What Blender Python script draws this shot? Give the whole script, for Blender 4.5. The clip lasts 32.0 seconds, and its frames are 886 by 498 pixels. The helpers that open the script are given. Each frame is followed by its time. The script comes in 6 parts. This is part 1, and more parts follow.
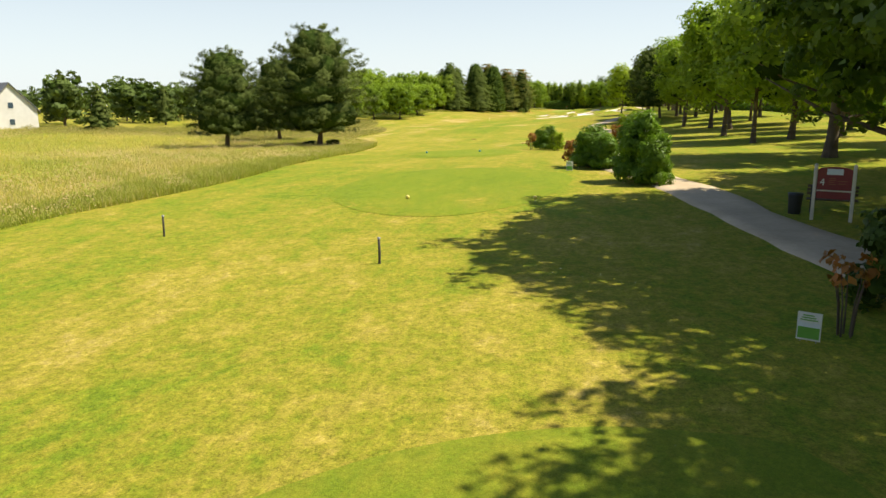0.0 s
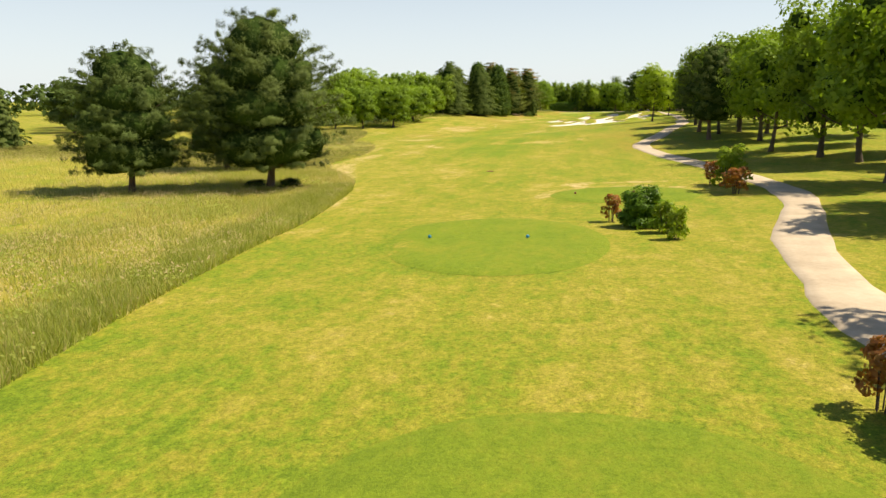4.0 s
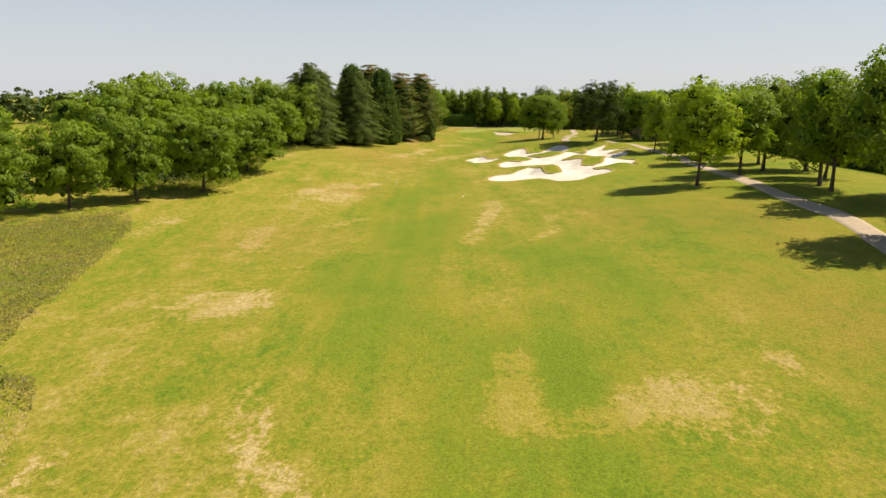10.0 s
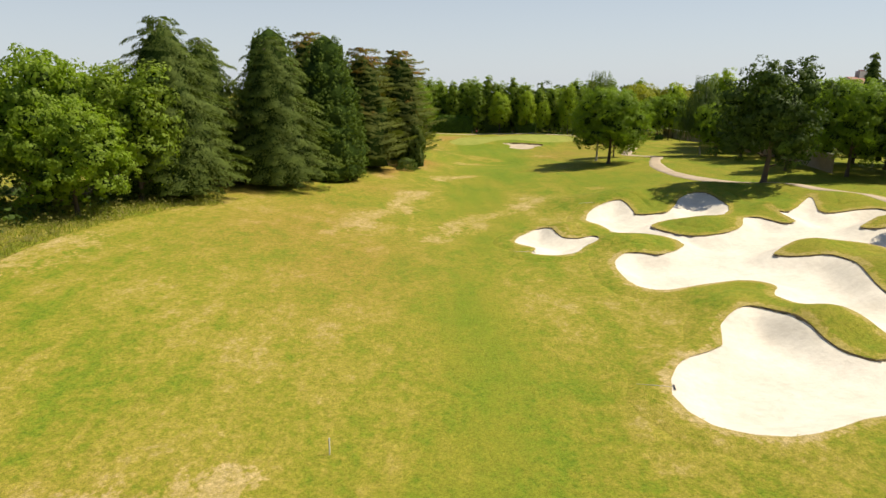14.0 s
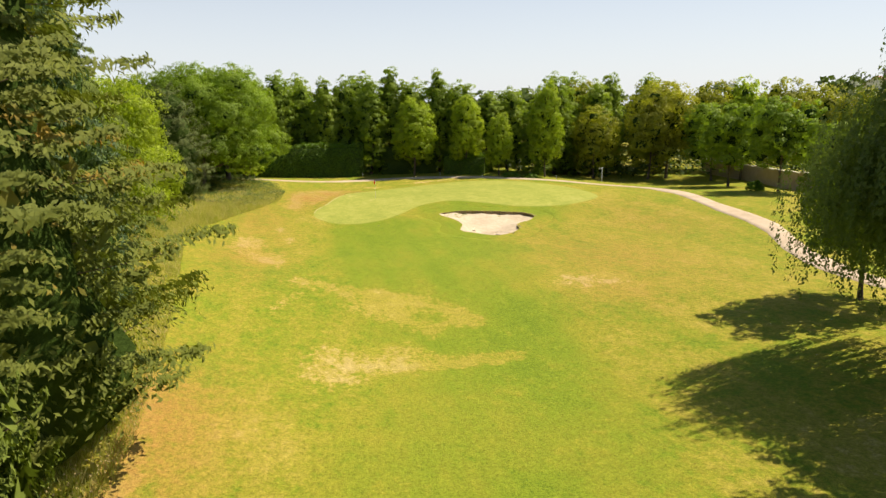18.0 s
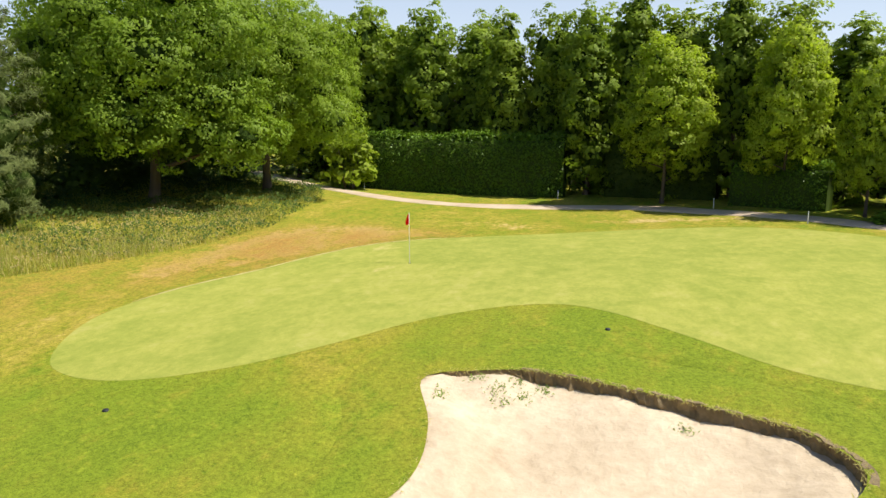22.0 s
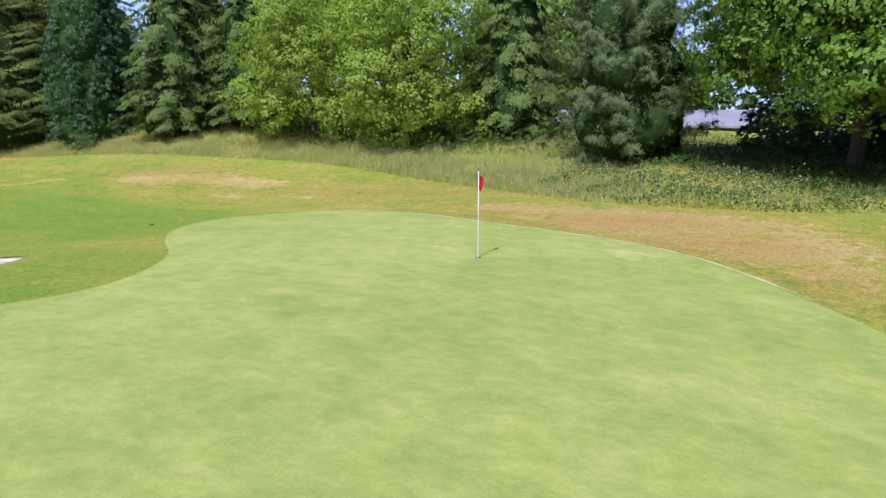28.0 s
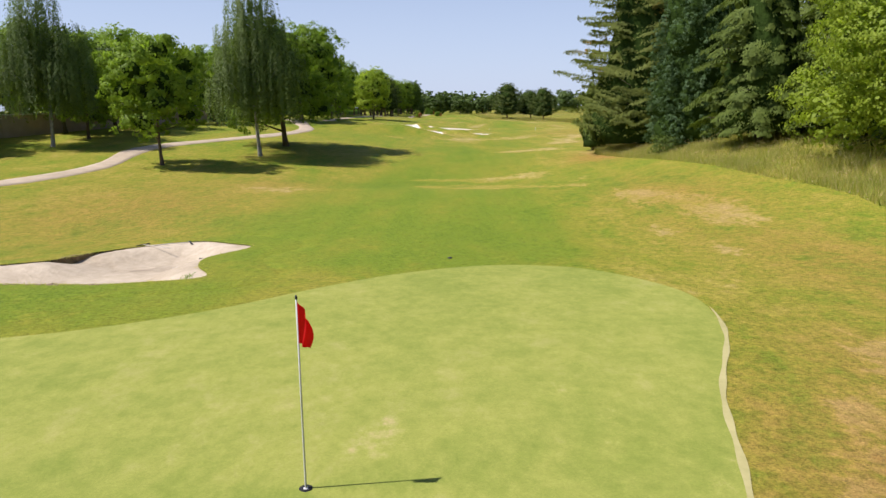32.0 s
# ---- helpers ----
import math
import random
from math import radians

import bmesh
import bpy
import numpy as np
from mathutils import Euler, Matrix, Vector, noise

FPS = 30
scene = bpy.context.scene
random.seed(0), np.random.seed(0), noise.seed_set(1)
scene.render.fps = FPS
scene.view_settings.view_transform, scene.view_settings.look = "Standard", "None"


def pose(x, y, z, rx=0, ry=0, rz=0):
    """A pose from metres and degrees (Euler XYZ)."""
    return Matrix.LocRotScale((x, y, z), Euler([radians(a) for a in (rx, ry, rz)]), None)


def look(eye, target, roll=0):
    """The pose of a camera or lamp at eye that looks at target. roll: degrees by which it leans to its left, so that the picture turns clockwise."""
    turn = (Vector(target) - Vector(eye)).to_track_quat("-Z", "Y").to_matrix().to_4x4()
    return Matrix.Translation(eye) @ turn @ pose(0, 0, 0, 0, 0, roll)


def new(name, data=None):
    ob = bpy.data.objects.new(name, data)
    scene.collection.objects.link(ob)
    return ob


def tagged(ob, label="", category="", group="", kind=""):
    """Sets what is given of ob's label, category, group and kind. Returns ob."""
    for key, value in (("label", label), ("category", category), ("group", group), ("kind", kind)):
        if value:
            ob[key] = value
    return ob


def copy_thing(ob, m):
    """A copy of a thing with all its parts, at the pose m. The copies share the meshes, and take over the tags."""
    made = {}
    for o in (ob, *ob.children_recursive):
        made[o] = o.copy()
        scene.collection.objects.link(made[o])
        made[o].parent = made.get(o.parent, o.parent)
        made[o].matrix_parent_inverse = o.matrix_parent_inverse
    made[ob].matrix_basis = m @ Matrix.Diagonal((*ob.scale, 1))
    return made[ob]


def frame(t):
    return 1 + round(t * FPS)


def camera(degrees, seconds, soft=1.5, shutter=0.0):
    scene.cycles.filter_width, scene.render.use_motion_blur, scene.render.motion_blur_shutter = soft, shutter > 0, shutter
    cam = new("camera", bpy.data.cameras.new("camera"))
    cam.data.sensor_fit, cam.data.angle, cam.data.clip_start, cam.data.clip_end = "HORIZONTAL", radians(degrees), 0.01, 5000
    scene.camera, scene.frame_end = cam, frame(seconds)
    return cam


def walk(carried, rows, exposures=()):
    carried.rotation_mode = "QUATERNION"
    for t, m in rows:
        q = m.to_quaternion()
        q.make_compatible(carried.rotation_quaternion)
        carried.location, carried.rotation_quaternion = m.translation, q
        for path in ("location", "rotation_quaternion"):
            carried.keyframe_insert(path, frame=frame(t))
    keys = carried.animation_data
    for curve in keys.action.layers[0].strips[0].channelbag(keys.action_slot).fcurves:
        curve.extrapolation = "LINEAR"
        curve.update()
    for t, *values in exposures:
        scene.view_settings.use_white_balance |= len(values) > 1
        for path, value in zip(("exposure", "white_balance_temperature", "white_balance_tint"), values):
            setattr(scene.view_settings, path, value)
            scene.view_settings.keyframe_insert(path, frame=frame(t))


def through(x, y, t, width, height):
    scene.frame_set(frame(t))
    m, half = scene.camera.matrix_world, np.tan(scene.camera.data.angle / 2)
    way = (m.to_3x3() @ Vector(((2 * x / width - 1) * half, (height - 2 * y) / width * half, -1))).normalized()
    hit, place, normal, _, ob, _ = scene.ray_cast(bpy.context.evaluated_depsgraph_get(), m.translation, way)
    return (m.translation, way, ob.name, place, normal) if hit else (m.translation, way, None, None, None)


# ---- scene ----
cam = camera(64.0, 32.0, soft=1.5)
PATH = [
    (0, (7.85, -376.00, 3.87), (5.990, -366.385, 1.852), -0.30),
    (0.5, (7.26, -373.33, 3.96), (5.403, -363.710, 1.936), -0.36),
    (1, (6.59, -370.35, 4.09), (4.734, -360.731, 2.063), -0.30),
    (1.5, (5.87, -367.13, 4.33), (4.021, -357.513, 2.302), -0.29),
    (2, (5.08, -363.65, 4.61), (3.226, -354.039, 2.582), -0.22),
    (2.5, (4.26, -360.00, 4.93), (2.409, -350.385, 2.904), -0.17),
    (3, (3.37, -356.19, 5.36), (1.541, -346.573, 3.310), -0.25),
    (3.5, (2.44, -352.09, 5.72), (0.617, -342.476, 3.664), -0.27),
    (5.5, (-1.74, -333.40, 7.21), (-3.422, -323.766, 5.111), 0.10),
    (6, (-3.07, -327.27, 7.84), (-4.694, -317.638, 5.724), -0.08),
    (6.5, (-4.52, -320.62, 8.45), (-6.071, -310.975, 6.323), -0.19),
    (7, (-6.08, -313.35, 9.03), (-7.516, -303.689, 6.898), -0.35),
    (7.5, (-7.61, -305.34, 9.36), (-8.902, -295.656, 7.225), -0.16),
    (8, (-9.09, -297.03, 9.89), (-10.180, -287.321, 7.740), 0.05),
    (8.5, (-10.59, -288.03, 10.47), (-11.379, -278.300, 8.316), 0.16),
    (9, (-11.88, -279.59, 10.80), (-12.381, -269.830, 8.672), 0.25),
    (9.5, (-12.83, -271.35, 11.22), (-13.044, -261.575, 9.103), 0.22),
    (10, (-14.08, -263.18, 11.68), (-13.991, -253.399, 9.579), 0.22),
    (10.5, (-14.99, -254.70, 11.94), (-14.773, -244.920, 9.865), 0.22),
    (11, (-15.66, -246.13, 11.94), (-15.430, -236.355, 9.865), 0.25),
    (11.5, (-16.21, -237.33, 11.88), (-15.975, -227.554, 9.806), 0.12),
    (12, (-16.65, -227.43, 11.73), (-16.392, -217.648, 9.647), 0.03),
    (12.5, (-17.00, -216.43, 11.61), (-16.711, -206.660, 9.512), 0.11),
    (13, (-17.17, -204.57, 11.61), (-16.867, -194.806, 9.477), 0.12),
    (13.5, (-17.22, -191.63, 11.93), (-16.886, -181.874, 9.732), 0.17),
    (15.5, (-17.31, -140.85, 10.49), (-15.941, -131.168, 8.422), 0.03),
    (16, (-16.67, -128.92, 10.48), (-15.040, -119.267, 8.429), -0.10),
    (16.5, (-15.42, -116.55, 10.52), (-13.625, -106.927, 8.476), -0.27),
    (17, (-13.52, -103.73, 10.49), (-11.633, -94.121, 8.477), -0.53),
    (17.5, (-11.52, -91.46, 10.46), (-9.527, -81.868, 8.449), -0.42),
    (18, (-9.17, -79.81, 10.39), (-7.133, -70.223, 8.389), -0.32),
    (18.5, (-6.02, -70.07, 9.96), (-4.035, -60.457, 8.039), -0.63),
    (19, (-2.87, -61.90, 9.50), (-0.938, -52.270, 7.631), -0.72),
    (19.5, (0.03, -54.78, 9.07), (1.655, -45.087, 7.211), -0.54),
    (20, (2.51, -48.10, 8.67), (3.381, -38.317, 6.796), -0.29),
    (20.5, (4.79, -41.60, 8.31), (4.823, -31.783, 6.404), -0.16),
    (21, (6.90, -36.00, 7.70), (6.052, -26.221, 5.786), -0.35),
    (21.5, (9.11, -31.01, 6.85), (7.051, -21.409, 4.983), -0.42),
    (22, (11.14, -26.83, 6.02), (7.811, -17.578, 4.177), -0.22),
    (22.5, (12.71, -23.15, 5.44), (8.305, -14.373, 3.572), -0.20),
    (23, (14.09, -19.68, 5.00), (8.634, -11.514, 3.119), -0.05),
    (23.5, (15.21, -16.51, 4.69), (8.762, -9.101, 2.787), -0.10),
    (24, (16.34, -13.46, 4.53), (8.899, -7.062, 2.611), -0.17),
    (24.5, (17.19, -10.68, 4.33), (8.936, -5.379, 2.405), -0.14),
    (26.5, (17.53, 1.74, 3.59), (7.728, 1.016, 1.737), -0.22),
    (27, (17.03, 4.37, 3.62), (7.459, 2.192, 1.728), -0.35),
    (27.5, (16.19, 6.59, 3.61), (7.105, 2.877, 1.707), -0.37),
    (28, (14.85, 8.38, 3.52), (6.559, 3.134, 1.605), -0.08),
    (28.5, (13.05, 9.70, 3.42), (5.683, 3.214, 1.508), 0.15),
    (29, (10.84, 10.88, 3.36), (4.569, 3.325, 1.446), 0.15),
    (29.5, (8.57, 11.81, 3.36), (3.428, 3.454, 1.445), -0.04),
    (30, (6.07, 12.22, 3.41), (2.141, 3.231, 1.472), -0.23),
    (30.5, (3.66, 12.10, 3.41), (1.069, 2.637, 1.461), -0.33),
    (31, (1.59, 11.18, 3.44), (0.168, 1.473, 1.487), -0.49),
    (31.5, (-0.30, 9.30, 3.50), (-0.667, -0.495, 1.538), -0.55),
    (32, (-1.61, 6.98, 4.02), (-1.464, -2.825, 2.048), -0.56),
]
walk(cam, [(t, look(eye, target, roll)) for t, eye, target, roll in PATH],
     exposures=[(0.0, 0.54, 7300, 6), (3.0, 0.46, 7300, 7), (6.0, 0.36, 7350, 9), (7.6, 0.22, 7300, 11), (9.0, 0.1, 7300, 11), (13.0, 0.06, 7200, 10), (16.0, 0.0, 6450, 8), (17.6, 0.42, 7200, 12), (19.0, 0.24, 7400, 9), (20.0, 0.30, 7500, 8), (21.8, 0.38, 6750, 10),
                (23.2, 0.50, 5350, 15), (27.0, 0.30, 4850, 26), (28.0, 0.28, 4900, 25), (29.0, 0.22, 5400, 24), (30.2, 0.10, 5900, 18), (32.0, 0.08, 5950, 17)])

# ---- sky and sun ----
SUN = Vector((1.24, 0.22, 1.85)).normalized()
world = bpy.data.worlds.new("sky")
scene.world = world
world.use_nodes = True
wn = world.node_tree.nodes
sky = wn.new("ShaderNodeTexSky")
sky.sky_type, sky.sun_disc = "NISHITA", False
sky.sun_elevation, sky.sun_rotation = math.asin(SUN.z), math.atan2(SUN.x, SUN.y)
sky.air_density, sky.dust_density, sky.ozone_density = 1.0, 0.6, 1.0
wn["Background"].inputs["Strength"].default_value = 0.082
world.node_tree.links.new(sky.outputs[0], wn["Background"].inputs["Color"])
haze = wn.new("ShaderNodeMix")
haze.data_type, haze.blend_type = "RGBA", "MULTIPLY"
haze.inputs[0].default_value, haze.inputs[7].default_value = 1.0, (0.95, 1.0, 1.10, 1)
world.node_tree.links.new(sky.outputs[0], haze.inputs[6])
veil = wn.new("ShaderNodeMix")
veil.data_type = "RGBA"
veil.inputs[7].default_value = (7.9, 8.9, 10.4, 1)
view = wn.new("ShaderNodeTexCoord")
split = wn.new("ShaderNodeSeparateXYZ")
fade = wn.new("ShaderNodeMapRange")
fade.interpolation_type = "SMOOTHSTEP"
fade.inputs[1].default_value, fade.inputs[2].default_value, fade.inputs[3].default_value, fade.inputs[4].default_value = -0.05, 0.48, 0.76, 0.0
world.node_tree.links.new(view.outputs["Generated"], split.inputs[0])
world.node_tree.links.new(split.outputs[2], fade.inputs[0])
world.node_tree.links.new(fade.outputs[0], veil.inputs[0])
world.node_tree.links.new(haze.outputs[2], veil.inputs[6])
world.node_tree.links.new(veil.outputs[2], wn["Background"].inputs["Color"])
sun_data = bpy.data.lights.new("sun", "SUN")
sun_data.energy, sun_data.angle, sun_data.color = 4.9, radians(0.55), (1.0, 0.95, 0.86)
sun = new("sun", sun_data)
sun.matrix_basis = look(SUN * 200, (0, 0, 0))


# ---- materials ----
def shade(name):
    m = bpy.data.materials.new(name)
    m.use_nodes = True
    return m, m.node_tree.nodes, m.node_tree.links, m.node_tree.nodes["Principled BSDF"]


def noise_node(n, l, scale, detail=4.0, rough=0.6, space="Object", stretch=None):
    co = n.new("ShaderNodeTexCoord")
    tex = n.new("ShaderNodeTexNoise")
    tex.inputs["Scale"].default_value, tex.inputs["Detail"].default_value, tex.inputs["Roughness"].default_value = scale, detail, rough
    if stretch:
        mp = n.new("ShaderNodeMapping")
        mp.inputs["Scale"].default_value = stretch
        l.new(co.outputs[space], mp.inputs["Vector"])
        l.new(mp.outputs[0], tex.inputs["Vector"])
    else:
        l.new(co.outputs[space], tex.inputs["Vector"])
    return tex.outputs["Fac"]


def ramp(n, l, fac, *stops):
    r = n.new("ShaderNodeValToRGB")
    e = r.color_ramp.elements
    while len(e) < len(stops):
        e.new(0.5)
    for el, (p, c) in zip(e, stops):
        el.position, el.color = p, (*c, 1)
    l.new(fac, r.inputs[0])
    return r.outputs[0]


def mix(n, l, fac, a, b, kind="MIX"):
    m = n.new("ShaderNodeMix")
    m.data_type, m.blend_type = "RGBA", kind
    for sock, v in ((m.inputs[0], fac), (m.inputs[6], a), (m.inputs[7], b)):
        if isinstance(v, (int, float)):
            sock.default_value = v
        elif isinstance(v, tuple):
            sock.default_value = (*v, 1)
        else:
            l.new(v, sock)
    return m.outputs[2]


def math_node(n, l, op, a, b=0.0, clamp=False):
    m = n.new("ShaderNodeMath")
    m.operation, m.use_clamp = op, clamp
    for sock, v in zip(m.inputs, (a, b)):
        if isinstance(v, (int, float)):
            sock.default_value = v
        else:
            l.new(v, sock)
    return m.outputs[0]


def bump(n, l, p, height, strength=0.4, dist=0.02):
    b = n.new("ShaderNodeBump")
    b.inputs["Strength"].default_value, b.inputs["Distance"].default_value = strength, dist
    l.new(height, b.inputs["Height"])
    l.new(b.outputs[0], p.inputs["Normal"])


def matte(name, dark, light, scale=8.0, rough=0.8, metal=0.0, bumped=0.25, dist=0.01, stretch=None):
    m, n, l, p = shade(name)
    a = noise_node(n, l, scale, 5, 0.65, stretch=stretch)
    b = noise_node(n, l, scale * 0.13, 3, 0.5, stretch=stretch)
    c = ramp(n, l, a, (0.3, dark), (0.7, light))
    l.new(mix(n, l, 0.5, c, ramp(n, l, b, (0.3, tuple(v * 0.82 for v in dark)), (0.7, light))), p.inputs["Base Color"])
    p.inputs["Roughness"].default_value, p.inputs["Metallic"].default_value = rough, metal
    if bumped:
        bump(n, l, p, a, bumped, dist)
    return m


GRASS = ((0.0, (0.108, 0.178, 0.013)), (0.25, (0.185, 0.242, 0.019)), (0.43, (0.268, 0.258, 0.028)), (0.60, (0.36, 0.297, 0.052)), (0.80, (0.46, 0.35, 0.13)), (1.0, (0.58, 0.44, 0.22)))
PUTTING = ((0.0, (0.19, 0.24, 0.036)), (0.35, (0.272, 0.305, 0.054)), (0.6, (0.345, 0.352, 0.072)), (0.8, (0.40, 0.375, 0.105)), (1.0, (0.49, 0.40, 0.16)))


def turf(name, base, spread=1.0, fine=9.0, colours=GRASS, stripe=None, grain=0.6, rise=0.6, swath=0.0):
    """Mown grass on one scale from lush to dry: patches of several sizes, mower swaths, the attributes "straw" and "lush" with tufted edges, tufts in relief."""
    m, n, l, p = shade(name)

    def op(kind, a, b=0.0, clamp=False):
        return math_node(n, l, kind, a, b, clamp)

    def around(tex, amount):
        return op("MULTIPLY", op("SUBTRACT", tex, 0.5), amount)

    def attribute(key):
        a = n.new("ShaderNodeAttribute")
        a.attribute_name = key
        return a.outputs["Fac"]

    tuft = noise_node(n, l, fine, 8, 0.78)
    blade = noise_node(n, l, fine * 3.3, 5, 0.7)
    knot = noise_node(n, l, 4.2, 6, 0.72, stretch=(1.0, 0.75, 1))
    clump = noise_node(n, l, 1.5, 7, 0.74, stretch=(1.1, 0.8, 1))
    patch = noise_node(n, l, 0.32, 7, 0.7, stretch=(1.25, 0.7, 1))
    broad = noise_node(n, l, 0.06, 4, 0.6)
    fresh = attribute("lush")
    calm = op("SUBTRACT", spread, op("MULTIPLY", fresh, 0.62 * spread))
    v = op("ADD", base, 0.0)
    for tex, amount in ((knot, 0.5), (clump, 0.85), (patch, 0.85), (broad, 0.5)):
        v = op("ADD", v, op("MULTIPLY", calm, around(tex, amount)))
    if swath:
        v = op("ADD", v, around(noise_node(n, l, 1.0, 3, 0.55, stretch=(0.55, 0.022, 1)), swath))
    sharp = op("ADD", op("ADD", around(tuft, 1.7), around(blade, 1.5)), 0.5, True)
    ragged = op("ADD", op("ADD", around(clump, 1.6), around(knot, 1.5)), around(patch, 1.0))
    for key, soft_, hard, steep in (("straw", 0.10, 0.21, 5.0), ("lush", -0.20, -0.12, 4.0)):
        at = attribute(key)
        cover = op("MULTIPLY", op("SUBTRACT", op("ADD", at, op("MULTIPLY", ragged, op("MULTIPLY", at, 1.6, True))), 0.42), steep, True)
        v = op("ADD", v, op("ADD", op("MULTIPLY", at, soft_), op("MULTIPLY", cover, hard)))
    c = ramp(n, l, v, *colours)
    c = mix(n, l, op("MULTIPLY", attribute("bare"), op("ADD", ragged, 0.75), True), c, (0.36, 0.208, 0.052))
    c = mix(n, l, grain, c, mix(n, l, sharp, (0.12, 0.17, 0.1), (1.88, 1.83, 1.75)), "MULTIPLY")
    c = mix(n, l, 0.5 * grain, c, ramp(n, l, knot, (0.30, (0.55, 0.62, 0.5)), (0.70, (1.38, 1.33, 1.3))), "MULTIPLY")
    if stripe:
        co = n.new("ShaderNodeTexCoord")
        mp = n.new("ShaderNodeMapping")
        mp.inputs["Rotation"].default_value = (0, 0, radians(stripe[0]))
        l.new(co.outputs["Object"], mp.inputs["Vector"])
        w = n.new("ShaderNodeTexWave")
        w.inputs["Scale"].default_value, w.inputs["Distortion"].default_value, w.inputs["Detail"].default_value = stripe[1], 1.6, 2
        l.new(mp.outputs[0], w.inputs["Vector"])
        c = mix(n, l, 0.28, c, ramp(n, l, w.outputs["Fac"], (0.2, (0.9, 0.93, 0.89)), (0.8, (1.07, 1.04, 1.06))), "MULTIPLY")
    l.new(c, p.inputs["Base Color"])
    p.inputs["Roughness"].default_value = 0.95
    p.inputs["Specular IOR Level"].default_value = 0.15
    bump(n, l, p, op("ADD", tuft, op("ADD", op("MULTIPLY", clump, 1.5), knot)), rise, 0.06)
    return m


def foliage(name, dark, light, through=0.3, rough=0.55, touch=None):
    m, n, l, p = shade(name)
    geo = n.new("ShaderNodeNewGeometry")
    info = n.new("ShaderNodeObjectInfo")
    mid = tuple(0.6 * a + 0.4 * b for a, b in zip(dark, light))
    c = ramp(n, l, geo.outputs["Random Per Island"], (0.0, mid), (1.0, light))
    c = mix(n, l, 0.45, c, ramp(n, l, noise_node(n, l, 0.6, 3, 0.6), (0.3, dark), (0.7, light)))
    if touch:
        co = n.new("ShaderNodeTexCoord")
        xyz = n.new("ShaderNodeSeparateXYZ")
        l.new(co.outputs["Object"], xyz.inputs[0])
        raised = math_node(n, l, "MULTIPLY", math_node(n, l, "SUBTRACT", xyz.outputs[2], 11.0), 0.010)
        patch = ramp(n, l, math_node(n, l, "ADD", noise_node(n, l, 0.22, 4, 0.6), raised), (touch[1], (0, 0, 0)), (touch[1] + 0.12, (1, 1, 1)))
        c = mix(n, l, patch, c, touch[0])
    c = mix(n, l, 0.35, c, ramp(n, l, info.outputs["Random"], (0.0, (0.72, 0.8, 0.7)), (1.0, (1.25, 1.16, 1.0))), "MULTIPLY")
    l.new(c, p.inputs["Base Color"])
    p.inputs["Roughness"].default_value = rough
    p.inputs["Specular IOR Level"].default_value = 0.18
    tr = n.new("ShaderNodeBsdfTranslucent")
    l.new(mix(n, l, 1.0, c, (1.15, 1.25, 0.6), "MULTIPLY"), tr.inputs["Color"])
    ms = n.new("ShaderNodeMixShader")
    ms.inputs[0].default_value = through
    l.new(p.outputs[0], ms.inputs[1])
    l.new(tr.outputs[0], ms.inputs[2])
    l.new(ms.outputs[0], n["Material Output"].inputs["Surface"])
    return m


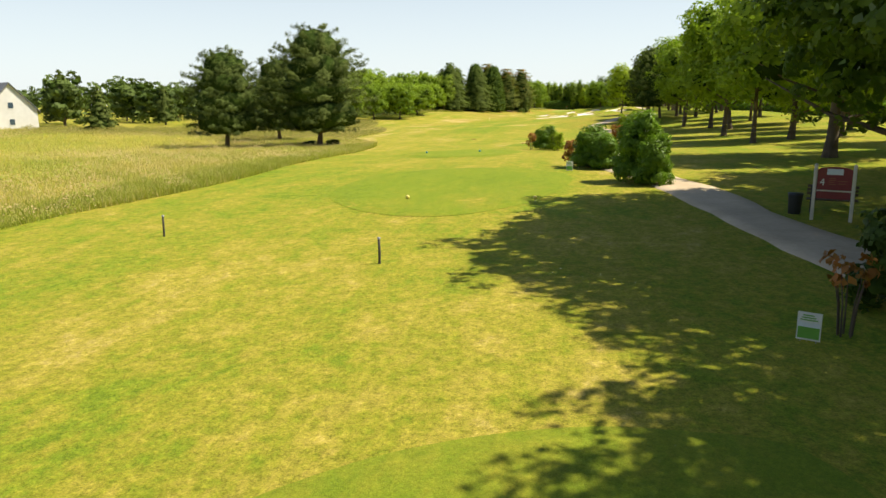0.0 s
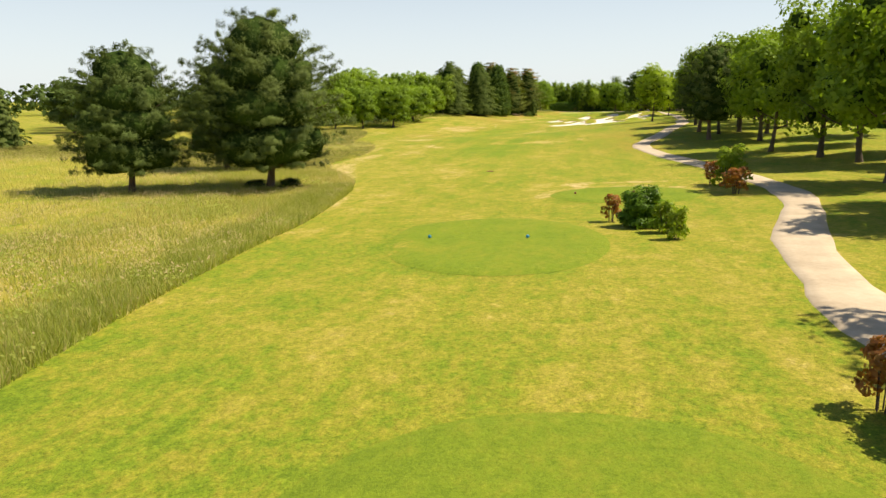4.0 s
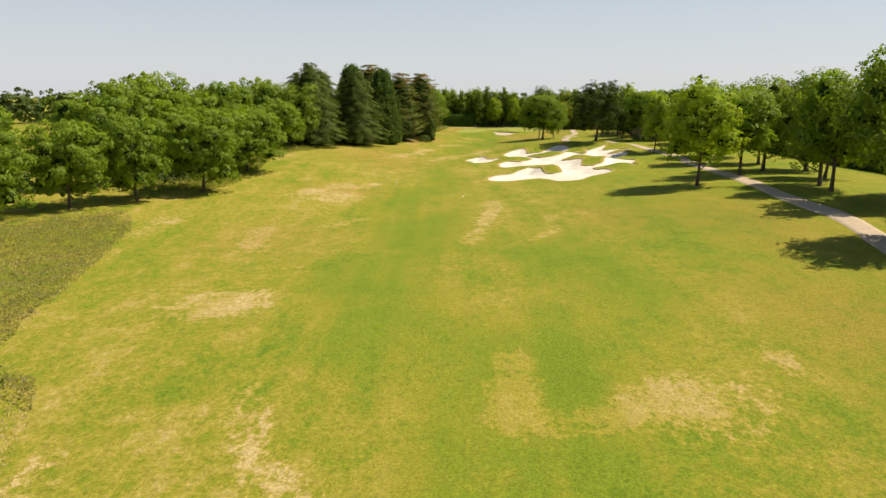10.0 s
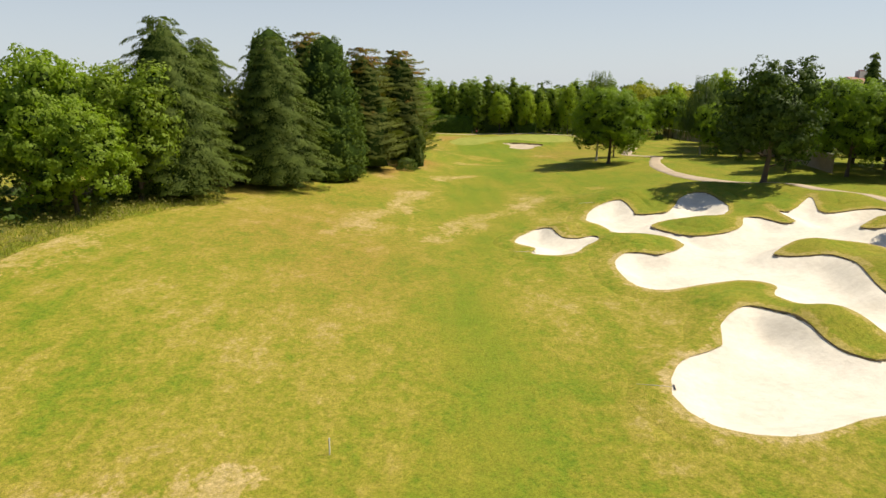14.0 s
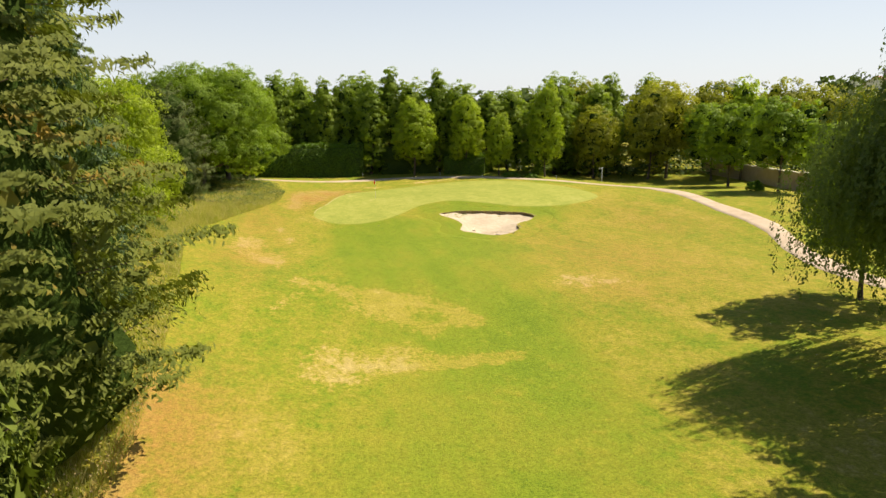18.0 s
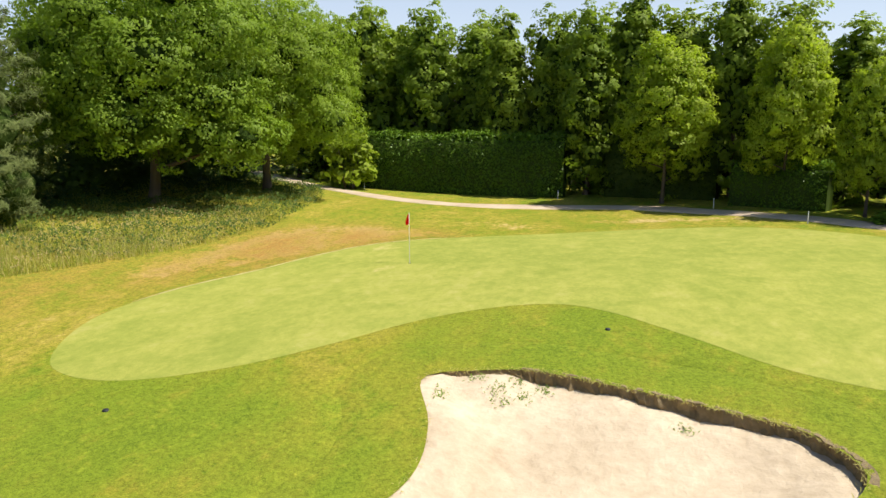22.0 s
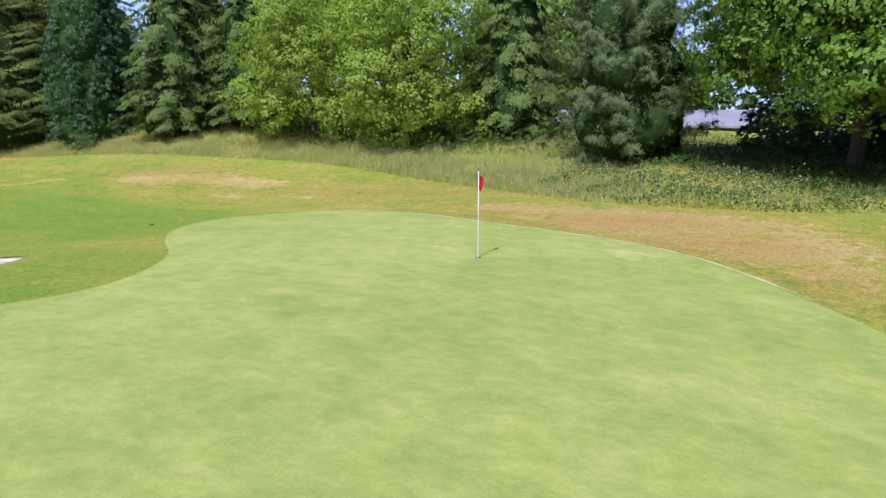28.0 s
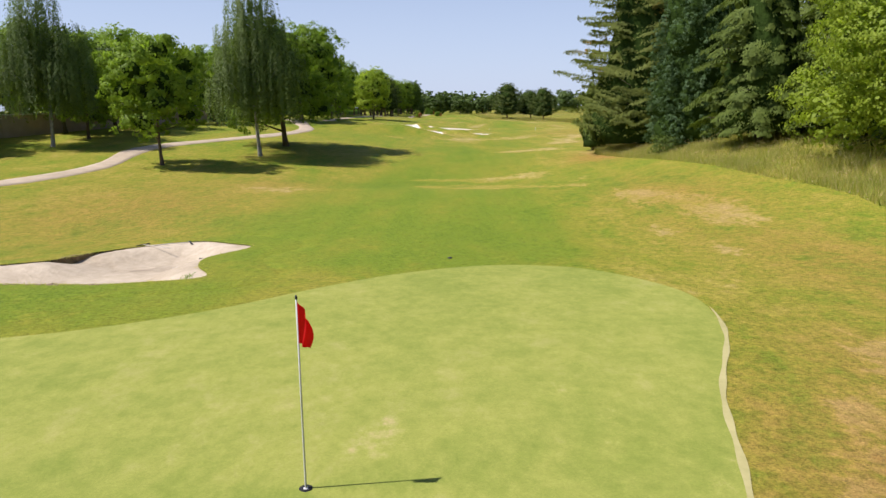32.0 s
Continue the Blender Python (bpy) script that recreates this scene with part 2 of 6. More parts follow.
M = {
    "rough": turf("mown_rough", 0.46, 1.25, grain=0.75, swath=0.34),
    "green": turf("putting_turf", 0.47, 1.1, 26, PUTTING, stripe=(62, 0.2), grain=0.22, rise=0.1),
    "tee": turf("tee_turf", 0.27, 0.5, 14, grain=0.5),
    "bed": turf("meadow_floor", 0.44, 1.2),
    "sand": matte("bunker_sand", (0.45, 0.345, 0.22), (0.74, 0.61, 0.43), 2.6, 0.95, 0, 0.7, 0.09),
    "whitesand": matte("white_bunker_sand", (0.72, 0.63, 0.49), (0.95, 0.86, 0.70), 2.2, 0.95, 0, 0.6, 0.08),
    "face": matte("bunker_earth", (0.15, 0.11, 0.05), (0.34, 0.25, 0.13), 6, 0.95, 0, 0.8, 0.06),
    "litter": matte("needle_litter", (0.12, 0.08, 0.04), (0.25, 0.17, 0.09), 3, 0.95, 0, 0.6, 0.05),
    "path": matte("worn_path", (0.46, 0.345, 0.225), (0.63, 0.50, 0.35), 5.0, 0.95, 0, 0.4, 0.02),
    # dark colour standing for the shade inside crowns, on added solid cores
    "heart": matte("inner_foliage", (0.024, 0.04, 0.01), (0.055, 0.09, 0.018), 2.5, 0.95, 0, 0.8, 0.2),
    "bark": matte("bark", (0.07, 0.05, 0.035), (0.18, 0.13, 0.09), 6, 0.95, 0, 0.8, 0.04, (1, 1, 0.25)),
    "pinebark": matte("pine_bark", (0.11, 0.07, 0.045), (0.26, 0.17, 0.11), 5, 0.95, 0, 0.8, 0.05, (1, 1, 0.3)),
    "birchbark": matte("birch_bark", (0.16, 0.14, 0.12), (0.55, 0.52, 0.48), 4, 0.8, 0, 0.4, 0.02, (0.5, 0.5, 3)),
    "ash": foliage("ash_leaves", (0.13, 0.205, 0.019), (0.305, 0.41, 0.046), 0.45),
    "lime": foliage("maple_leaves", (0.16, 0.225, 0.02), (0.37, 0.45, 0.05), 0.45),
    "sunleaf": foliage("bright_tree_leaves", (0.21, 0.28, 0.023), (0.47, 0.56, 0.058), 0.5),
    "poplar": foliage("row_tree_leaves", (0.12, 0.19, 0.02), (0.33, 0.42, 0.05), 0.45),
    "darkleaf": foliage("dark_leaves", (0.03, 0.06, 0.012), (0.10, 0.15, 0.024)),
    "yellowleaf": foliage("yellowish_leaves", (0.19, 0.21, 0.02), (0.42, 0.41, 0.05), 0.45),
    "pine": foliage("pine_needles", (0.042, 0.068, 0.012), (0.135, 0.17, 0.034), 0.15, 0.7),
    "conifer": foliage("conifer_needles", (0.06, 0.092, 0.015), (0.185, 0.235, 0.042), 0.2, 0.7),
    "browncon": foliage("browning_conifer_needles", (0.075, 0.105, 0.018), (0.24, 0.26, 0.05), 0.25, 0.7, touch=((0.42, 0.21, 0.035), 0.555)),
    "thuja": foliage("thuja_sprays", (0.055, 0.095, 0.014), (0.18, 0.26, 0.04), 0.2, 0.7),
    "greypine": foliage("grey_pine_needles", (0.068, 0.09, 0.024), (0.185, 0.22, 0.068), 0.2, 0.7),
    "bluecon": foliage("blue_green_needles", (0.042, 0.08, 0.03), (0.13, 0.20, 0.075), 0.2),
    "birch": foliage("birch_leaves", (0.085, 0.125, 0.028), (0.215, 0.275, 0.07), 0.4),
    "hedge": foliage("laurel_leaves", (0.07, 0.14, 0.014), (0.20, 0.33, 0.034), 0.35, 0.4),
    "cloth": foliage("red_flag_cloth", (0.72, 0.012, 0.012), (0.8, 0.018, 0.02), 0.55, 0.8),
    "redleaf": foliage("photinia_leaves", (0.20, 0.17, 0.04), (0.52, 0.17, 0.06), 0.4, 0.5),
    "far": foliage("distant_leaves", (0.05, 0.085, 0.02), (0.13, 0.18, 0.04), 0.2),
    "blade": foliage("meadow_blades", (0.36, 0.34, 0.09), (0.66, 0.55, 0.25), 0.5, 0.8),
    "bladegreen": foliage("green_meadow_blades", (0.225, 0.28, 0.045), (0.49, 0.48, 0.12), 0.5, 0.7),
    "seed": foliage("seed_heads", (0.30, 0.235, 0.11), (0.56, 0.44, 0.24), 0.4, 0.8),
    "weed": foliage("weed_leaves", (0.115, 0.12, 0.02), (0.275, 0.25, 0.06), 0.4),
    "shade_leaf": foliage("shade_tree_leaves", (0.05, 0.095, 0.012), (0.16, 0.23, 0.028), 0.35),
}


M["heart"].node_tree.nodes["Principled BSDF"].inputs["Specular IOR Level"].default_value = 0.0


# ---- the lie of the land ----
HILL_X, HILL_Y = (-44, -14, 14, 44), range(-380, 61, 40)
HILLS = [(-0.04, -0.75, -0.01, 0.16),
         (0.27, 0.31, 0.6, 0.33),
         (-0.37, -0.63, 0.14, 0.69),
         (-0.98, -0.08, -0.81, 1.4),
         (-0.49, 0.14, 0.62, 1.3),
         (-0.49, -1.49, 1.04, 1.04),
         (1.38, -0.78, 0.05, 0.57),
         (0.52, -1.11, 0.85, 1.9),
         (3.51, -1.36, 0.38, 0.9),
         (1.64, 0.02, -0.3, 0.51),
         (0.91, 0.24, 0.21, -0.4),
         (0.32, 0.05, 0.11, -0.25)]
MOUND_X, MOUND_Y = range(-24, 37, 12), range(-46, 39, 12)
MOUNDS = [(1.19, -0.52, -0.75, -0.25, -0.1, -0.43),
          (0.55, -0.02, 0.35, -0.02, -0.31, -0.16),
          (0.44, -0.72, -0.1, -0.64, -0.46, 0.09),
          (0.29, -0.38, 0.2, 0.17, -0.21, 0.59),
          (0.09, -0.08, -0.04, 0.58, 0.02, -0.02),
          (0.27, 0.33, -0.3, -0.36, 0.52, -0.52),
          (-0.05, -0.27, -0.11, 0.17, 0.46, -0.21),
          (-0.04, -0.15, -0, 0.11, 0.07, -0.01)]

KNOLLS = [(5.0, -143.6, 2.3, 0.95), (1.6, -138.6, 2.6, 0.5), (0.8, -122.4, 2.6, 0.75), (9.2, -118.6, 2.8, 0.8), (12.8, -128.9, 2.4, 0.75), (14.6, -135.4, 3.2, 1.0), (-2.6, -116.2, 2.5, 0.85), (22.6, -123.4, 2.2, 0.6), (16.2, -146.4, 2.4, 0.75), (6.0, -103.0, 2.6, 0.6), (24.5, -113.3, 3.4, 0.8), (17.2, -113.2, 2.4, 0.5), (2.5, -101.8, 4.2, 0.8), (9.5, -101.6, 4.2, 1.0), (15.5, -102.4, 4.2, 1.0), (21.5, -106.5, 4.2, 0.9)]


def lie(x, y):
    """Height of the land, in metres, without the bunkers."""
    x, y = np.asarray(x, float), np.asarray(y, float)
    z = np.full(np.broadcast(x, y).shape, -0.4)
    for cy, row in zip(HILL_Y, HILLS):
        e = np.exp(-((y - cy) ** 2) / 1300)
        for cx, a in zip(HILL_X, row):
            z = z + a * e * np.exp(-((x - cx) ** 2) / 800)
    for cy, row in zip(MOUND_Y, MOUNDS):
        e = np.exp(-((y - cy) ** 2) / 160)
        for cx, a in zip(MOUND_X, row):
            z = z + a * e * np.exp(-((x - cx) ** 2) / 160)
    for cx, cy, s, a in KNOLLS:
        z = z + a * np.exp(-((x - cx) ** 2 + (y - cy) ** 2) / (s * s))
    return z


def rounded(points, steps=5, closed=True):
    """A smooth line through the points."""
    p = np.array(points, float)
    n = len(p)
    out = []
    for i in range(n if closed else n - 1):
        a, b, c, d = (p[(i + k) % n] if closed else p[min(max(i + k, 0), n - 1)] for k in (-1, 0, 1, 2))
        for s in np.arange(steps) / steps:
            out.append(0.5 * (2 * b + (c - a) * s + (2 * a - 5 * b + 4 * c - d) * s * s + (3 * b - a - 3 * c + d) * s**3))
    if not closed:
        out.append(p[-1])
    return np.array(out)


def gap_to(line, x, y, closed=True):
    """Distance from places to a line; inside a closed one it is positive, outside negative."""
    x, y = np.asarray(x, float), np.asarray(y, float)
    shape = x.shape
    x, y = x.ravel(), y.ravel()
    best, inside = np.full(x.shape, 1e9), np.zeros(x.shape, bool)
    a, b = (line, np.roll(line, -1, 0)) if closed else (line[:-1], line[1:])
    for (ax, ay), (bx, by) in zip(a, b):
        dx, dy = bx - ax, by - ay
        s = np.clip(((x - ax) * dx + (y - ay) * dy) / (dx * dx + dy * dy + 1e-9), 0, 1)
        best = np.minimum(best, (x - ax - s * dx) ** 2 + (y - ay - s * dy) ** 2)
        if closed:
            cross = (ay > y) != (by > y)
            inside ^= cross & (x < dx * (y - ay) / (dy if abs(dy) > 1e-9 else 1e-9) + ax)
    d = np.sqrt(best)
    return (np.where(inside, d, -d) if closed else d).reshape(shape)


def step(v, a, b):
    s = np.clip((v - a) / (b - a), 0, 1)
    return s * s * (3 - 2 * s)


# outlines of the course
# the sprawling bunker: lower arm and left lobes, upper left arm, far shore, lobes on the path side
SHORE_LOW = [(-6, -150.6), (-4.6, -147.5), (-3.3, -146.4), (-1.5, -145.4), (-0.4, -142.6), (1.4, -140.7), (2.7, -140.6), (3.3, -142), (3.5, -144.6), (3.6, -147), (4.4, -148.6), (5.5, -148.4), (6.4, -147.5), (6.4, -144.7), (5.5, -142), (4.7, -138.5), (5.8, -136.8), (5.6, -135.5), (4.3, -134.7), (1.7, -135.3), (-0.8, -135.9), (-2.3, -134.4), (-2.5, -131.5), (-2, -128), (-0.6, -125.8), (0.9, -126), (2.1, -126.7), (4.6, -124.6), (3.9, -121.3)]
SHORE_ARM = [(0.7, -118.8), (0.5, -117.5), (0.3, -116), (0.1, -114.6), (-0.2, -112.1), (0.2, -110.6), (1, -108.3), (2.6, -106.2), (4.6, -105.4), (5.4, -106), (5.5, -107.8), (5.3, -109.8), (5.2, -111)]
SHORE_FAR = [(8.1, -111.3), (10.8, -106.8), (13.3, -105.6), (14.4, -107.4), (14, -111.6), (12, -115.1), (9.2, -115.8), (6.9, -115.3), (4.6, -116.7), (5.3, -120.4), (6.8, -122), (9.4, -122), (11.1, -120.6), (12.7, -117.3), (14.3, -117.1), (14.9, -119.8), (16.2, -119.8), (16.5, -116.1), (16.3, -114.4), (17, -116.3), (18.7, -115.3), (21.8, -112.1), (20.1, -116.4), (20.3, -117.9), (22.5, -117.8), (24.8, -118), (24.6, -119.7), (21.5, -122.4), (19.4, -123.7), (20.5, -124.8), (22.6, -125), (22.2, -127.6), (20.2, -130.6), (18.7, -131.9), (17.4, -130.6), (16.9, -128.6), (14.9, -127.3), (12.1, -127.7), (9.4, -129.3), (10.7, -130.8), (12.4, -131.5), (12.5, -133.4), (11.8, -136.4), (11.1, -139.3), (11.6, -140.6), (13.1, -140.9), (14.7, -139.5)]
SHORE_SIDE = [(15.2, -138.6), (16, -136.4), (18.7, -134.9), (21.5, -136.6), (19.8, -140.5), (19.9, -144.6), (17.1, -144.6), (14.4, -144.1), (12.1, -144.7), (12.1, -147.3), (13.4, -148.1), (13.9, -150.4), (13.2, -152.4), (12, -154), (9.2, -156.4), (7.4, -159.4), (6, -160.1), (3.7, -159.3), (3, -156.3), (1.5, -153.9), (-0.8, -154.5), (-3, -154.9), (-5.4, -153.7)]
BUNKER_BIG = rounded(SHORE_LOW + SHORE_ARM + SHORE_FAR + SHORE_SIDE, 2)
BUNKER_SMALL = rounded([(-7.7, -117.9), (-6.8, -116.6), (-6, -115.7), (-5.1, -115.5), (-4.4, -116.5), (-4.2, -117.9), (-3.8, -119.2), (-2.7, -119.8), (-1.2, -119.6), (-1.4, -121.6), (-2.8, -122.8), (-3.9, -124.4), (-5.7, -125), (-7.5, -124), (-6.9, -122.2), (-8.2, -120)], 4)
BUNKER_GREEN = rounded([(5.0, -11.6), (5.2, -10.9), (6.1, -10.5), (7.3, -10.1), (8.6, -10.2), (10.4, -10.5), (12.2, -10.9), (13.6, -11.3), (14.5, -12.6), (13.6, -14.3), (11.8, -15.8), (11.4, -17.6), (9.9, -19.4), (8.2, -20.1), (6.6, -19.0), (5.6, -17.9), (6.3, -15.5), (5.9, -13.4)], 5)
BUNKERS = [(BUNKER_BIG, 0.55), (BUNKER_SMALL, 0.45), (BUNKER_GREEN, 0.75)]
GREEN = rounded([(-6.4, -11.6), (-7.2, -9.2), (-6.8, -6.2), (-5.5, -2.8), (-4.7, 0.1), (-3.5, 3.4), (-1.4, 6.2), (3.0, 10.0), (8.0, 13.6), (14.0, 15.0), (20.5, 12.0), (25.0, 5.5), (25.4, -3.5), (21.8, -7.3), (17.6, -8.7), (14.0, -8.4), (11.2, -6.7), (9.0, -5.3), (7.4, -4.8), (5.8, -5.3), (4.3, -6.4), (3.1, -7.7), (1.6, -9.9), (-0.2, -12.0), (-2.6, -13.5), (-4.9, -13.3)], 5)
TEES = [rounded(p, 6) for p in (
    [(1.0, -374.0), (4.2, -369.6), (6.4, -367.8), (9.0, -367.2), (11.0, -368.4), (11.0, -376.0), (6.0, -380.0), (1.5, -378.0)],
    [(-2.6, -347.5), (-3.3, -342.6), (-2.8, -338.5), (-0.8, -335.8), (2.2, -335.0), (5.0, -336.2), (7.2, -339.4), (7.4, -343.4), (6.0, -349.0), (3.4, -352.0), (0.4, -351.4)],
    [(-5.2, -321.6), (-6.9, -316.6), (-7.0, -312.0), (-5.4, -309.4), (-2.4, -308.2), (0.6, -309.8), (2.6, -313.4), (3.0, -318.0), (1.6, -322.0), (-1.6, -323.6)],
    [(-0.2, -297.2), (0.4, -293.6), (2.6, -291.4), (6.0, -290.6), (9.4, -293.0), (10.0, -297.0), (8.4, -300.6), (5.0, -301.6), (1.8, -300.6)])]
ROUGH_LONG = rounded([(-12.6, -380), (-12, -356), (-10.5, -346), (-10.4, -338.5), (-11.5, -330), (-12.9, -318), (-13.6, -310), (-15.2, -300), (-17.2, -290), (-19.4, -283), (-23.6, -275.6), (-26.4, -270), (-27.9, -263.4), (-27.3, -256), (-27.8, -248.3), (-29.8, -238.7), (-32.8, -232), (-36.2, -230.4), (-38.4, -221), (-42.4, -202), (-45.8, -190), (-51, -186), (-57, -196), (-53, -212), (-57, -226), (-72, -250), (-92, -268), (-100, -320), (-96, -380)], 3)
ROUGH_GREEN = rounded([(-15.4, -62), (-15.0, -50), (-15.6, -40), (-16.8, -29), (-17.6, -21), (-15.2, -12), (-12.8, -6), (-10.6, -0.5), (-10.4, 4.5), (-12.0, 12), (-14.5, 18), (-18, 21), (-27, 18), (-30, -2), (-32, -25), (-28, -50), (-24, -63)], 4)
PATH_LINE = rounded([(16.4, -382), (15.2, -364), (14.5, -357.8), (13.4, -352.7), (12.5, -346.3), (11.2, -340.6), (9.9, -335), (9.4, -329.1), (9.8, -324.2), (11.1, -315.8), (14.4, -304.3), (15.6, -297.5), (15.7, -290.1), (14.9, -280), (13.6, -269), (11.2, -256.5), (10.1, -247.4), (11.1, -241.5), (13.6, -233.8), (16.4, -222.8), (19.3, -211.3), (21.7, -201.1), (22.8, -188.8), (26, -170), (28, -150), (29.6, -130.5), (27.8, -115.3), (23.4, -106.4), (19.3, -95.5), (18.1, -86.3), (19.4, -76.2), (22.1, -66.8), (25.9, -56.4), (24.8, -45.5), (27.2, -35.8), (31.8, -25.2), (33, -14.7), (35.1, -2.8), (35.5, 6.5), (29.5, 12.2), (22.5, 14.8), (17.1, 18.5), (12, 21.1), (6.7, 22.8), (0.7, 21.9), (-5.4, 20.2), (-11.5, 20.7), (-21, 26), (-30.5, 33.5)], 4, closed=False)
DRY_SPOTS = [(-27.9, -219.8, 4, 4, 1), (-3.5, -236.7, 4, 4, 0.75), (1.8, -232.2, 2.5, 1, 0.8), (-28.7, -168.7, 6, 6, 0.8), (-25.9, -159.3, 3, 4, 0.85), (-7.4, -176.3, 6, 3, 0.75), (-43.1, -128.3, 8, 4, 0.9), (-17.6, -102.2, 4, 2, 0.8), (-17, -92.4, 6, 2, 0.95), (-21.9, -109.4, 7, 2.4, 0.8), (-5.3, -101.4, 4, 3, 0.7), (-11.1, -110, 7, 2.2, 0.75), (-12.3, -74.8, 4, 2.4, 0.75), (-19.9, -74.6, 6, 2, 1), (-15.2, -58.4, 7, 1.6, 1), (-2.3, -95.2, 4, 4, 0.6), (5.8, -91.8, 2, 2, 0.8)]
DRY_MORE = [(-12.7, -23.1, 4.5, 1.6, 1), (-3.6, -39.5, 3, 4, 0.75), (-7.8, -48.7, 4, 2.4, 0.7), (-3.9, -47.8, 3, 3, 0.6), (8.7, -37.3, 2.5, 3, 0.55), (-7.4, 2.3, 4.5, 2, 1.15), (-9.1, -2.2, 4, 1.2, 0.8), (-4.9, 6.3, 2.2, 2.6, 1), (0.7, 13.1, 2.5, 4, 0.55), (14, 18.1, 2, 3, 0.6), (-12.6, -330.8, 16, 1.2, 0.6), (-15.3, -304.2, 12, 1.2, 0.7), (-27.3, -269.6, 8, 2, 0.7), (5.6, -286.8, 0.9, 5, 1), (1.5, -288.5, 1.4, 1.4, 0.9), (-28.2, -245.1, 12, 1.6, 0.55), (-43.2, -191, 12, 3, 0.6)]
DRY_SPOTS += DRY_MORE
LUSH_SPOTS = [(-2, -366, 8, 8, 0.2), (8, -272, 12, 5, 0.25), (-8, -262, 14, 8, 0.25), (10, -190, 30, 9, 0.2), (12, -60, 20, 6, 0.3), (16, -20, 12, 8, 0.3), (-2, -17, 5, 10, 0.4), (9, -9, 7, 9, 0.75), (16, -10, 6, 7, 0.65), (0, -15, 5, 6, 0.7)]
GREEN_SPOTS = [(1.0, -3.5, 2, 2, 0.3), (-0.6, -1.2, 1.0, 0.8, 0.5), (-2.4, 3.0, 1.5, 1.5, 0.5), (-3.6, -1.5, 3, 1.0, 0.4), (12, 4, 3, 4, 0.25), (-5.0, 1.0, 4, 2.0, 0.45), (-3.0, -3.0, 2.5, 2.0, 0.35), (6, 6, 4, 5, 0.2)]
TEE_SPOTS = [(-1, -350, 1.6, 2, 0.5), (4, -349, 1.5, 2, 0.45), (-6.2, -318, 3, 0.7, 0.6)]
STREAKS = [([(-17.5, -296), (-19.6, -286), (-22.6, -277), (-25.4, -269), (-26.4, -262), (-25.6, -254)], 1.7, 0.75), ([(-0.8, -297), (-0.2, -293.2), (2.2, -290.6), (6, -289.8), (9.6, -292)], 0.7, 1.0),
           ([(-15.1, -88.9), (-17.2, -93), (-18.5, -97.2), (-19.2, -100.6), (-20.1, -105.4), (-22, -110), (-24.5, -116.1)], 1.2, 0.74),
           ([(-15.3, -89.6), (-16.6, -92.2)], 1.6, 0.8),
           ([(-1.4, -95.6), (-4.2, -100.2), (-7.1, -104), (-9.4, -106), (-12.1, -109.3), (-14.8, -117.5)], 2.1, 0.66),
           ([(-10.5, -231.1), (-11, -237.8), (-8, -237.9), (-4.8, -235.9), (-2.3, -235.2)], 1.5, 0.81),
           ([(-22.4, -233.5), (-20.4, -241), (-18.3, -242.7)], 1.2, 0.68),
           ([(-32.8, -165.5), (-28.9, -161.7), (-23.6, -156.7)], 1.8, 0.81),
           ([(-30.7, -171.8), (-25.7, -168.4)], 2, 0.68),
           ([(-31.4, -191.3), (-31.6, -195.3), (-30.4, -202.4)], 2.2, 0.68),
           ([(-22.7, -184.7), (-25.6, -189.7)], 1.6, 0.68),
           ([(-7, -175.2), (-9.1, -190.8), (-11.3, -202)], 1.5, 0.68),
           ([(-1.9, -187.4), (-3, -198.6), (-8.4, -204.8)], 1.4, 0.55),
           ([(-12.7, -21.9), (-12, -27), (-11.3, -28.9)], 1, 0.98),
           ([(-8.9, -34.9), (-6, -37), (-3.3, -38.5), (-0.4, -41.1), (0.1, -43)], 1.4, 0.77),
           ([(-5.4, -39.5), (-3.5, -41.9), (-2.2, -43.8)], 1.6, 0.72),
           ([(-9.2, -37.7), (-10.6, -41.3)], 0.8, 0.59),
           ([(-8.4, -49.4), (-5.7, -48.7), (1, -48.5)], 1.1, 0.81),
           ([(-9.5, -4.2), (-8.8, -1.4), (-8.6, 1), (-7.4, 3.5), (-4.5, 5.9), (-2.9, 7.7)], 1.2, 1.06),
           ([(-7.7, -2.3), (-6.8, 0.7), (-4.9, 4.1), (-2.9, 6.3)], 0.9, 0.77),
           ([(-10.6, -14.3), (-9.7, -19.6), (-10.7, -32.5)], 0.35, 0.77),
           ([(8.6, -37.6), (11.5, -38.3)], 1, 0.59),
           ([(-13.1, -75.4), (-10.3, -73.4), (-7.1, -71.4)], 1.5, 0.81),
           ([(-21.5, -76.5), (-19.4, -70.9), (-16.7, -63)], 1.4, 1.02),
           ([(5.7, 16.4), (8.3, 17.6), (11.6, 18.2)], 0.8, 0.81)]
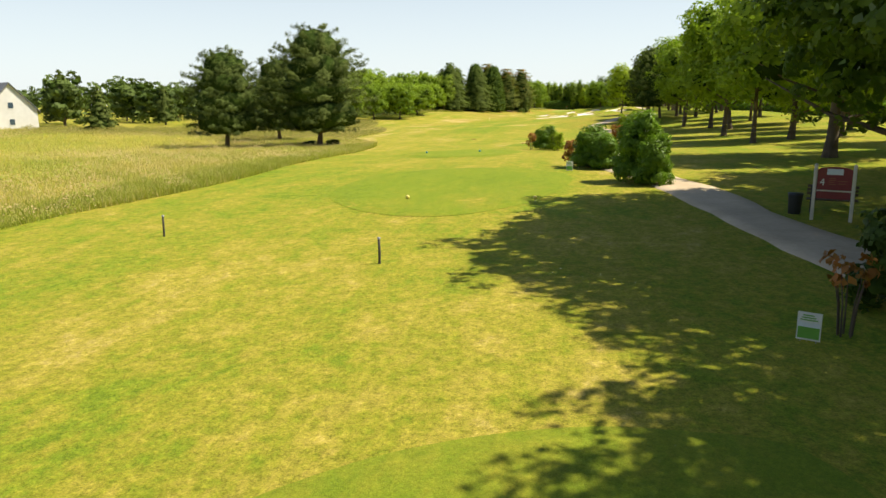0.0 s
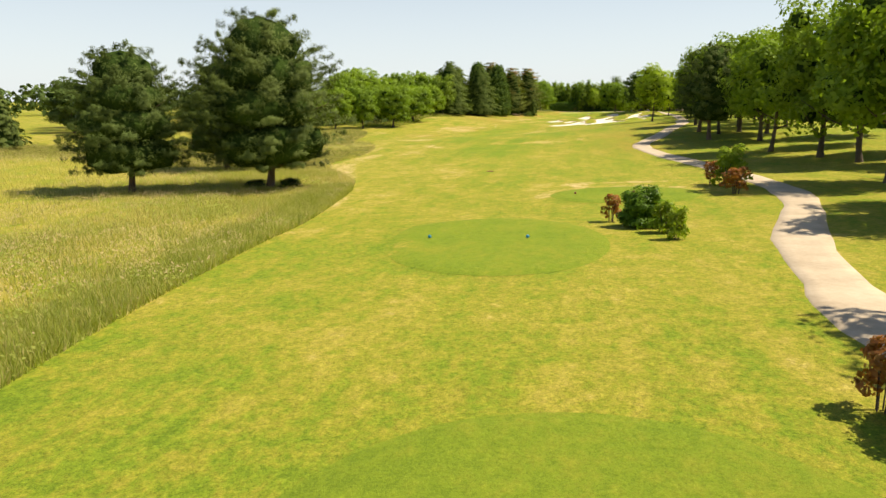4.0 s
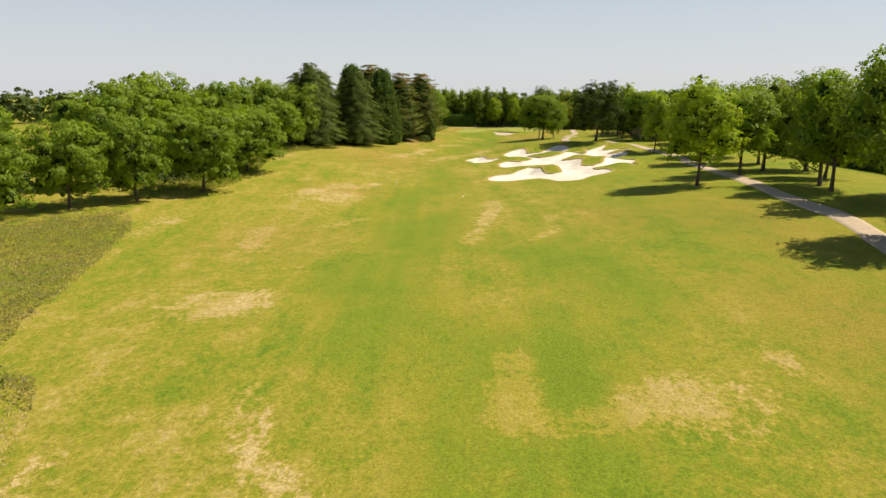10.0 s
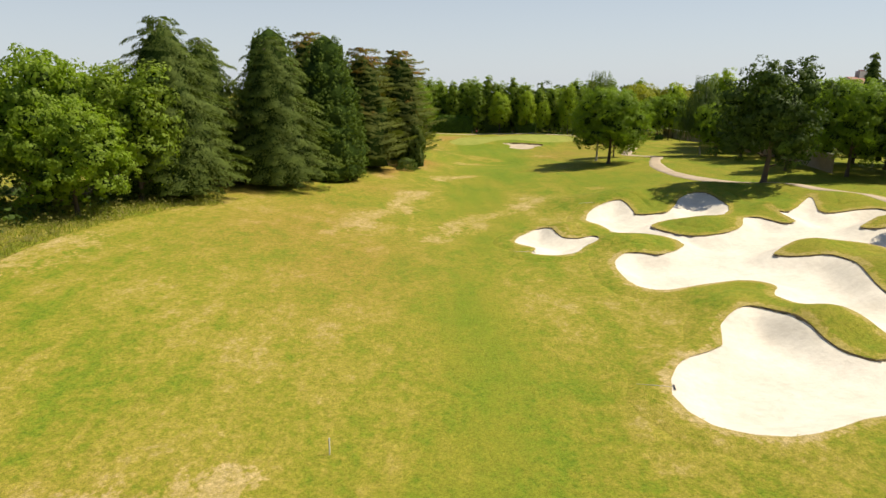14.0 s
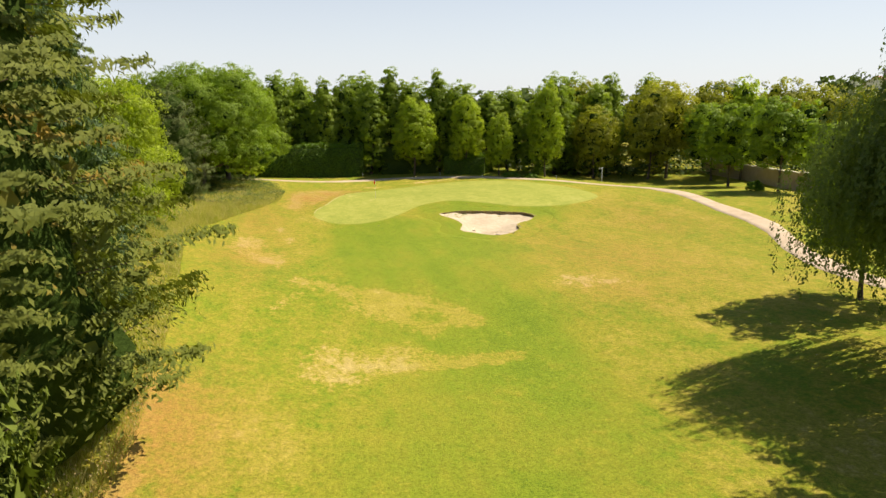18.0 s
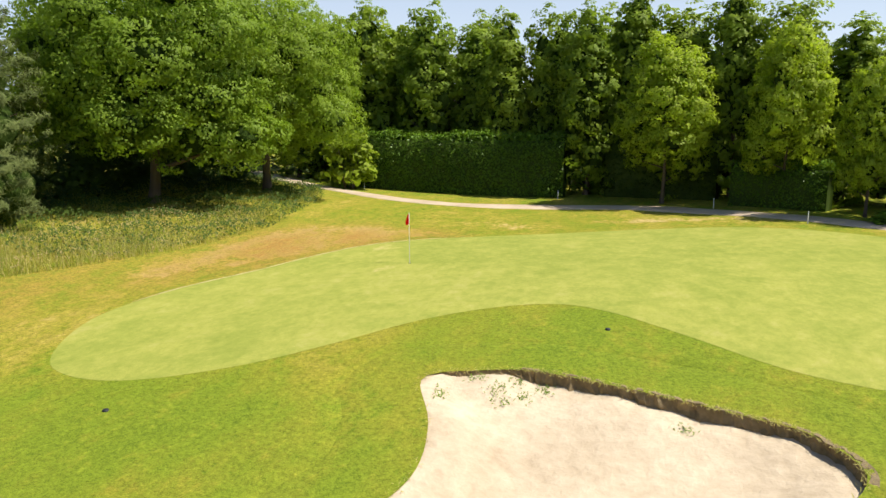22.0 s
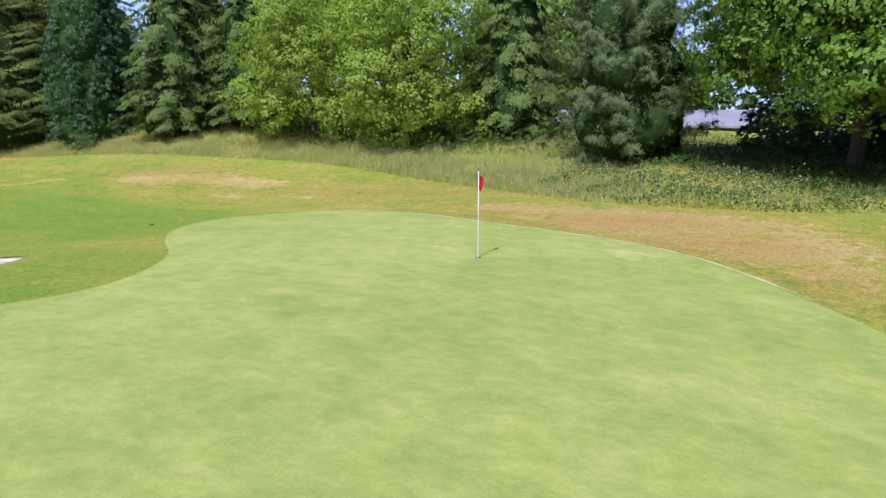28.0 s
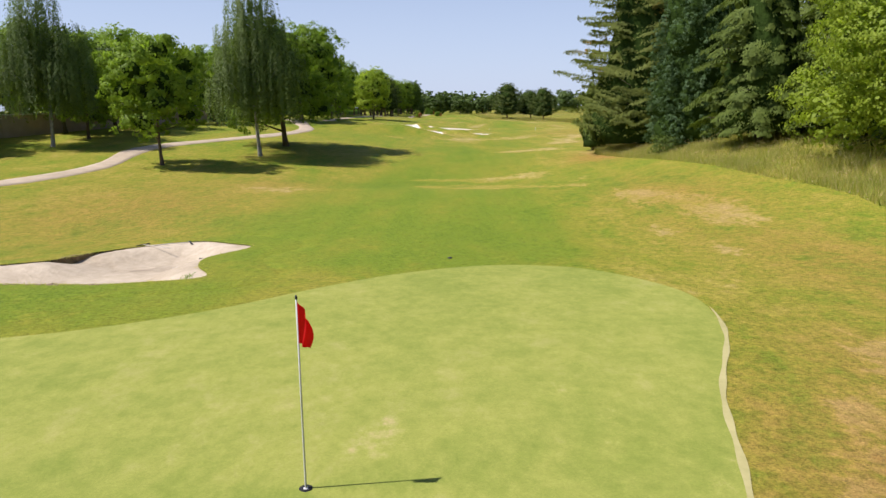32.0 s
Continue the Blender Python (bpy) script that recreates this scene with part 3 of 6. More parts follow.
BARE_SPOTS = [(-36, -94, 6, 2.4, 0.9), (-31, -86, 6, 2.2, 1.0), (-26.4, -78.5, 6, 2.2, 1.1), (-18.6, -64.5, 6, 2.4, 1.2), (-28, -114, 14, 8, 0.5), (-22, -126, 14, 6, 0.45), (-14.6, -56, 7, 2.6, 1.15), (-20.4, -72, 6.5, 2.2, 1.0), (-12.4, -12, 10, 2.6, 0.6), (-12.6, -27, 9, 3.2, 0.55), (-11, -20, 10, 2.4, 0.4), (15, -30, 12, 7, 0.6), (11, -40, 5, 4, 0.5), (24, -18, 12, 6, 0.4), (10, -246, 10, 6, 0.45), (8, -228, 10, 5, 0.4), (-27, -104, 12, 6, 0.4), (-22, -88, 6, 5, 0.4), (-7.4, 1.6, 5.0, 2.6, 1.15), (-5.0, 5.0, 3.2, 2.4, 1.1), (-2.4, 7.6, 2.0, 2.0, 0.8), (-8.8, -3.0, 4.0, 1.8, 0.7), (-30, -196, 9, 6, 0.35), (-27, -163, 6, 6, 0.35), (14, -200, 16, 6, 0.35), (4, -193, 9, 4, 0.3), (-14, -26, 8, 3, 0.3)]



def sand_gap(x, y):
    """Distance inside the nearest bunker, and the depth of that bunker."""
    x, y = np.asarray(x, float), np.asarray(y, float)
    gap, deep = np.full(x.shape, -50.0), np.zeros(x.shape)
    for line, d in BUNKERS:
        lo, hi = line.min(0) - 6, line.max(0) + 6
        near = (x > lo[0]) & (x < hi[0]) & (y > lo[1]) & (y < hi[1])
        if near.any():
            g = gap_to(line, x[near], y[near])
            old = gap[near]
            gap[near], deep[near] = np.maximum(old, g), np.where(g > old, d, deep[near])
    return gap, deep


def land(x, y, sink=0.0):
    """Height of the land with bunkers cut into it; the ground sheet sinks a little more under them."""
    x, y = np.asarray(x, float), np.asarray(y, float)
    z = lie(x, y)
    gap, deep = sand_gap(x, y)
    z = z + 0.20 * np.exp(-((gap + 0.5) ** 2) / 2.6) * (gap > -8) * (deep < 0.7)
    return z - sink * step(gap, -1.3, -0.8) * (0.4 + 1.3 * deep)


def sand_floor(x, y):
    """Height of the sand: under a face on the far and sunny side, level with the turf on the near one, dished in the middle."""
    x, y = np.asarray(x, float), np.asarray(y, float)
    gap, deep = sand_gap(x, y)
    nx = sand_gap(x - 0.2, y)[0] - sand_gap(x + 0.2, y)[0]
    ny = sand_gap(x, y - 0.2)[0] - sand_gap(x, y + 0.2)[0]
    edge = 0.02 + (0.36 + 0.05 * np.sin(1.9 * x + 0.7 * y) + 0.04 * np.sin(4.3 * x - 3.1 * y)) * np.where(deep > 0.7, 1.0, 0.45) * step((0.72 * nx + 0.70 * ny) / (np.hypot(nx, ny) + 1e-6), 0.05, 0.85)
    s = step(gap, 0, 2.2)
    return land(x, y) - deep * (edge * (1 - s) + 0.75 * s)


def rest(x, y):
    return float(land(np.array([x]), np.array([y]))[0])


def mesh_object(name, verts, faces, material, parent=None, label="", smooth=True):
    me = bpy.data.meshes.new(name)
    me.from_pydata(np.asarray(verts).tolist() if isinstance(verts, np.ndarray) else verts, [], faces)
    me.materials.append(material)
    if smooth:
        me.polygons.foreach_set("use_smooth", np.ones(len(me.polygons), bool))
    me.update()
    ob = new(name, me)
    if parent:
        ob.parent = parent
    if label:
        ob["label"] = label
    return ob


def clipped(name, field, lo, hi, res, lift, material, level=0.0, height=land, smooth=True):
    """A sheet on the land wherever field(x, y) > level, with a clean edge."""
    nx, ny = max(2, int((hi[0] - lo[0]) / res) + 1), max(2, int((hi[1] - lo[1]) / res) + 1)
    gx, gy = np.meshgrid(np.linspace(lo[0], hi[0], nx), np.linspace(lo[1], hi[1], ny), indexing="ij")
    f = field(gx, gy) - level
    px, py, faces, index, cuts = [], [], [], {}, {}

    def corner(i, j):
        if (i, j) not in index:
            index[i, j] = len(px)
            px.append(gx[i, j]), py.append(gy[i, j])
        return index[i, j]

    def cut(a, b):
        key = (a, b) if a < b else (b, a)
        if key not in cuts:
            s = f[a] / (f[a] - f[b])
            cuts[key] = len(px)
            px.append(gx[a] + s * (gx[b] - gx[a])), py.append(gy[a] + s * (gy[b] - gy[a]))
        return cuts[key]

    pos = f > 0
    some = pos[:-1, :-1] | pos[1:, :-1] | pos[1:, 1:] | pos[:-1, 1:]
    for i, j in zip(*np.where(some)):
        ring = [(i, j), (i + 1, j), (i + 1, j + 1), (i, j + 1)]
        face = []
        for k, a in enumerate(ring):
            b = ring[(k + 1) % 4]
            if pos[a]:
                face.append(corner(*a))
            if pos[a] != pos[b]:
                face.append(cut(a, b))
        if len(face) > 2:
            faces.append(face)
    px, py = np.array(px), np.array(py)
    z = height(px, py) + lift
    ob = mesh_object(name, np.stack([px, py, z], 1), faces, material, smooth=smooth)
    return ob


def give(ob, name, values):
    at = ob.data.attributes.new(name, "FLOAT", "POINT")
    at.data.foreach_set("value", np.asarray(values, np.float32))


def places(ob):
    co = np.empty(len(ob.data.vertices) * 3)
    ob.data.vertices.foreach_get("co", co)
    return co.reshape(-1, 3)


def blots(spots, x, y):
    """How dry the turf is: soft ovals (x, y, half length along y, half width, strength)."""
    v = np.zeros(x.shape)
    for cx, cy, ly, wx, s in spots:
        v = np.maximum(v, s * np.exp(-(((x - cx) / wx) ** 2 + ((y - cy) / ly) ** 2)))
    return v


# ---- the ground ----
def spaced(parts):
    return np.unique(np.concatenate([np.arange(a, b, s) for a, b, s in parts]).round(3))


gx = spaced([(-3000, -400, 260), (-400, -120, 28), (-120, -60, 4), (-60, -32, 1.6), (-32, 40, 0.8), (40, 70, 2.5), (70, 150, 10), (150, 400, 40), (400, 3001, 260)])
gy = spaced([(-3400, -600, 280), (-600, -390, 21), (-390, -160, 1.2), (-160, 30, 0.8), (30, 70, 2.5), (70, 150, 10), (150, 400, 40), (400, 3001, 260)])
mx, my = np.meshgrid(gx, gy, indexing="ij")
mz = land(mx, my, 1.0)
fair_left, fair_right = rounded([(-13, -262), (-19, -240), (-24, -215), (-24, -190), (-22, -165), (-18, -140), (-15, -110), (-12, -85), (-10, -60), (-8, -40), (-8, -22)], 4, False), rounded([(-4, -262), (0, -240), (2, -215), (-2, -190), (-6, -165), (-10, -150), (-10, -125), (-3, -100), (2, -80), (4, -60), (8, -40), (10, -24)], 4, False)


def turf_state(x, y):
    """How dry and how lush the turf is at places."""
    left_x, right_x = np.interp(y, fair_left[:, 1], fair_left[:, 0]), np.interp(y, fair_right[:, 1], fair_right[:, 0])
    rich = step(np.minimum(x - left_x, right_x - x), -5.0, 4.5) * step(y, -268, -250) * (1 - step(y, -16, -9)) * (0.66 + 0.16 * step(y, -75, -45))
    rich = rich * (0.68 + 0.32 * np.sin(x * 0.37 + 1.3 * np.sin(y * 0.09)) * np.cos(y * 0.13 + 0.6 * np.sin(x * 0.2)) * (1 - step(y, -60, -30)))
    streak = blots(DRY_SPOTS, x, y)
    for pts, half, s in STREAKS:
        line = np.array(pts, float)
        near = (x > line[:, 0].min() - 9) & (x < line[:, 0].max() + 9) & (y > line[:, 1].min() - 9) & (y < line[:, 1].max() + 9)
        if near.any():
            streak[near] = np.maximum(streak[near], s * np.exp(-((gap_to(line, x[near], y[near], closed=False) / half) ** 2)))
    dry = np.maximum(streak, 0.18 * step(y, -300, -250) * (1 - step(y, -22, -10)) * (1 - rich) * (1 - 0.7 * step(x, -4, 6)))
    rich = np.maximum(rich, 0.26 * (1 - step(y, -300, -262)) * step(x, -16, -8))
    rich = np.maximum(rich, 0.42 * step(y, -290, -255) * (1 - step(y, -80, -55)) * step(x, -6, 6))
    rich = np.maximum(rich, 0.28 * step(y, -90, -55) * (y < 40))
    return dry, np.maximum(rich, blots(LUSH_SPOTS, x, y))


def weather(ob):
    co = places(ob)
    dry, rich = turf_state(co[:, 0], co[:, 1])
    give(ob, "straw", dry)
    give(ob, "lush", rich)
    give(ob, "bare", blots(BARE_SPOTS, co[:, 0], co[:, 1]))
    return ob


nx_, ny_ = mx.shape
ii = np.arange(nx_ * ny_).reshape(nx_, ny_)
quads = np.stack([ii[:-1, :-1], ii[1:, :-1], ii[1:, 1:], ii[:-1, 1:]], -1).reshape(-1, 4)
ground = mesh_object("ground", np.stack([mx, my, mz], -1).reshape(-1, 3), quads.tolist(), M["rough"])
weather(ground)
tagged(ground, "sunlit mown golf turf with dry straw patches", "ground", kind="structure")


def along(line, half):
    return lambda x, y: half - gap_to(line, x, y, closed=False)


def inside(line):
    return lambda x, y: gap_to(line, x, y)


def bounds(line, pad=1.0):
    return line.min(0) - pad, line.max(0) + pad


# cart path
verts, faces = [], []
tangent = np.gradient(PATH_LINE, axis=0)
tangent /= np.linalg.norm(tangent, axis=1)[:, None]
side = np.stack([-tangent[:, 1], tangent[:, 0]], 1)
for k, (p, s) in enumerate(zip(PATH_LINE, side)):
    half = (1.12 if p[1] < -100 else 0.95) + 0.10 * math.sin(k * 0.9) + 0.06 * math.sin(k * 2.3)
    for j, u in enumerate((-1.0, -0.94, -0.5, 0.0, 0.5, 0.94, 1.0)):
        q = p + s * half * u
        verts.append((q[0], q[1], float(lie(q[0], q[1])) + (0.045 if abs(u) < 0.99 else -0.03) + 0.02 * (1 - u * u)))
    if k:
        for j in range(6):
            a = (k - 1) * 7 + j
            faces.append((a, a + 7, a + 8, a + 1))
cart_path = mesh_object("path", verts, faces, M["path"])
tagged(cart_path, "pale worn cart path winding beside the fairway", "path", kind="structure")

# worn line along the edge of the green
WORN = GREEN[(GREEN[:, 0] < 1.2) & (GREEN[:, 1] > -8.5) & (GREEN[:, 1] < 8)]
WORN = rounded(WORN[np.argsort(WORN[:, 1])], 4, closed=False)
heading = np.gradient(WORN, axis=0)
heading /= np.linalg.norm(heading, axis=1)[:, None]
verts, faces = [], []
for k, (p, d) in enumerate(zip(WORN, heading)):
    w = (0.045 + 0.012 * math.sin(k * 0.7)) * min(1, k / 8, (len(WORN) - 1 - k) / 8)
    for u in (-0.03 - w, -0.03 + w):
        x, y = p[0] + d[1] * u, p[1] - d[0] * u
        verts.append((x, y, float(land(x, y)) + 0.025))
    if k:
        faces.append((2 * k - 2, 2 * k - 1, 2 * k + 1, 2 * k))
worn = mesh_object("worn_line", verts, faces, matte("dry_turf_line", (0.42, 0.37, 0.13), (0.56, 0.48, 0.21), 7, 0.95, 0, 0.3, 0.02))
tagged(worn, "narrow dry line cut along the green's edge", "turf", kind="structure")

# putting green with its collar
lo, hi = bounds(GREEN, 4)
collar = clipped("collar", inside(GREEN), lo, hi, 0.5, 0.012, M["rough"], -1.3, height=lambda x, y: land(x, y) - 0.05 * (1 - step(gap_to(GREEN, x, y), -1.3, -0.8)))
weather(collar)
tagged(collar, "closely mown green collar round the putting green", "turf", kind="structure")
green = clipped("putting_green", inside(GREEN), lo, hi, 0.3, 0.017, M["green"], height=lambda x, y: land(x, y) + 0.010 * step(gap_to(GREEN, x, y), 0.0, 0.4))
co = places(green)
give(green, "straw", blots(GREEN_SPOTS, co[:, 0], co[:, 1]))
tagged(green, "pale smooth closely mown putting green", "green", kind="structure")
for line in TEES:
    lo, hi = bounds(line, 2.0)
    rim = clipped("tee_surround", inside(line), lo, hi, 0.5, 0.012, M["rough"], -0.9, height=lambda x, y, line=line: lie(x, y) - 0.06 * (1 - step(gap_to(line, x, y), -0.9, -0.4)))
    weather(rim)
    tagged(rim, "mown shoulder of the tee", "turf", kind="structure")
    tee = clipped("tee", inside(line), lo, hi, 0.4, 0.022, M["tee"], 0.0, height=lambda x, y, line=line: lie(x, y) + 0.06 * step(gap_to(line, x, y), 0.0, 0.6))
    co = places(tee)
    give(tee, "straw", blots(TEE_SPOTS, co[:, 0], co[:, 1]))
    tagged(tee, "bright green closely mown teeing ground", "tee", kind="structure")

def lip_height(x, y):
    gap, _ = sand_gap(x, y)
    return land(x, y) - 0.03 + 0.06 * step(gap, -2.2, -1.5)


# bunkers: sand floor, earth face and grassy lip
for line, deep in BUNKERS:
    lo, hi = bounds(line, 2.6)
    res = 0.3 if line is not BUNKER_BIG else 0.4
    lip = clipped("bunker_lip", lambda x, y, line=line: np.minimum(gap_to(line, x, y) + 2.2, 0.05 - gap_to(line, x, y)), lo, hi, res, 0.0, M["rough"], height=lip_height)
    co = places(lip)
    weather(lip)
    near = gap_to(line, co[:, 0], co[:, 1])
    lip.data.attributes["straw"].data.foreach_set("value", np.maximum(turf_state(co[:, 0], co[:, 1])[0], (0.75 if line is not BUNKER_GREEN else 0.25) * step(near, -1.0, -0.1)).astype(np.float32))
    tagged(lip, "rough grassy lip round a sand bunker", "turf", kind="structure")
    sand = clipped("sand", inside(line), lo, hi, res, 0.015, M["sand" if line is BUNKER_GREEN else "whitesand"], -0.15, height=sand_floor)
    tagged(sand, "pale raked bunker sand with darker damp marks", "sand bunker", kind="structure")
    fine_line = rounded(line, 3)
    m = len(fine_line)
    jit = np.random.default_rng(3).normal(0, 1, (4, m))
    drop = land(fine_line[:, 0], fine_line[:, 1]) - sand_floor(fine_line[:, 0], fine_line[:, 1])
    tall = step(drop, 0.04, 0.25)
    top = land(fine_line[:, 0], fine_line[:, 1]) + 0.035 * tall - 0.06 * (drop < 0.05)
    low = sand_floor(fine_line[:, 0], fine_line[:, 1]) - 0.06
    turn = np.roll(fine_line, -1, 0) - np.roll(fine_line, 1, 0)
    inward = np.stack([-turn[:, 1], turn[:, 0]], 1) / (np.linalg.norm(turn, axis=1)[:, None] + 1e-9)
    inward *= np.sign(gap_to(line, *(fine_line + 0.05 * inward).T))[:, None]
    rows = [(fine_line - inward * 0.14, top + 0.0), (fine_line + inward * (0.02 + 0.03 * jit[0] * tall)[:, None], top + 0.012 * jit[1] * tall), (fine_line + inward * (0.04 + 0.045 * jit[2] * tall)[:, None], top * 0.45 + low * 0.55 + 0.03 * jit[3] * tall), (fine_line + inward * (0.10 + 0.04 * jit[1])[:, None], low)]
    ring = [(q[i, 0], q[i, 1], z[i]) for q, z in rows for i in range(m)]
    face = mesh_object("bunker_face", ring, [(k * m + i, k * m + (i + 1) % m, (k + 1) * m + (i + 1) % m, (k + 1) * m + i) for k in range(3) for i in range(m)], M["face"], smooth=False)
    tagged(face, "ragged brown earth face under the turf of a bunker", "bunker edge", kind="structure")

# damp patch in the sand by the green
damp = clipped("damp_sand", lambda x, y: 0.75 + 0.18 * np.sin(5 * x + 2 * y) + 0.12 * np.sin(9 * y - 4 * x) - np.hypot(x - 8.6, (y + 16.9) * 1.3), (7.4, -18.2), (9.8, -15.6), 0.1, 0.024, matte("damp_bunker_sand", (0.30, 0.22, 0.13), (0.56, 0.45, 0.31), 4.0, 0.9, 0, 0.5, 0.05), height=sand_floor)
tagged(damp, "darker damp patch in the raked bunker sand", "sand", kind="structure")

# floors of the long grass
for line in (ROUGH_LONG, ROUGH_GREEN):
    lo, hi = bounds(line)
    bed = clipped("meadow", inside(line), lo, hi, 1.0, 0.03, M["bed"], height=lambda x, y, line=line: lie(x, y) - 0.12 * (1 - step(gap_to(line, x, y), 0.0, 0.8)))
    co = places(bed)
    give(bed, "lush", 0.12 * step(co[:, 1], -274, -258) * (co[:, 1] < -100))
    tagged(bed, "uncut meadow of long dry grass", "meadow", kind="structure")


# ---- plants ----
RNG = np.random.default_rng(7)


def leaf_cloud(name, centres, normals, size, material, parent, label="", slim=0.68, droop=0.0, tilt=0.42, along=None):
    """Many small folded leaves as one mesh: a centre, a facing and a size for each."""
    n = len(centres)
    even = normals / (np.linalg.norm(normals, axis=1)[:, None] + 1e-9)
    nor = even + RNG.normal(0, tilt, (n, 3))
    nor /= np.linalg.norm(nor, axis=1)[:, None] + 1e-9
    up = RNG.normal(0, 1, (n, 3)) + (0, 0, -droop) if along is None else along + RNG.normal(0, 0.28, (n, 3))
    u = np.cross(nor, up)
    u /= np.linalg.norm(u, axis=1)[:, None] + 1e-9
    v = np.cross(u, nor)
    s = (size * RNG.uniform(0.65, 1.35, n) * np.ones(n))[:, None]
    a, c = centres - v * s * 0.5, centres + v * s * 0.5
    fold = nor * s * 0.10
    b, d = centres + u * s * slim * 0.5 + fold, centres - u * s * slim * 0.5 + fold
    verts = np.stack([a, d, c, b], 1).reshape(-1, 3)
    me = bpy.data.meshes.new(name)
    me.vertices.add(n * 4)
    me.vertices.foreach_set("co", verts.ravel())
    me.loops.add(n * 4)
    me.loops.foreach_set("vertex_index", np.arange(n * 4))
    me.polygons.add(n)
    me.polygons.foreach_set("loop_start", np.arange(n) * 4)
    me.polygons.foreach_set("loop_total", np.full(n, 4))
    me.materials.append(material)
    me.update(calc_edges=True)
    # leaves of a clump catch the light together
    face = even * 0.75 + nor * 0.45
    face = np.repeat(face / (np.linalg.norm(face, axis=1)[:, None] + 1e-9), 4, 0)
    me.normals_split_custom_set_from_vertices(face.tolist())
    ob = new(name, me)
    if parent:
        ob.parent = parent
    if label:
        ob["label"] = label
    return ob


def tube(bm, points, radii, sides=7):
    """A tapered limb along points."""
    rings = []
    for k, (p, r) in enumerate(zip(points, radii)):
        p = Vector(p)
        d = (Vector(points[min(k + 1, len(points) - 1)]) - Vector(points[max(k - 1, 0)])).normalized()
        u = d.orthogonal().normalized()
        v = d.cross(u)
        rings.append([bm.verts.new(p + (u * math.cos(a) + v * math.sin(a)) * r) for a in (2 * math.pi * i / sides for i in range(sides))])
    for a, b in zip(rings, rings[1:]):
        for i in range(sides):
            bm.faces.new((a[i], a[(i + 1) % sides], b[(i + 1) % sides], b[i]))
    bm.faces.new(rings[-1])


def part(name, bm, material, parent, label="", smooth=True):
    me = bpy.data.meshes.new(name)
    bm.normal_update()
    bm.to_mesh(me)
    bm.free()
    me.materials.append(material)
    if smooth:
        me.polygons.foreach_set("use_smooth", np.ones(len(me.polygons), bool))
    ob = new(name, me)
    ob.parent = parent
    if label:
        ob["label"] = label
    return ob


def limbs(parent, h, reach, stem, r, material, count=7, start=0.25, rise=0.6, lean=0.0, stems=1):
    """Trunk and main limbs. Returns the ends of the limbs."""
    bm = bmesh.new()
    ends = []
    for k in range(stems):
        off = Vector((RNG.uniform(-0.5, 0.5), RNG.uniform(-0.5, 0.5), 0)) * (stems > 1)
        lx, ly = RNG.normal(0, 0.03 * h + 0.1 * h * (stems > 1)), RNG.normal(0, 0.03 * h + 0.1 * h * (stems > 1))
        pts, rad = [], []
        for s in (0, 0.03, 0.1, 0.25, 0.45, 0.65, 0.85):
            pts.append((off.x + lx * s + 0.02 * h * math.sin(5 * s), off.y + ly * s + 0.015 * h * math.sin(4 * s + 1), h * s - 0.15 * (s == 0)))
            rad.append(r * (1.5 if s == 0 else 1.15 if s == 0.03 else 1.0 - 0.95 * s))
        tube(bm, pts, rad, 9)
        for i in range(count):
            s = start + (0.75 - start) * i / max(count - 1, 1)
            base = Vector((np.interp(s, (0, .25, .45, .65, .85), [p[0] for p in (pts[0], *pts[3:])]), np.interp(s, (0, .25, .45, .65, .85), [p[1] for p in (pts[0], *pts[3:])]), h * s))
            a = 2.4 * i + RNG.uniform(0, 0.8) + k
            ln = reach * RNG.uniform(0.55, 0.9) * (1.1 - 0.5 * s)
            d = Vector((math.cos(a), math.sin(a), rise * RNG.uniform(0.6, 1.3)))
            e = base + d * ln
            mid = base + d * ln * 0.5 + Vector((0, 0, -0.06 * ln))
            rr = r * (1 - 0.9 * s) * 0.5
            tube(bm, [base, mid, e], [rr, rr * 0.6, rr * 0.15], 5)
            ends.append(e)
    part("trunk", bm, material, parent)
    return ends


def crown_clumps(lobes, count, clump, per, bias=0.35):
    """Leaf centres and facings: clumps scattered through ellipsoid lobes (centre, radii), mostly near their skin."""
    w = np.array([lo[1][0] * lo[1][2] for lo in lobes], float)
    pick = RNG.choice(len(lobes), count, p=w / w.sum())
    cen = np.array([lo[0] for lo in lobes], float)[pick]
    rad = np.array([lo[1] for lo in lobes], float)[pick]
    d = RNG.normal(0, 1, (count, 3))
    d /= np.linalg.norm(d, axis=1)[:, None]
    d[:, 2] = np.where(d[:, 2] < -0.85, -d[:, 2] * 0.6, d[:, 2])
    s = 1 - bias * RNG.random(count) ** 1.6
    centre = cen + d * rad * s[:, None]
    cl = clump * RNG.uniform(0.55, 1.4, count)
    centre, out, cl = np.repeat(centre, per, 0), np.repeat(d, per, 0), np.repeat(cl, per)
    q = RNG.normal(0, 1, (count * per, 3))
    q /= np.linalg.norm(q, axis=1)[:, None]
    q = np.where(((q * out).sum(1) < -0.3)[:, None], -q, q)
    pos = centre + q * (cl * RNG.uniform(0.55, 1.05, count * per))[:, None] * (1, 1, 0.75)
    return pos, q * 0.55 + out * 0.75 + (0, 0, 0.22)


def with_core(lobes, pos, nor, size, core):
    """Adds coarse inner leaves that close the crown."""
    p, q = crown_clumps([(c, tuple(v * 0.66 for v in r)) for c, r in lobes], max(4, core // 6), size * 1.6, 6, 0.5)
    return np.concatenate([pos, p]), np.concatenate([nor, q]), np.concatenate([np.full(len(pos), size), np.full(len(p), size * 1.5)])


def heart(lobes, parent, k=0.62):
    """Added closed core, coloured as the shade where a crown's leaves hide each other."""
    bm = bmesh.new()
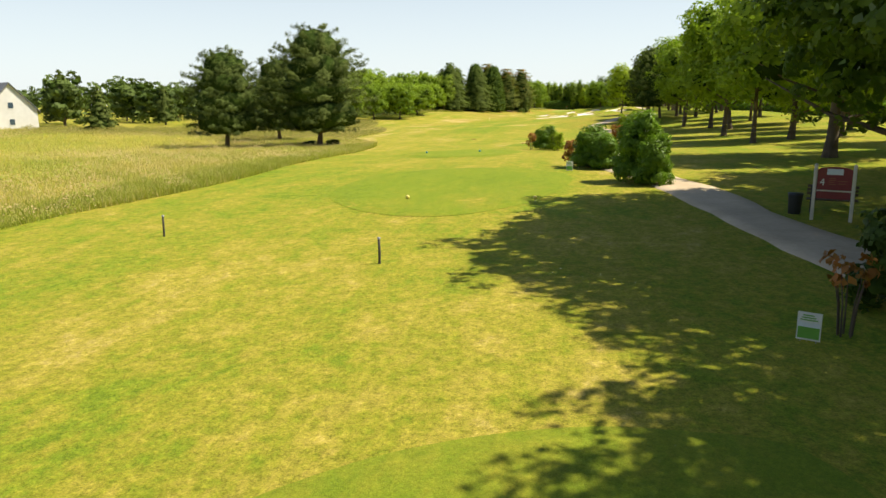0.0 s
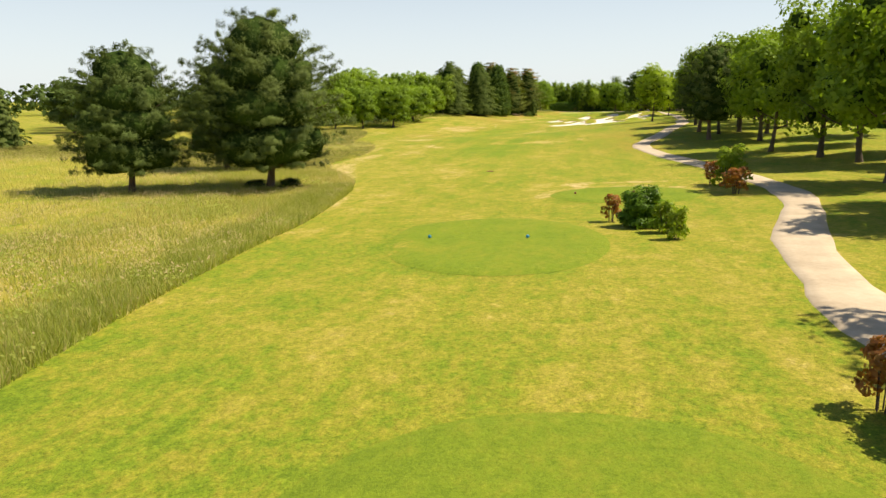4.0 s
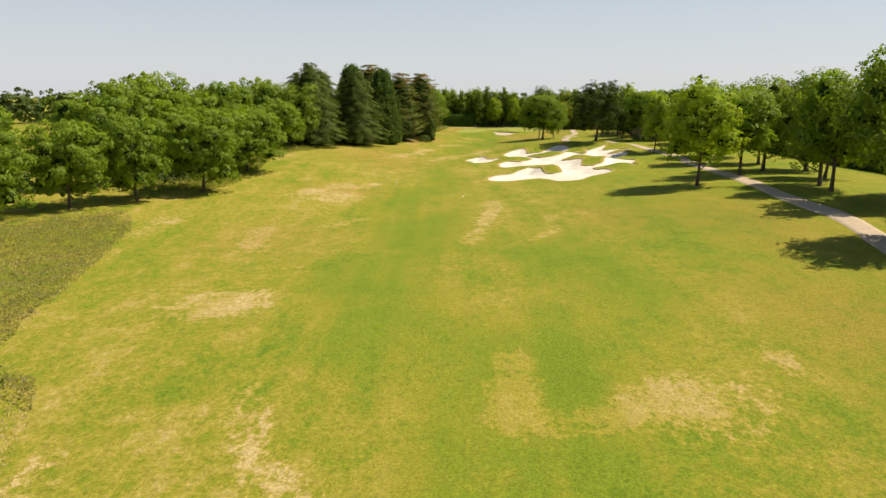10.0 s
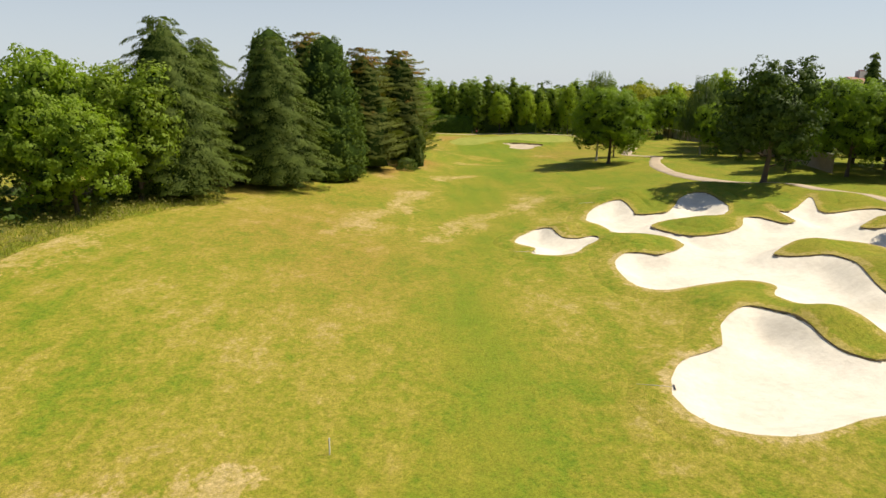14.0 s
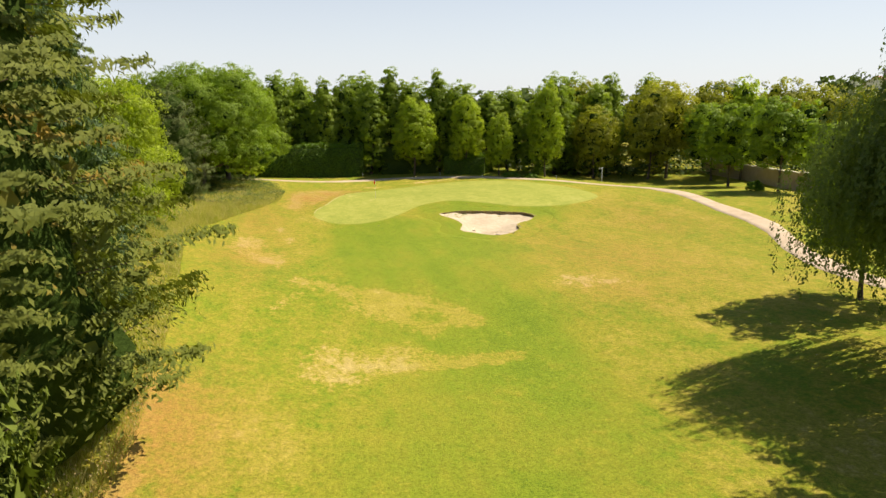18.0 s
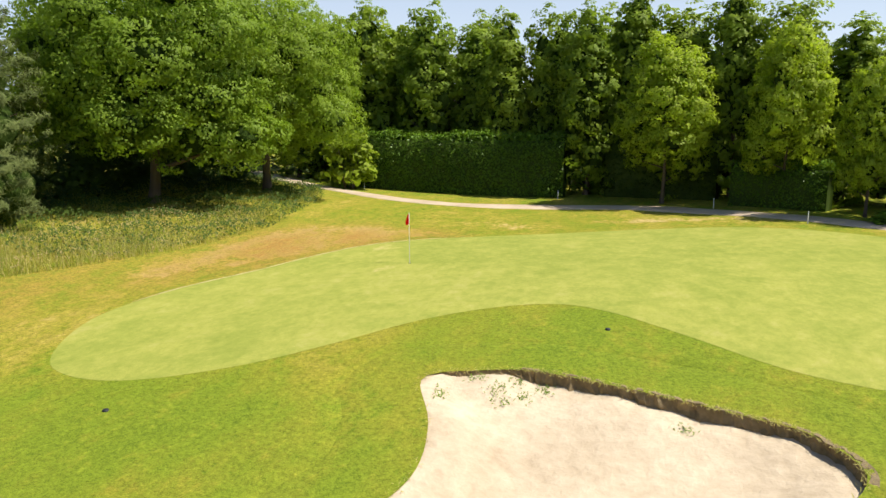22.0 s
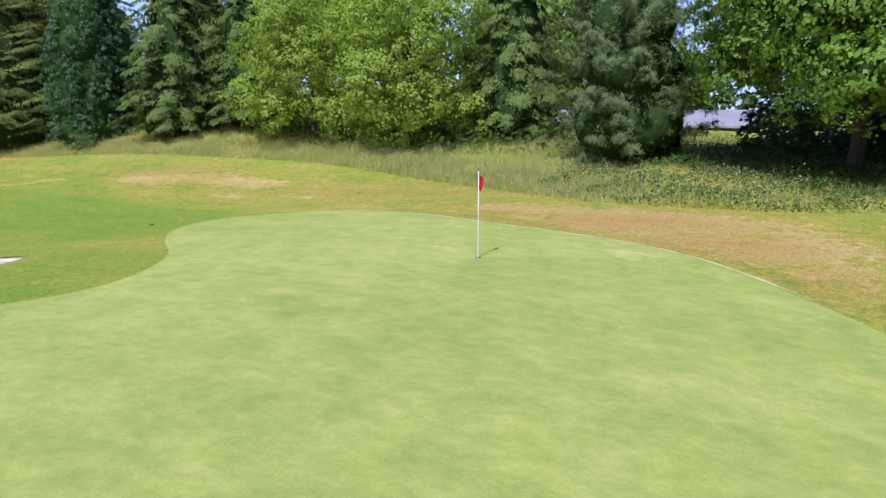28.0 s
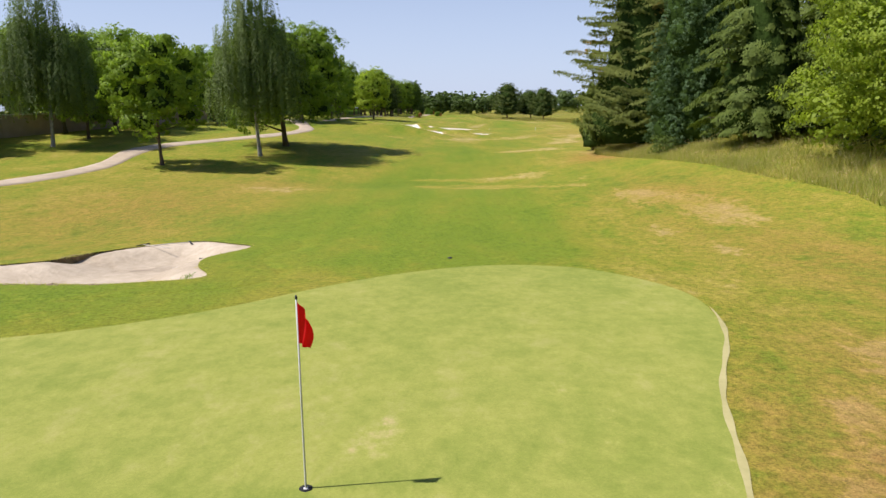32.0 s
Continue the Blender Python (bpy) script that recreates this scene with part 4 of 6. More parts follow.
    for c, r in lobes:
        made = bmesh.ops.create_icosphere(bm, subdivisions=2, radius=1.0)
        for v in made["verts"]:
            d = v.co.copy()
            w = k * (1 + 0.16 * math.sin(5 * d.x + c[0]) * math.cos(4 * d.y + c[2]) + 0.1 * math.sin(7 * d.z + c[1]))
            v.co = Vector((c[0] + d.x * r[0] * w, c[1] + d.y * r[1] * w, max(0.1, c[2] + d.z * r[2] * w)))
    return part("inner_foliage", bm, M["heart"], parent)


def lobed(h, r, low, n=9, top=1.0, narrow=0.0, skirt=0):
    """Lobes of a broad crown from height low to h with radius r."""
    mid, half = (h + low) / 2, (h - low) / 2
    lobes = [((0, 0, mid), (r * 0.78, r * 0.78, half * 0.95))]
    for i in range(n):
        a, s = 2.4 * i + RNG.uniform(0, 0.6), (i + 0.5) / n
        z = low + half * 0.22 + (h - low - half * 0.55) * s
        rr = r * (0.72 - narrow * s) * math.sqrt(max(0.12, 1 - ((z - mid) / half) ** 2 * 0.7))
        lobes.append(((rr * math.cos(a) * 0.8, rr * math.sin(a) * 0.8, z), (r * RNG.uniform(0.3, 0.46), r * RNG.uniform(0.3, 0.46), half * RNG.uniform(0.28, 0.42) * top)))
    for i in range(skirt):
        a = 2 * math.pi * i / skirt + RNG.uniform(-0.2, 0.2)
        lobes.append(((r * 0.78 * math.cos(a), r * 0.78 * math.sin(a), low + half * RNG.uniform(0.22, 0.5)), (r * 0.3, r * 0.3, half * 0.3)))
    return lobes


def broadleaf(name, h, r, low, leaf, leaves, clump, material, bark="bark", trunk=0.2, n=9, stems=1, narrow=0.0, per=26, bias=0.35, dense=0.36, skirt=0):
    tree = new(name)
    limbs(tree, h * 0.85, r, low, trunk, M[bark], stems=stems, start=max(0.14, low / h))
    lobes = lobed(h, r, low, n, narrow=narrow, skirt=skirt)
    pos, nor = crown_clumps(lobes, max(8, leaves // per), clump, per, bias)
    pos, nor, size = with_core(lobes, pos, nor, leaf, leaves // 5)
    leaf_cloud("crown", pos, nor, size, M[material], tree)
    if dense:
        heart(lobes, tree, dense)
    return tree


def pine_tree(name, h, r, low, needles, leaf, material="pine", trunk=0.3, bark="pinebark"):
    """A pine: whorls of upswept boughs, each ending in tufts of radiating needles, over a bare lower trunk."""
    tree = new(name)
    limbs(tree, h * 0.95, r * 0.9, low, trunk, M[bark], count=12, start=max(0.08, low / h), rise=0.35)
    tufts, facing, lobes = [], [], []
    whorls = int((h - low) / 0.62)
    for k in range(whorls):
        s = (k + 0.3) / whorls
        wide = r * min(1.0, 0.74 + 1.5 * s) * (1 - (max(0.0, s - 0.2) / 0.8) ** 2.3) ** 0.72 + 0.2
        for i in range(7 if s < 0.75 else 5):
            a = 2.4 * k + 2 * math.pi * i / 7 + RNG.uniform(-0.35, 0.35)
            ln = wide * RNG.uniform(0.82, 1.06)
            z = low + (h - low - 0.5) * s + RNG.uniform(-0.3, 0.3)
            lift = (0.05 + 0.22 * s) * ln
            m = max(6, int(6.0 * ln))
            q = 0.32 + 0.68 * RNG.random(m) ** 0.7
            lat = RNG.normal(0, 0.16, m) * ln * (1.15 - q)
            x, y = math.cos(a) * ln * q - math.sin(a) * lat, math.sin(a) * ln * q + math.cos(a) * lat
            tufts.append(np.stack([x, y, z + lift * q * q + np.abs(RNG.normal(0, 0.16, m))], 1))
            facing.append(np.stack([0.75 * math.cos(a) + 0 * q, 0.75 * math.sin(a) + 0 * q, 0.65 + 0 * q], 1))
    for s in (0.16, 0.38, 0.58, 0.76):
        wide = r * (1 - (max(0.0, s - 0.2) / 0.8) ** 2.3) ** 0.72
        lobes.append(((0, 0, low + (h - low) * s), (wide, wide, (h - low) * 0.26)))
    tufts, facing = np.concatenate(tufts), np.concatenate(facing)
    per = max(8, needles // len(tufts))
    centre, out = np.repeat(tufts, per, 0), np.repeat(facing, per, 0)
    ray = RNG.normal(0, 1, (len(centre), 3)) + out * 0.9
    ray /= np.linalg.norm(ray, axis=1)[:, None]
    reach = RNG.uniform(0.06, 0.26, len(centre))[:, None] * (0.7 + 0.06 * r)
    nor = ray * 0.5 + out * 0.75
    pos, nor, size = with_core(lobes, centre + ray * reach, nor, leaf, needles // 6)
    along = np.concatenate([ray, RNG.normal(0, 1, (len(pos) - len(ray), 3))])
    leaf_cloud("crown", pos, nor, size, M[material], tree, slim=0.15, tilt=0.35, along=along)
    heart(lobes, tree, 0.62)
    return tree


def conifer_tree(name, h, r, low, needles, leaf, material="conifer", trunk=0.25, droop=0.25, plume=0.5, fat=0.75):
    """A spruce, fir or cypress: overlapping boughs on a cone, each a fan of combed sprays."""
    tree = new(name)
    bm = bmesh.new()
    tube(bm, [(0, 0, -0.2), (0, 0, h * 0.2), (0, 0, h * 0.97)], [trunk * 1.2, trunk, 0.03], 8)
    boughs = []
    levels = max(10, int(h * 1.15))
    for k in range(levels):
        s = (k + 0.3) / levels
        z = low + (h - low) * s
        rr = r * (1 - s) ** fat * (0.82 + 0.18 * min(1, s * 6)) + 0.12
        sway = RNG.uniform(0, 6.283)
        count = max(4, int(5 + rr * 1.5))
        for i in range(count):
            a = 2 * math.pi * i / count + k * 1.7 + RNG.uniform(-0.3, 0.3)
            ln = rr * RNG.uniform(0.66, 1.14) * (1 + 0.14 * math.sin(2 * a + sway))
            boughs.append((a, ln, z + RNG.uniform(-0.3, 0.3), s))
            if i % 3 == 0:
                tube(bm, [(0, 0, z), (math.cos(a) * ln * 0.8, math.sin(a) * ln * 0.8, z - droop * ln * 0.6 + 0.2 * ln * (1 - s))], [0.05, 0.012], 4)
    part("trunk", bm, M["bark"], tree)
    size_ = np.array([0.5 + b[1] for b in boughs])
    share = np.maximum(6, (needles * size_ / size_.sum()).astype(int))
    who = np.repeat(np.arange(len(boughs)), share)
    a, ln, z, s = np.array(boughs).T[:, who]
    n = len(who)
    q = 0.35 + 0.7 * np.sqrt(RNG.random(n))
    wide = plume * (0.55 + 0.30 * ln) * np.clip(1.25 - q, 0.12, 0.8)
    side_ = RNG.normal(0, 0.62, n)
    fork = np.abs(np.sin(7 * q + 3 * who)) * 0.12
    out = ln * q
    lat = side_ * wide
    dome = (0.32 * wide + 0.1) * np.exp(-side_ ** 2) + RNG.normal(0, 0.05, n)
    slope = -2 * droop * q + 0.25 * (1 - s)
    zz = z - droop * ln * q * q + 0.25 * ln * q * (1 - s) + dome - fork
    c = np.stack([np.cos(a) * out - np.sin(a) * lat, np.sin(a) * out + np.cos(a) * lat, np.maximum(zz, 0.15)], 1)
    tip = np.clip((q - 0.7) * 2.4, 0, 0.9)
    nor = np.stack([np.cos(a) * (0.85 + tip) - np.sin(a) * side_ * 0.6, np.sin(a) * (0.85 + tip) + np.cos(a) * side_ * 0.6, np.full(n, 0.55)], 1)
    along = np.stack([np.cos(a) - np.sin(a) * side_ * 0.6, np.sin(a) + np.cos(a) * side_ * 0.6, slope], 1)
    size = np.full(n, leaf)
    inner = c[:: max(1, n // 700)] * (0.6, 0.6, 1)
    m = len(inner)
    c, size = np.concatenate([c, inner]), np.concatenate([size, np.full(m, 1.0)])
    nor, along = np.concatenate([nor, inner * (1, 1, 0) + (0, 0, 0.3)]), np.concatenate([along, RNG.normal(0, 1, (m, 3))])
    leaf_cloud("crown", c, nor, size, M[material], tree, slim=0.36, tilt=0.3, along=along)
    # added solid cone, dark in colour for the shade between the boughs
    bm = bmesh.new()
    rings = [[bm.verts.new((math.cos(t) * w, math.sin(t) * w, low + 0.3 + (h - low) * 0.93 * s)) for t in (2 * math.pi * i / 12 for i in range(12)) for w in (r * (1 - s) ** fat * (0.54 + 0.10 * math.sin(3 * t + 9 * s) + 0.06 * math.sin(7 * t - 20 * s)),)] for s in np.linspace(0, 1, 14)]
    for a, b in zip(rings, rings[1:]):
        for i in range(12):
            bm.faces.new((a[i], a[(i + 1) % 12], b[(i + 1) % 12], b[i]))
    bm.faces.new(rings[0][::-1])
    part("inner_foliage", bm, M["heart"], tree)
    return tree


def plumed_conifer(name, h, r, low, leaves, leaf, material, fat=0.4, trunk=0.25):
    """A cypress or thuja: a closed column of upright rounded plumes."""
    tree = new(name)
    bm = bmesh.new()
    tube(bm, [(0, 0, -0.2), (0, 0, h * 0.3), (0, 0, h * 0.96)], [trunk * 1.2, trunk, 0.04], 8)
    part("trunk", bm, M["bark"], tree)
    lobes, inner = [], []
    levels = int(h / 0.75)
    for k in range(levels):
        s = (k + 0.4) / levels
        z, wide = low + (h - low) * s, r * (1 - s) ** fat * (0.8 + 0.2 * min(1, s * 5)) + 0.1
        count = max(3, int(2 * math.pi * wide / 1.25))
        for i in range(count):
            a = 2 * math.pi * i / count + 0.9 * k + RNG.uniform(-0.25, 0.25)
            q = wide * RNG.uniform(0.74, 0.98)
            p = RNG.uniform(0.42, 0.68) * (1 - 0.35 * s)
            lobes.append(((math.cos(a) * q, math.sin(a) * q, z), (p, p, p * RNG.uniform(1.5, 2.2))))
    for s in np.linspace(0.05, 0.85, 7):
        wide = r * (1 - s) ** fat * 0.95
        inner.append(((0, 0, low + (h - low) * s), (wide, wide, (h - low) * 0.16)))
    pos, nor = crown_clumps(lobes, leaves // 18, 0.2, 18, 0.3)
    pos[:, 2] = np.maximum(pos[:, 2], 0.05)
    leaf_cloud("crown", pos, nor, leaf, M[material], tree, slim=0.4, tilt=0.4, along=np.tile((0, 0, 1.0), (len(pos), 1)) + 0.5 * nor)
    heart(inner, tree, 0.9)
    return tree


def weeping_birch(name, h, r, leaves, leaf):
    tree = new(name)
    ends = limbs(tree, h * 0.92, r * 0.8, 2, 0.17, M["birchbark"], count=13, start=0.3, rise=0.9)
    pos, nor = [], []
    tips = [Vector((0, 0, h * 0.95)), Vector((0.4, -0.3, h * 0.86))] + ends
    strands = 900
    for k in range(strands):
        e = tips[k % len(tips)]
        a, rr = RNG.uniform(0, 6.283), 1.9 * math.sqrt(RNG.random())
        x, y, z = e.x + math.cos(a) * rr, e.y + math.sin(a) * rr, min(h, e.z + RNG.uniform(-0.6, 1.2) - 0.25 * rr)
        ln = RNG.uniform(0.25, 0.85) * max(1.2, z - 1.5)
        m = max(12, int(leaves / strands * ln / 3.6))
        s = RNG.random(m)
        bow = np.sqrt(s) * 0.45
        pos.append(np.stack([x + math.cos(a) * bow + RNG.normal(0, 0.075, m), y + math.sin(a) * bow + RNG.normal(0, 0.075, m), z + 0.25 * np.sin(3 * s) - ln * s], 1))
        nor.append(np.tile((math.cos(a), math.sin(a), 0.5), (m, 1)))
    leaf_cloud("crown", np.concatenate(pos), np.concatenate(nor), leaf, M["birch"], tree, slim=0.6, droop=2.0)
    return tree


def shrub(name, h, r, leaves, leaf, material, clump=0.25, stems=5, low=0.1, twig="bark"):
    """A dense bush on several stems."""
    bush = new(name)
    for k in range(stems):
        a, bm = 2.4 * k, bmesh.new()
        tube(bm, [(0.1 * math.cos(a), 0.1 * math.sin(a), -0.08), (0.3 * r * math.cos(a), 0.3 * r * math.sin(a), h * 0.4), (0.55 * r * math.cos(a), 0.55 * r * math.sin(a), h * 0.8)], [0.02, 0.015, 0.006], 5)
        part("stem", bm, M[twig], bush)
    lobes = lobed(h, r, low, 8, skirt=7)
    pos, nor = crown_clumps(lobes, max(6, leaves // 22), clump, 22, 0.3)
    pos, nor, size = with_core(lobes, pos, nor, leaf, leaves // 6)
    pos[:, 2] = np.maximum(pos[:, 2], 0.04)
    leaf_cloud("foliage", pos, nor, size, M[material], bush)
    return bush


def plant(ob, x, y, turn=0.0, scale=1.0, wide=None, label="", category="", group="", sink=0.05):
    """Sets a plant on the land."""
    w = wide or scale
    ob.matrix_basis = Matrix.Translation((x, y, rest(x, y) - sink)) @ Matrix.Rotation(turn, 4, "Z") @ Matrix.Diagonal((w, w, scale, 1))
    return tagged(ob, label, category, group)


def more(ob, x, y, turn=0.0, scale=1.0, wide=None, label="", group="", sink=0.05):
    """Another plant like ob; scale counts from ob's own mesh."""
    w = wide or scale
    m = Matrix.Translation((x, y, rest(x, y) - sink)) @ Matrix.Rotation(turn, 4, "Z") @ Matrix.Diagonal((w / ob.scale[0], w / ob.scale[1], scale / ob.scale[2], 1))
    return tagged(copy_thing(ob, m), label, "", group)


def blades(name, line, count, low, tall, width, material, near=None, keep=None):
    """Long grass: single bent blades all over an outline, thicker along its edge."""
    lo, hi = line.min(0), line.max(0)
    xs, ys = [], []
    have = 0
    while have < count:
        x, y = RNG.uniform(lo[0], hi[0], count), RNG.uniform(lo[1], hi[1], count)
        g = gap_to(line, x, y)
        ok = (g > 0) & (RNG.random(count) < np.where(g < 4, 1.0, np.where(g < 14, 0.45, 0.16)))
        if keep:
            ok &= keep(x, y)
        xs.append(x[ok]), ys.append(y[ok])
        have += ok.sum()
    x, y = np.concatenate(xs)[:count], np.concatenate(ys)[:count]
    patch = 0.75 + 0.25 * np.sin(x * 0.55 + np.sin(y * 0.31) * 2) * np.cos(y * 0.42 + x * 0.2)
    h = RNG.uniform(low, tall, count) * patch
    a = RNG.uniform(0, 6.283, count)
    w = width * RNG.uniform(0.6, 1.5, count)
    z = lie(x, y) - 0.02
    lean = RNG.normal(0, 0.34, (count, 2)) * h[:, None]
    base = np.stack([x, y, z], 1)
    side_ = np.stack([np.cos(a) * w, np.sin(a) * w, 0 * a], 1)
    tip = base + np.stack([lean[:, 0], lean[:, 1], h], 1)
    verts_ = np.stack([base - side_, base + side_, tip], 1).reshape(-1, 3)
    me = bpy.data.meshes.new(name)
    me.vertices.add(count * 3)
    me.vertices.foreach_set("co", verts_.ravel())
    me.loops.add(count * 3)
    me.loops.foreach_set("vertex_index", np.arange(count * 3))
    me.polygons.add(count)
    me.polygons.foreach_set("loop_start", np.arange(count) * 3)
    me.polygons.foreach_set("loop_total", np.full(count, 3))
    me.materials.append(material)
    me.update(calc_edges=True)
    return new(name, me)


def weeds(name, line, count, tall, leaf, material, keep=None):
    """Leafy undergrowth as one mesh."""
    lo, hi = line.min(0), line.max(0)
    k = count * 5
    x, y = RNG.uniform(lo[0], hi[0], k), RNG.uniform(lo[1], hi[1], k)
    ok = gap_to(line, x, y) > 0
    if keep:
        ok &= keep(x, y)
    x, y = x[ok][:count], y[ok][:count]
    hump = 0.55 + 0.45 * np.sin(x * 1.3 + np.cos(y * 0.7)) * np.cos(y * 1.1)
    z = lie(x, y) + tall * hump * np.sqrt(RNG.random(len(x)))
    return leaf_cloud(name, np.stack([x, y, z], 1), np.tile((0.3, -0.2, 0.8), (len(x), 1)), leaf, material, None)


# long grass and weeds
tagged(blades("long_grass", ROUGH_LONG, 170000, 0.25, 0.75, 0.02, M["blade"], keep=lambda x, y: RNG.random(len(x)) > 0.85 * step(y, -268, -250)), "tall dry seeding meadow grass", "grass", kind="stuff")
NEAR_MEADOW = lambda x, y: (gap_to(ROUGH_LONG, x, y) < 20) & (y > -352) & (y < -260)
tagged(blades("meadow_grass", ROUGH_LONG, 110000, 0.3, 0.65, 0.014, M["blade"], keep=NEAR_MEADOW), "dense dry meadow grass beside the mown turf", "grass", kind="stuff")
tagged(blades("meadow_green", ROUGH_LONG, 60000, 0.3, 0.75, 0.015, M["bladegreen"], keep=lambda x, y: NEAR_MEADOW(x, y) & (np.sin(x * 0.4 + y * 0.13) + np.sin(y * 0.31) > -0.2)), "green tufts among the dry meadow grass", "grass", kind="stuff")
EDGE = rounded([(-12.6, -380), (-12, -356), (-10.5, -346), (-10.4, -338.5), (-11.5, -330), (-12.9, -318), (-13.6, -310), (-15.2, -300), (-17.2, -290), (-20.4, -290), (-18.2, -301), (-16.4, -311), (-15.6, -319), (-14.3, -330), (-13.4, -340), (-14.4, -352), (-16, -380)], 4)
tagged(blades("green_grass", EDGE, 70000, 0.2, 0.7, 0.018, M["bladegreen"]), "tall green grass along the mown edge", "grass", kind="stuff")
tagged(blades("verge_grass", ROUGH_GREEN, 60000, 0.25, 0.7, 0.016, M["bladegreen"], keep=lambda x, y: RNG.random(len(x)) > 0.8 * step(y, -8, -2)), "tall green grass on the bank beside the green", "grass", kind="stuff")
tagged(blades("dry_grass", ROUGH_GREEN, 60000, 0.3, 0.85, 0.012, M["blade"], keep=lambda x, y: RNG.random(len(x)) > 0.8 * step(y, -4, 2)), "dry seeding grass on the bank beside the green", "grass", kind="stuff")
tagged(weeds("seed_heads", ROUGH_LONG, 140000, 0.8, 0.08, M["seed"], keep=lambda x, y: (y > -372) & (gap_to(ROUGH_LONG, x, y) < 26) & (np.sin(x * 0.31 + 2 * np.sin(y * 0.11)) + np.sin(y * 0.23) + RNG.normal(0, 0.6, len(x)) > -0.5)), "brownish seed heads over the meadow grass", "grass", kind="stuff")
tagged(weeds("meadow_herbs", ROUGH_LONG, 60000, 0.5, 0.12, M["bladegreen"], keep=lambda x, y: (y < -262) & (y > -360) & (gap_to(ROUGH_LONG, x, y) < 16) & (np.sin(x * 0.5 + 1.0) + np.sin(y * 0.37 + x * 0.2) > 0.1)), "leafy green herbs among the meadow grass", "weeds", kind="stuff")
tagged(weeds("bank_seed_heads", ROUGH_GREEN, 26000, 0.85, 0.07, M["seed"], keep=lambda x, y: (gap_to(ROUGH_GREEN, x, y) < 7) & (y < 6)), "brownish seed heads over the bank's long grass", "grass", kind="stuff")
tagged(weeds("weeds", ROUGH_LONG, 130000, 1.0, 0.16, M["weed"], keep=lambda x, y: (y > -264 - 14 * RNG.random(len(x))) & (gap_to(ROUGH_LONG, x, y) < 24) & (np.sin(x * 0.23) + np.sin(y * 0.19) > -1.45)), "grey-green weeds in the meadow", "weeds", kind="stuff")
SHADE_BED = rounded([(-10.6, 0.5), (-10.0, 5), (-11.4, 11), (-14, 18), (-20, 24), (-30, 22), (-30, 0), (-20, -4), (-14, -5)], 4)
# leafy undergrowth whose dark colour also carries the ash's shade
tagged(weeds("undergrowth", SHADE_BED, 26000, 0.8, 0.13, M["darkleaf"]), "undergrowth below the large ash, its leaves darkened for shade", "weeds", kind="stuff")
WOOD_EDGE = rounded([(-43.5, -166), (-42.6, -150), (-43.6, -138), (-44.2, -128), (-42.6, -118), (-39, -109), (-36, -106), (-50, -104), (-64, -120), (-64, -160), (-52, -170)], 4)
lo, hi = bounds(WOOD_EDGE)
tagged(clipped("wood_floor", inside(WOOD_EDGE), lo, hi, 1.2, 0.03, M["bed"], height=lie), "weedy floor below the trees", "undergrowth", kind="structure")
tagged(blades("wood_grass", WOOD_EDGE, 30000, 0.4, 1.0, 0.025, M["bladegreen"]), "tall grass along the edge of the trees", "grass", kind="stuff")
tagged(weeds("wood_weeds", WOOD_EDGE, 12000, 1.1, 0.24, M["weed"]), "nettles and weeds below the trees", "weeds", kind="stuff")
LITTER = rounded([(-46, -106), (-40.5, -99), (-35.6, -91), (-30.6, -83.5), (-25.6, -75), (-21.4, -68), (-19.2, -60), (-19.4, -50), (-26, -44), (-44, -70), (-54, -98)], 4)
lo, hi = bounds(LITTER)
tagged(clipped("needle_floor", inside(LITTER), lo, hi, 1.0, 0.02, M["litter"], height=lie), "dark bare needle litter below the conifers", "soil", kind="structure")

# ---- trees and bushes, from the tee to the green ----
pine_a = plant(pine_tree("pine_tree", 14.2, 6.5, 1.8, 100000, 0.25), -24.2, -291.2, 0.4, 1.06, 1.08, label="broad dark pine standing in the long meadow grass", category="tree", group="meadow pines")
pine_b = plant(pine_tree("pine_tree", 11.6, 5.4, 1.6, 66000, 0.25, trunk=0.26), -34.2, -295.6, 1.3, 1.04, 1.04, label="dark pine with a bare lower trunk in the meadow", category="tree", group="meadow pines")
more(pine_b, -36.8, -274, 2.6, 1.10, 1.08, "dark pine standing behind two others in the meadow", "meadow pines")

round_a = plant(broadleaf("round_tree", 12.4, 7.0, 1.8, 0.19, 48000, 0.55, "ash", trunk=0.28, n=18, per=56, bias=0.28), 15.2, -65.0, 0.3, label="round-crowned ash tree beside the fairway", category="tree")
birch = plant(weeping_birch("weeping_birch", 15.4, 4.8, 62000, 0.15), 15.5, -56.4, 0.2, label="tall weeping birch with hanging twigs", category="tree", group="weeping birches")
more(birch, 34.0, -56.0, 2.0, 0.9, 0.95, "weeping birch near the boundary wall", "weeping birches")
small_a = plant(broadleaf("young_tree", 10.0, 4.4, 2.2, 0.21, 14000, 0.45, "ash", trunk=0.14, n=12, per=44), 21.0, -48.0, 0.9, label="young ash tree between the path and the green", category="tree")
dark_a = plant(broadleaf("dark_tree", 13.6, 6.6, 2.0, 0.28, 16000, 0.6, "darkleaf", trunk=0.3, n=14, per=44), 21.4, -103.5, 0.0, label="dense dark round tree behind the large bunker", category="tree")
lime_a = plant(broadleaf("pale_green_tree", 13.4, 5.6, 2.2, 0.27, 14000, 0.6, "sunleaf", trunk=0.2, n=10, narrow=0.25, dense=0.35), 18.4, -175.5, 0.5, label="pale green open-crowned tree beside the fairway", category="tree")
yellow_a = plant(broadleaf("slender_tree", 12.0, 3.2, 1.6, 0.30, 8500, 0.55, "sunleaf", trunk=0.14, n=10, narrow=0.3, dense=0.3), 27.7, -126.4, 0.2, label="slender yellow-green tree behind the large bunker", category="tree")

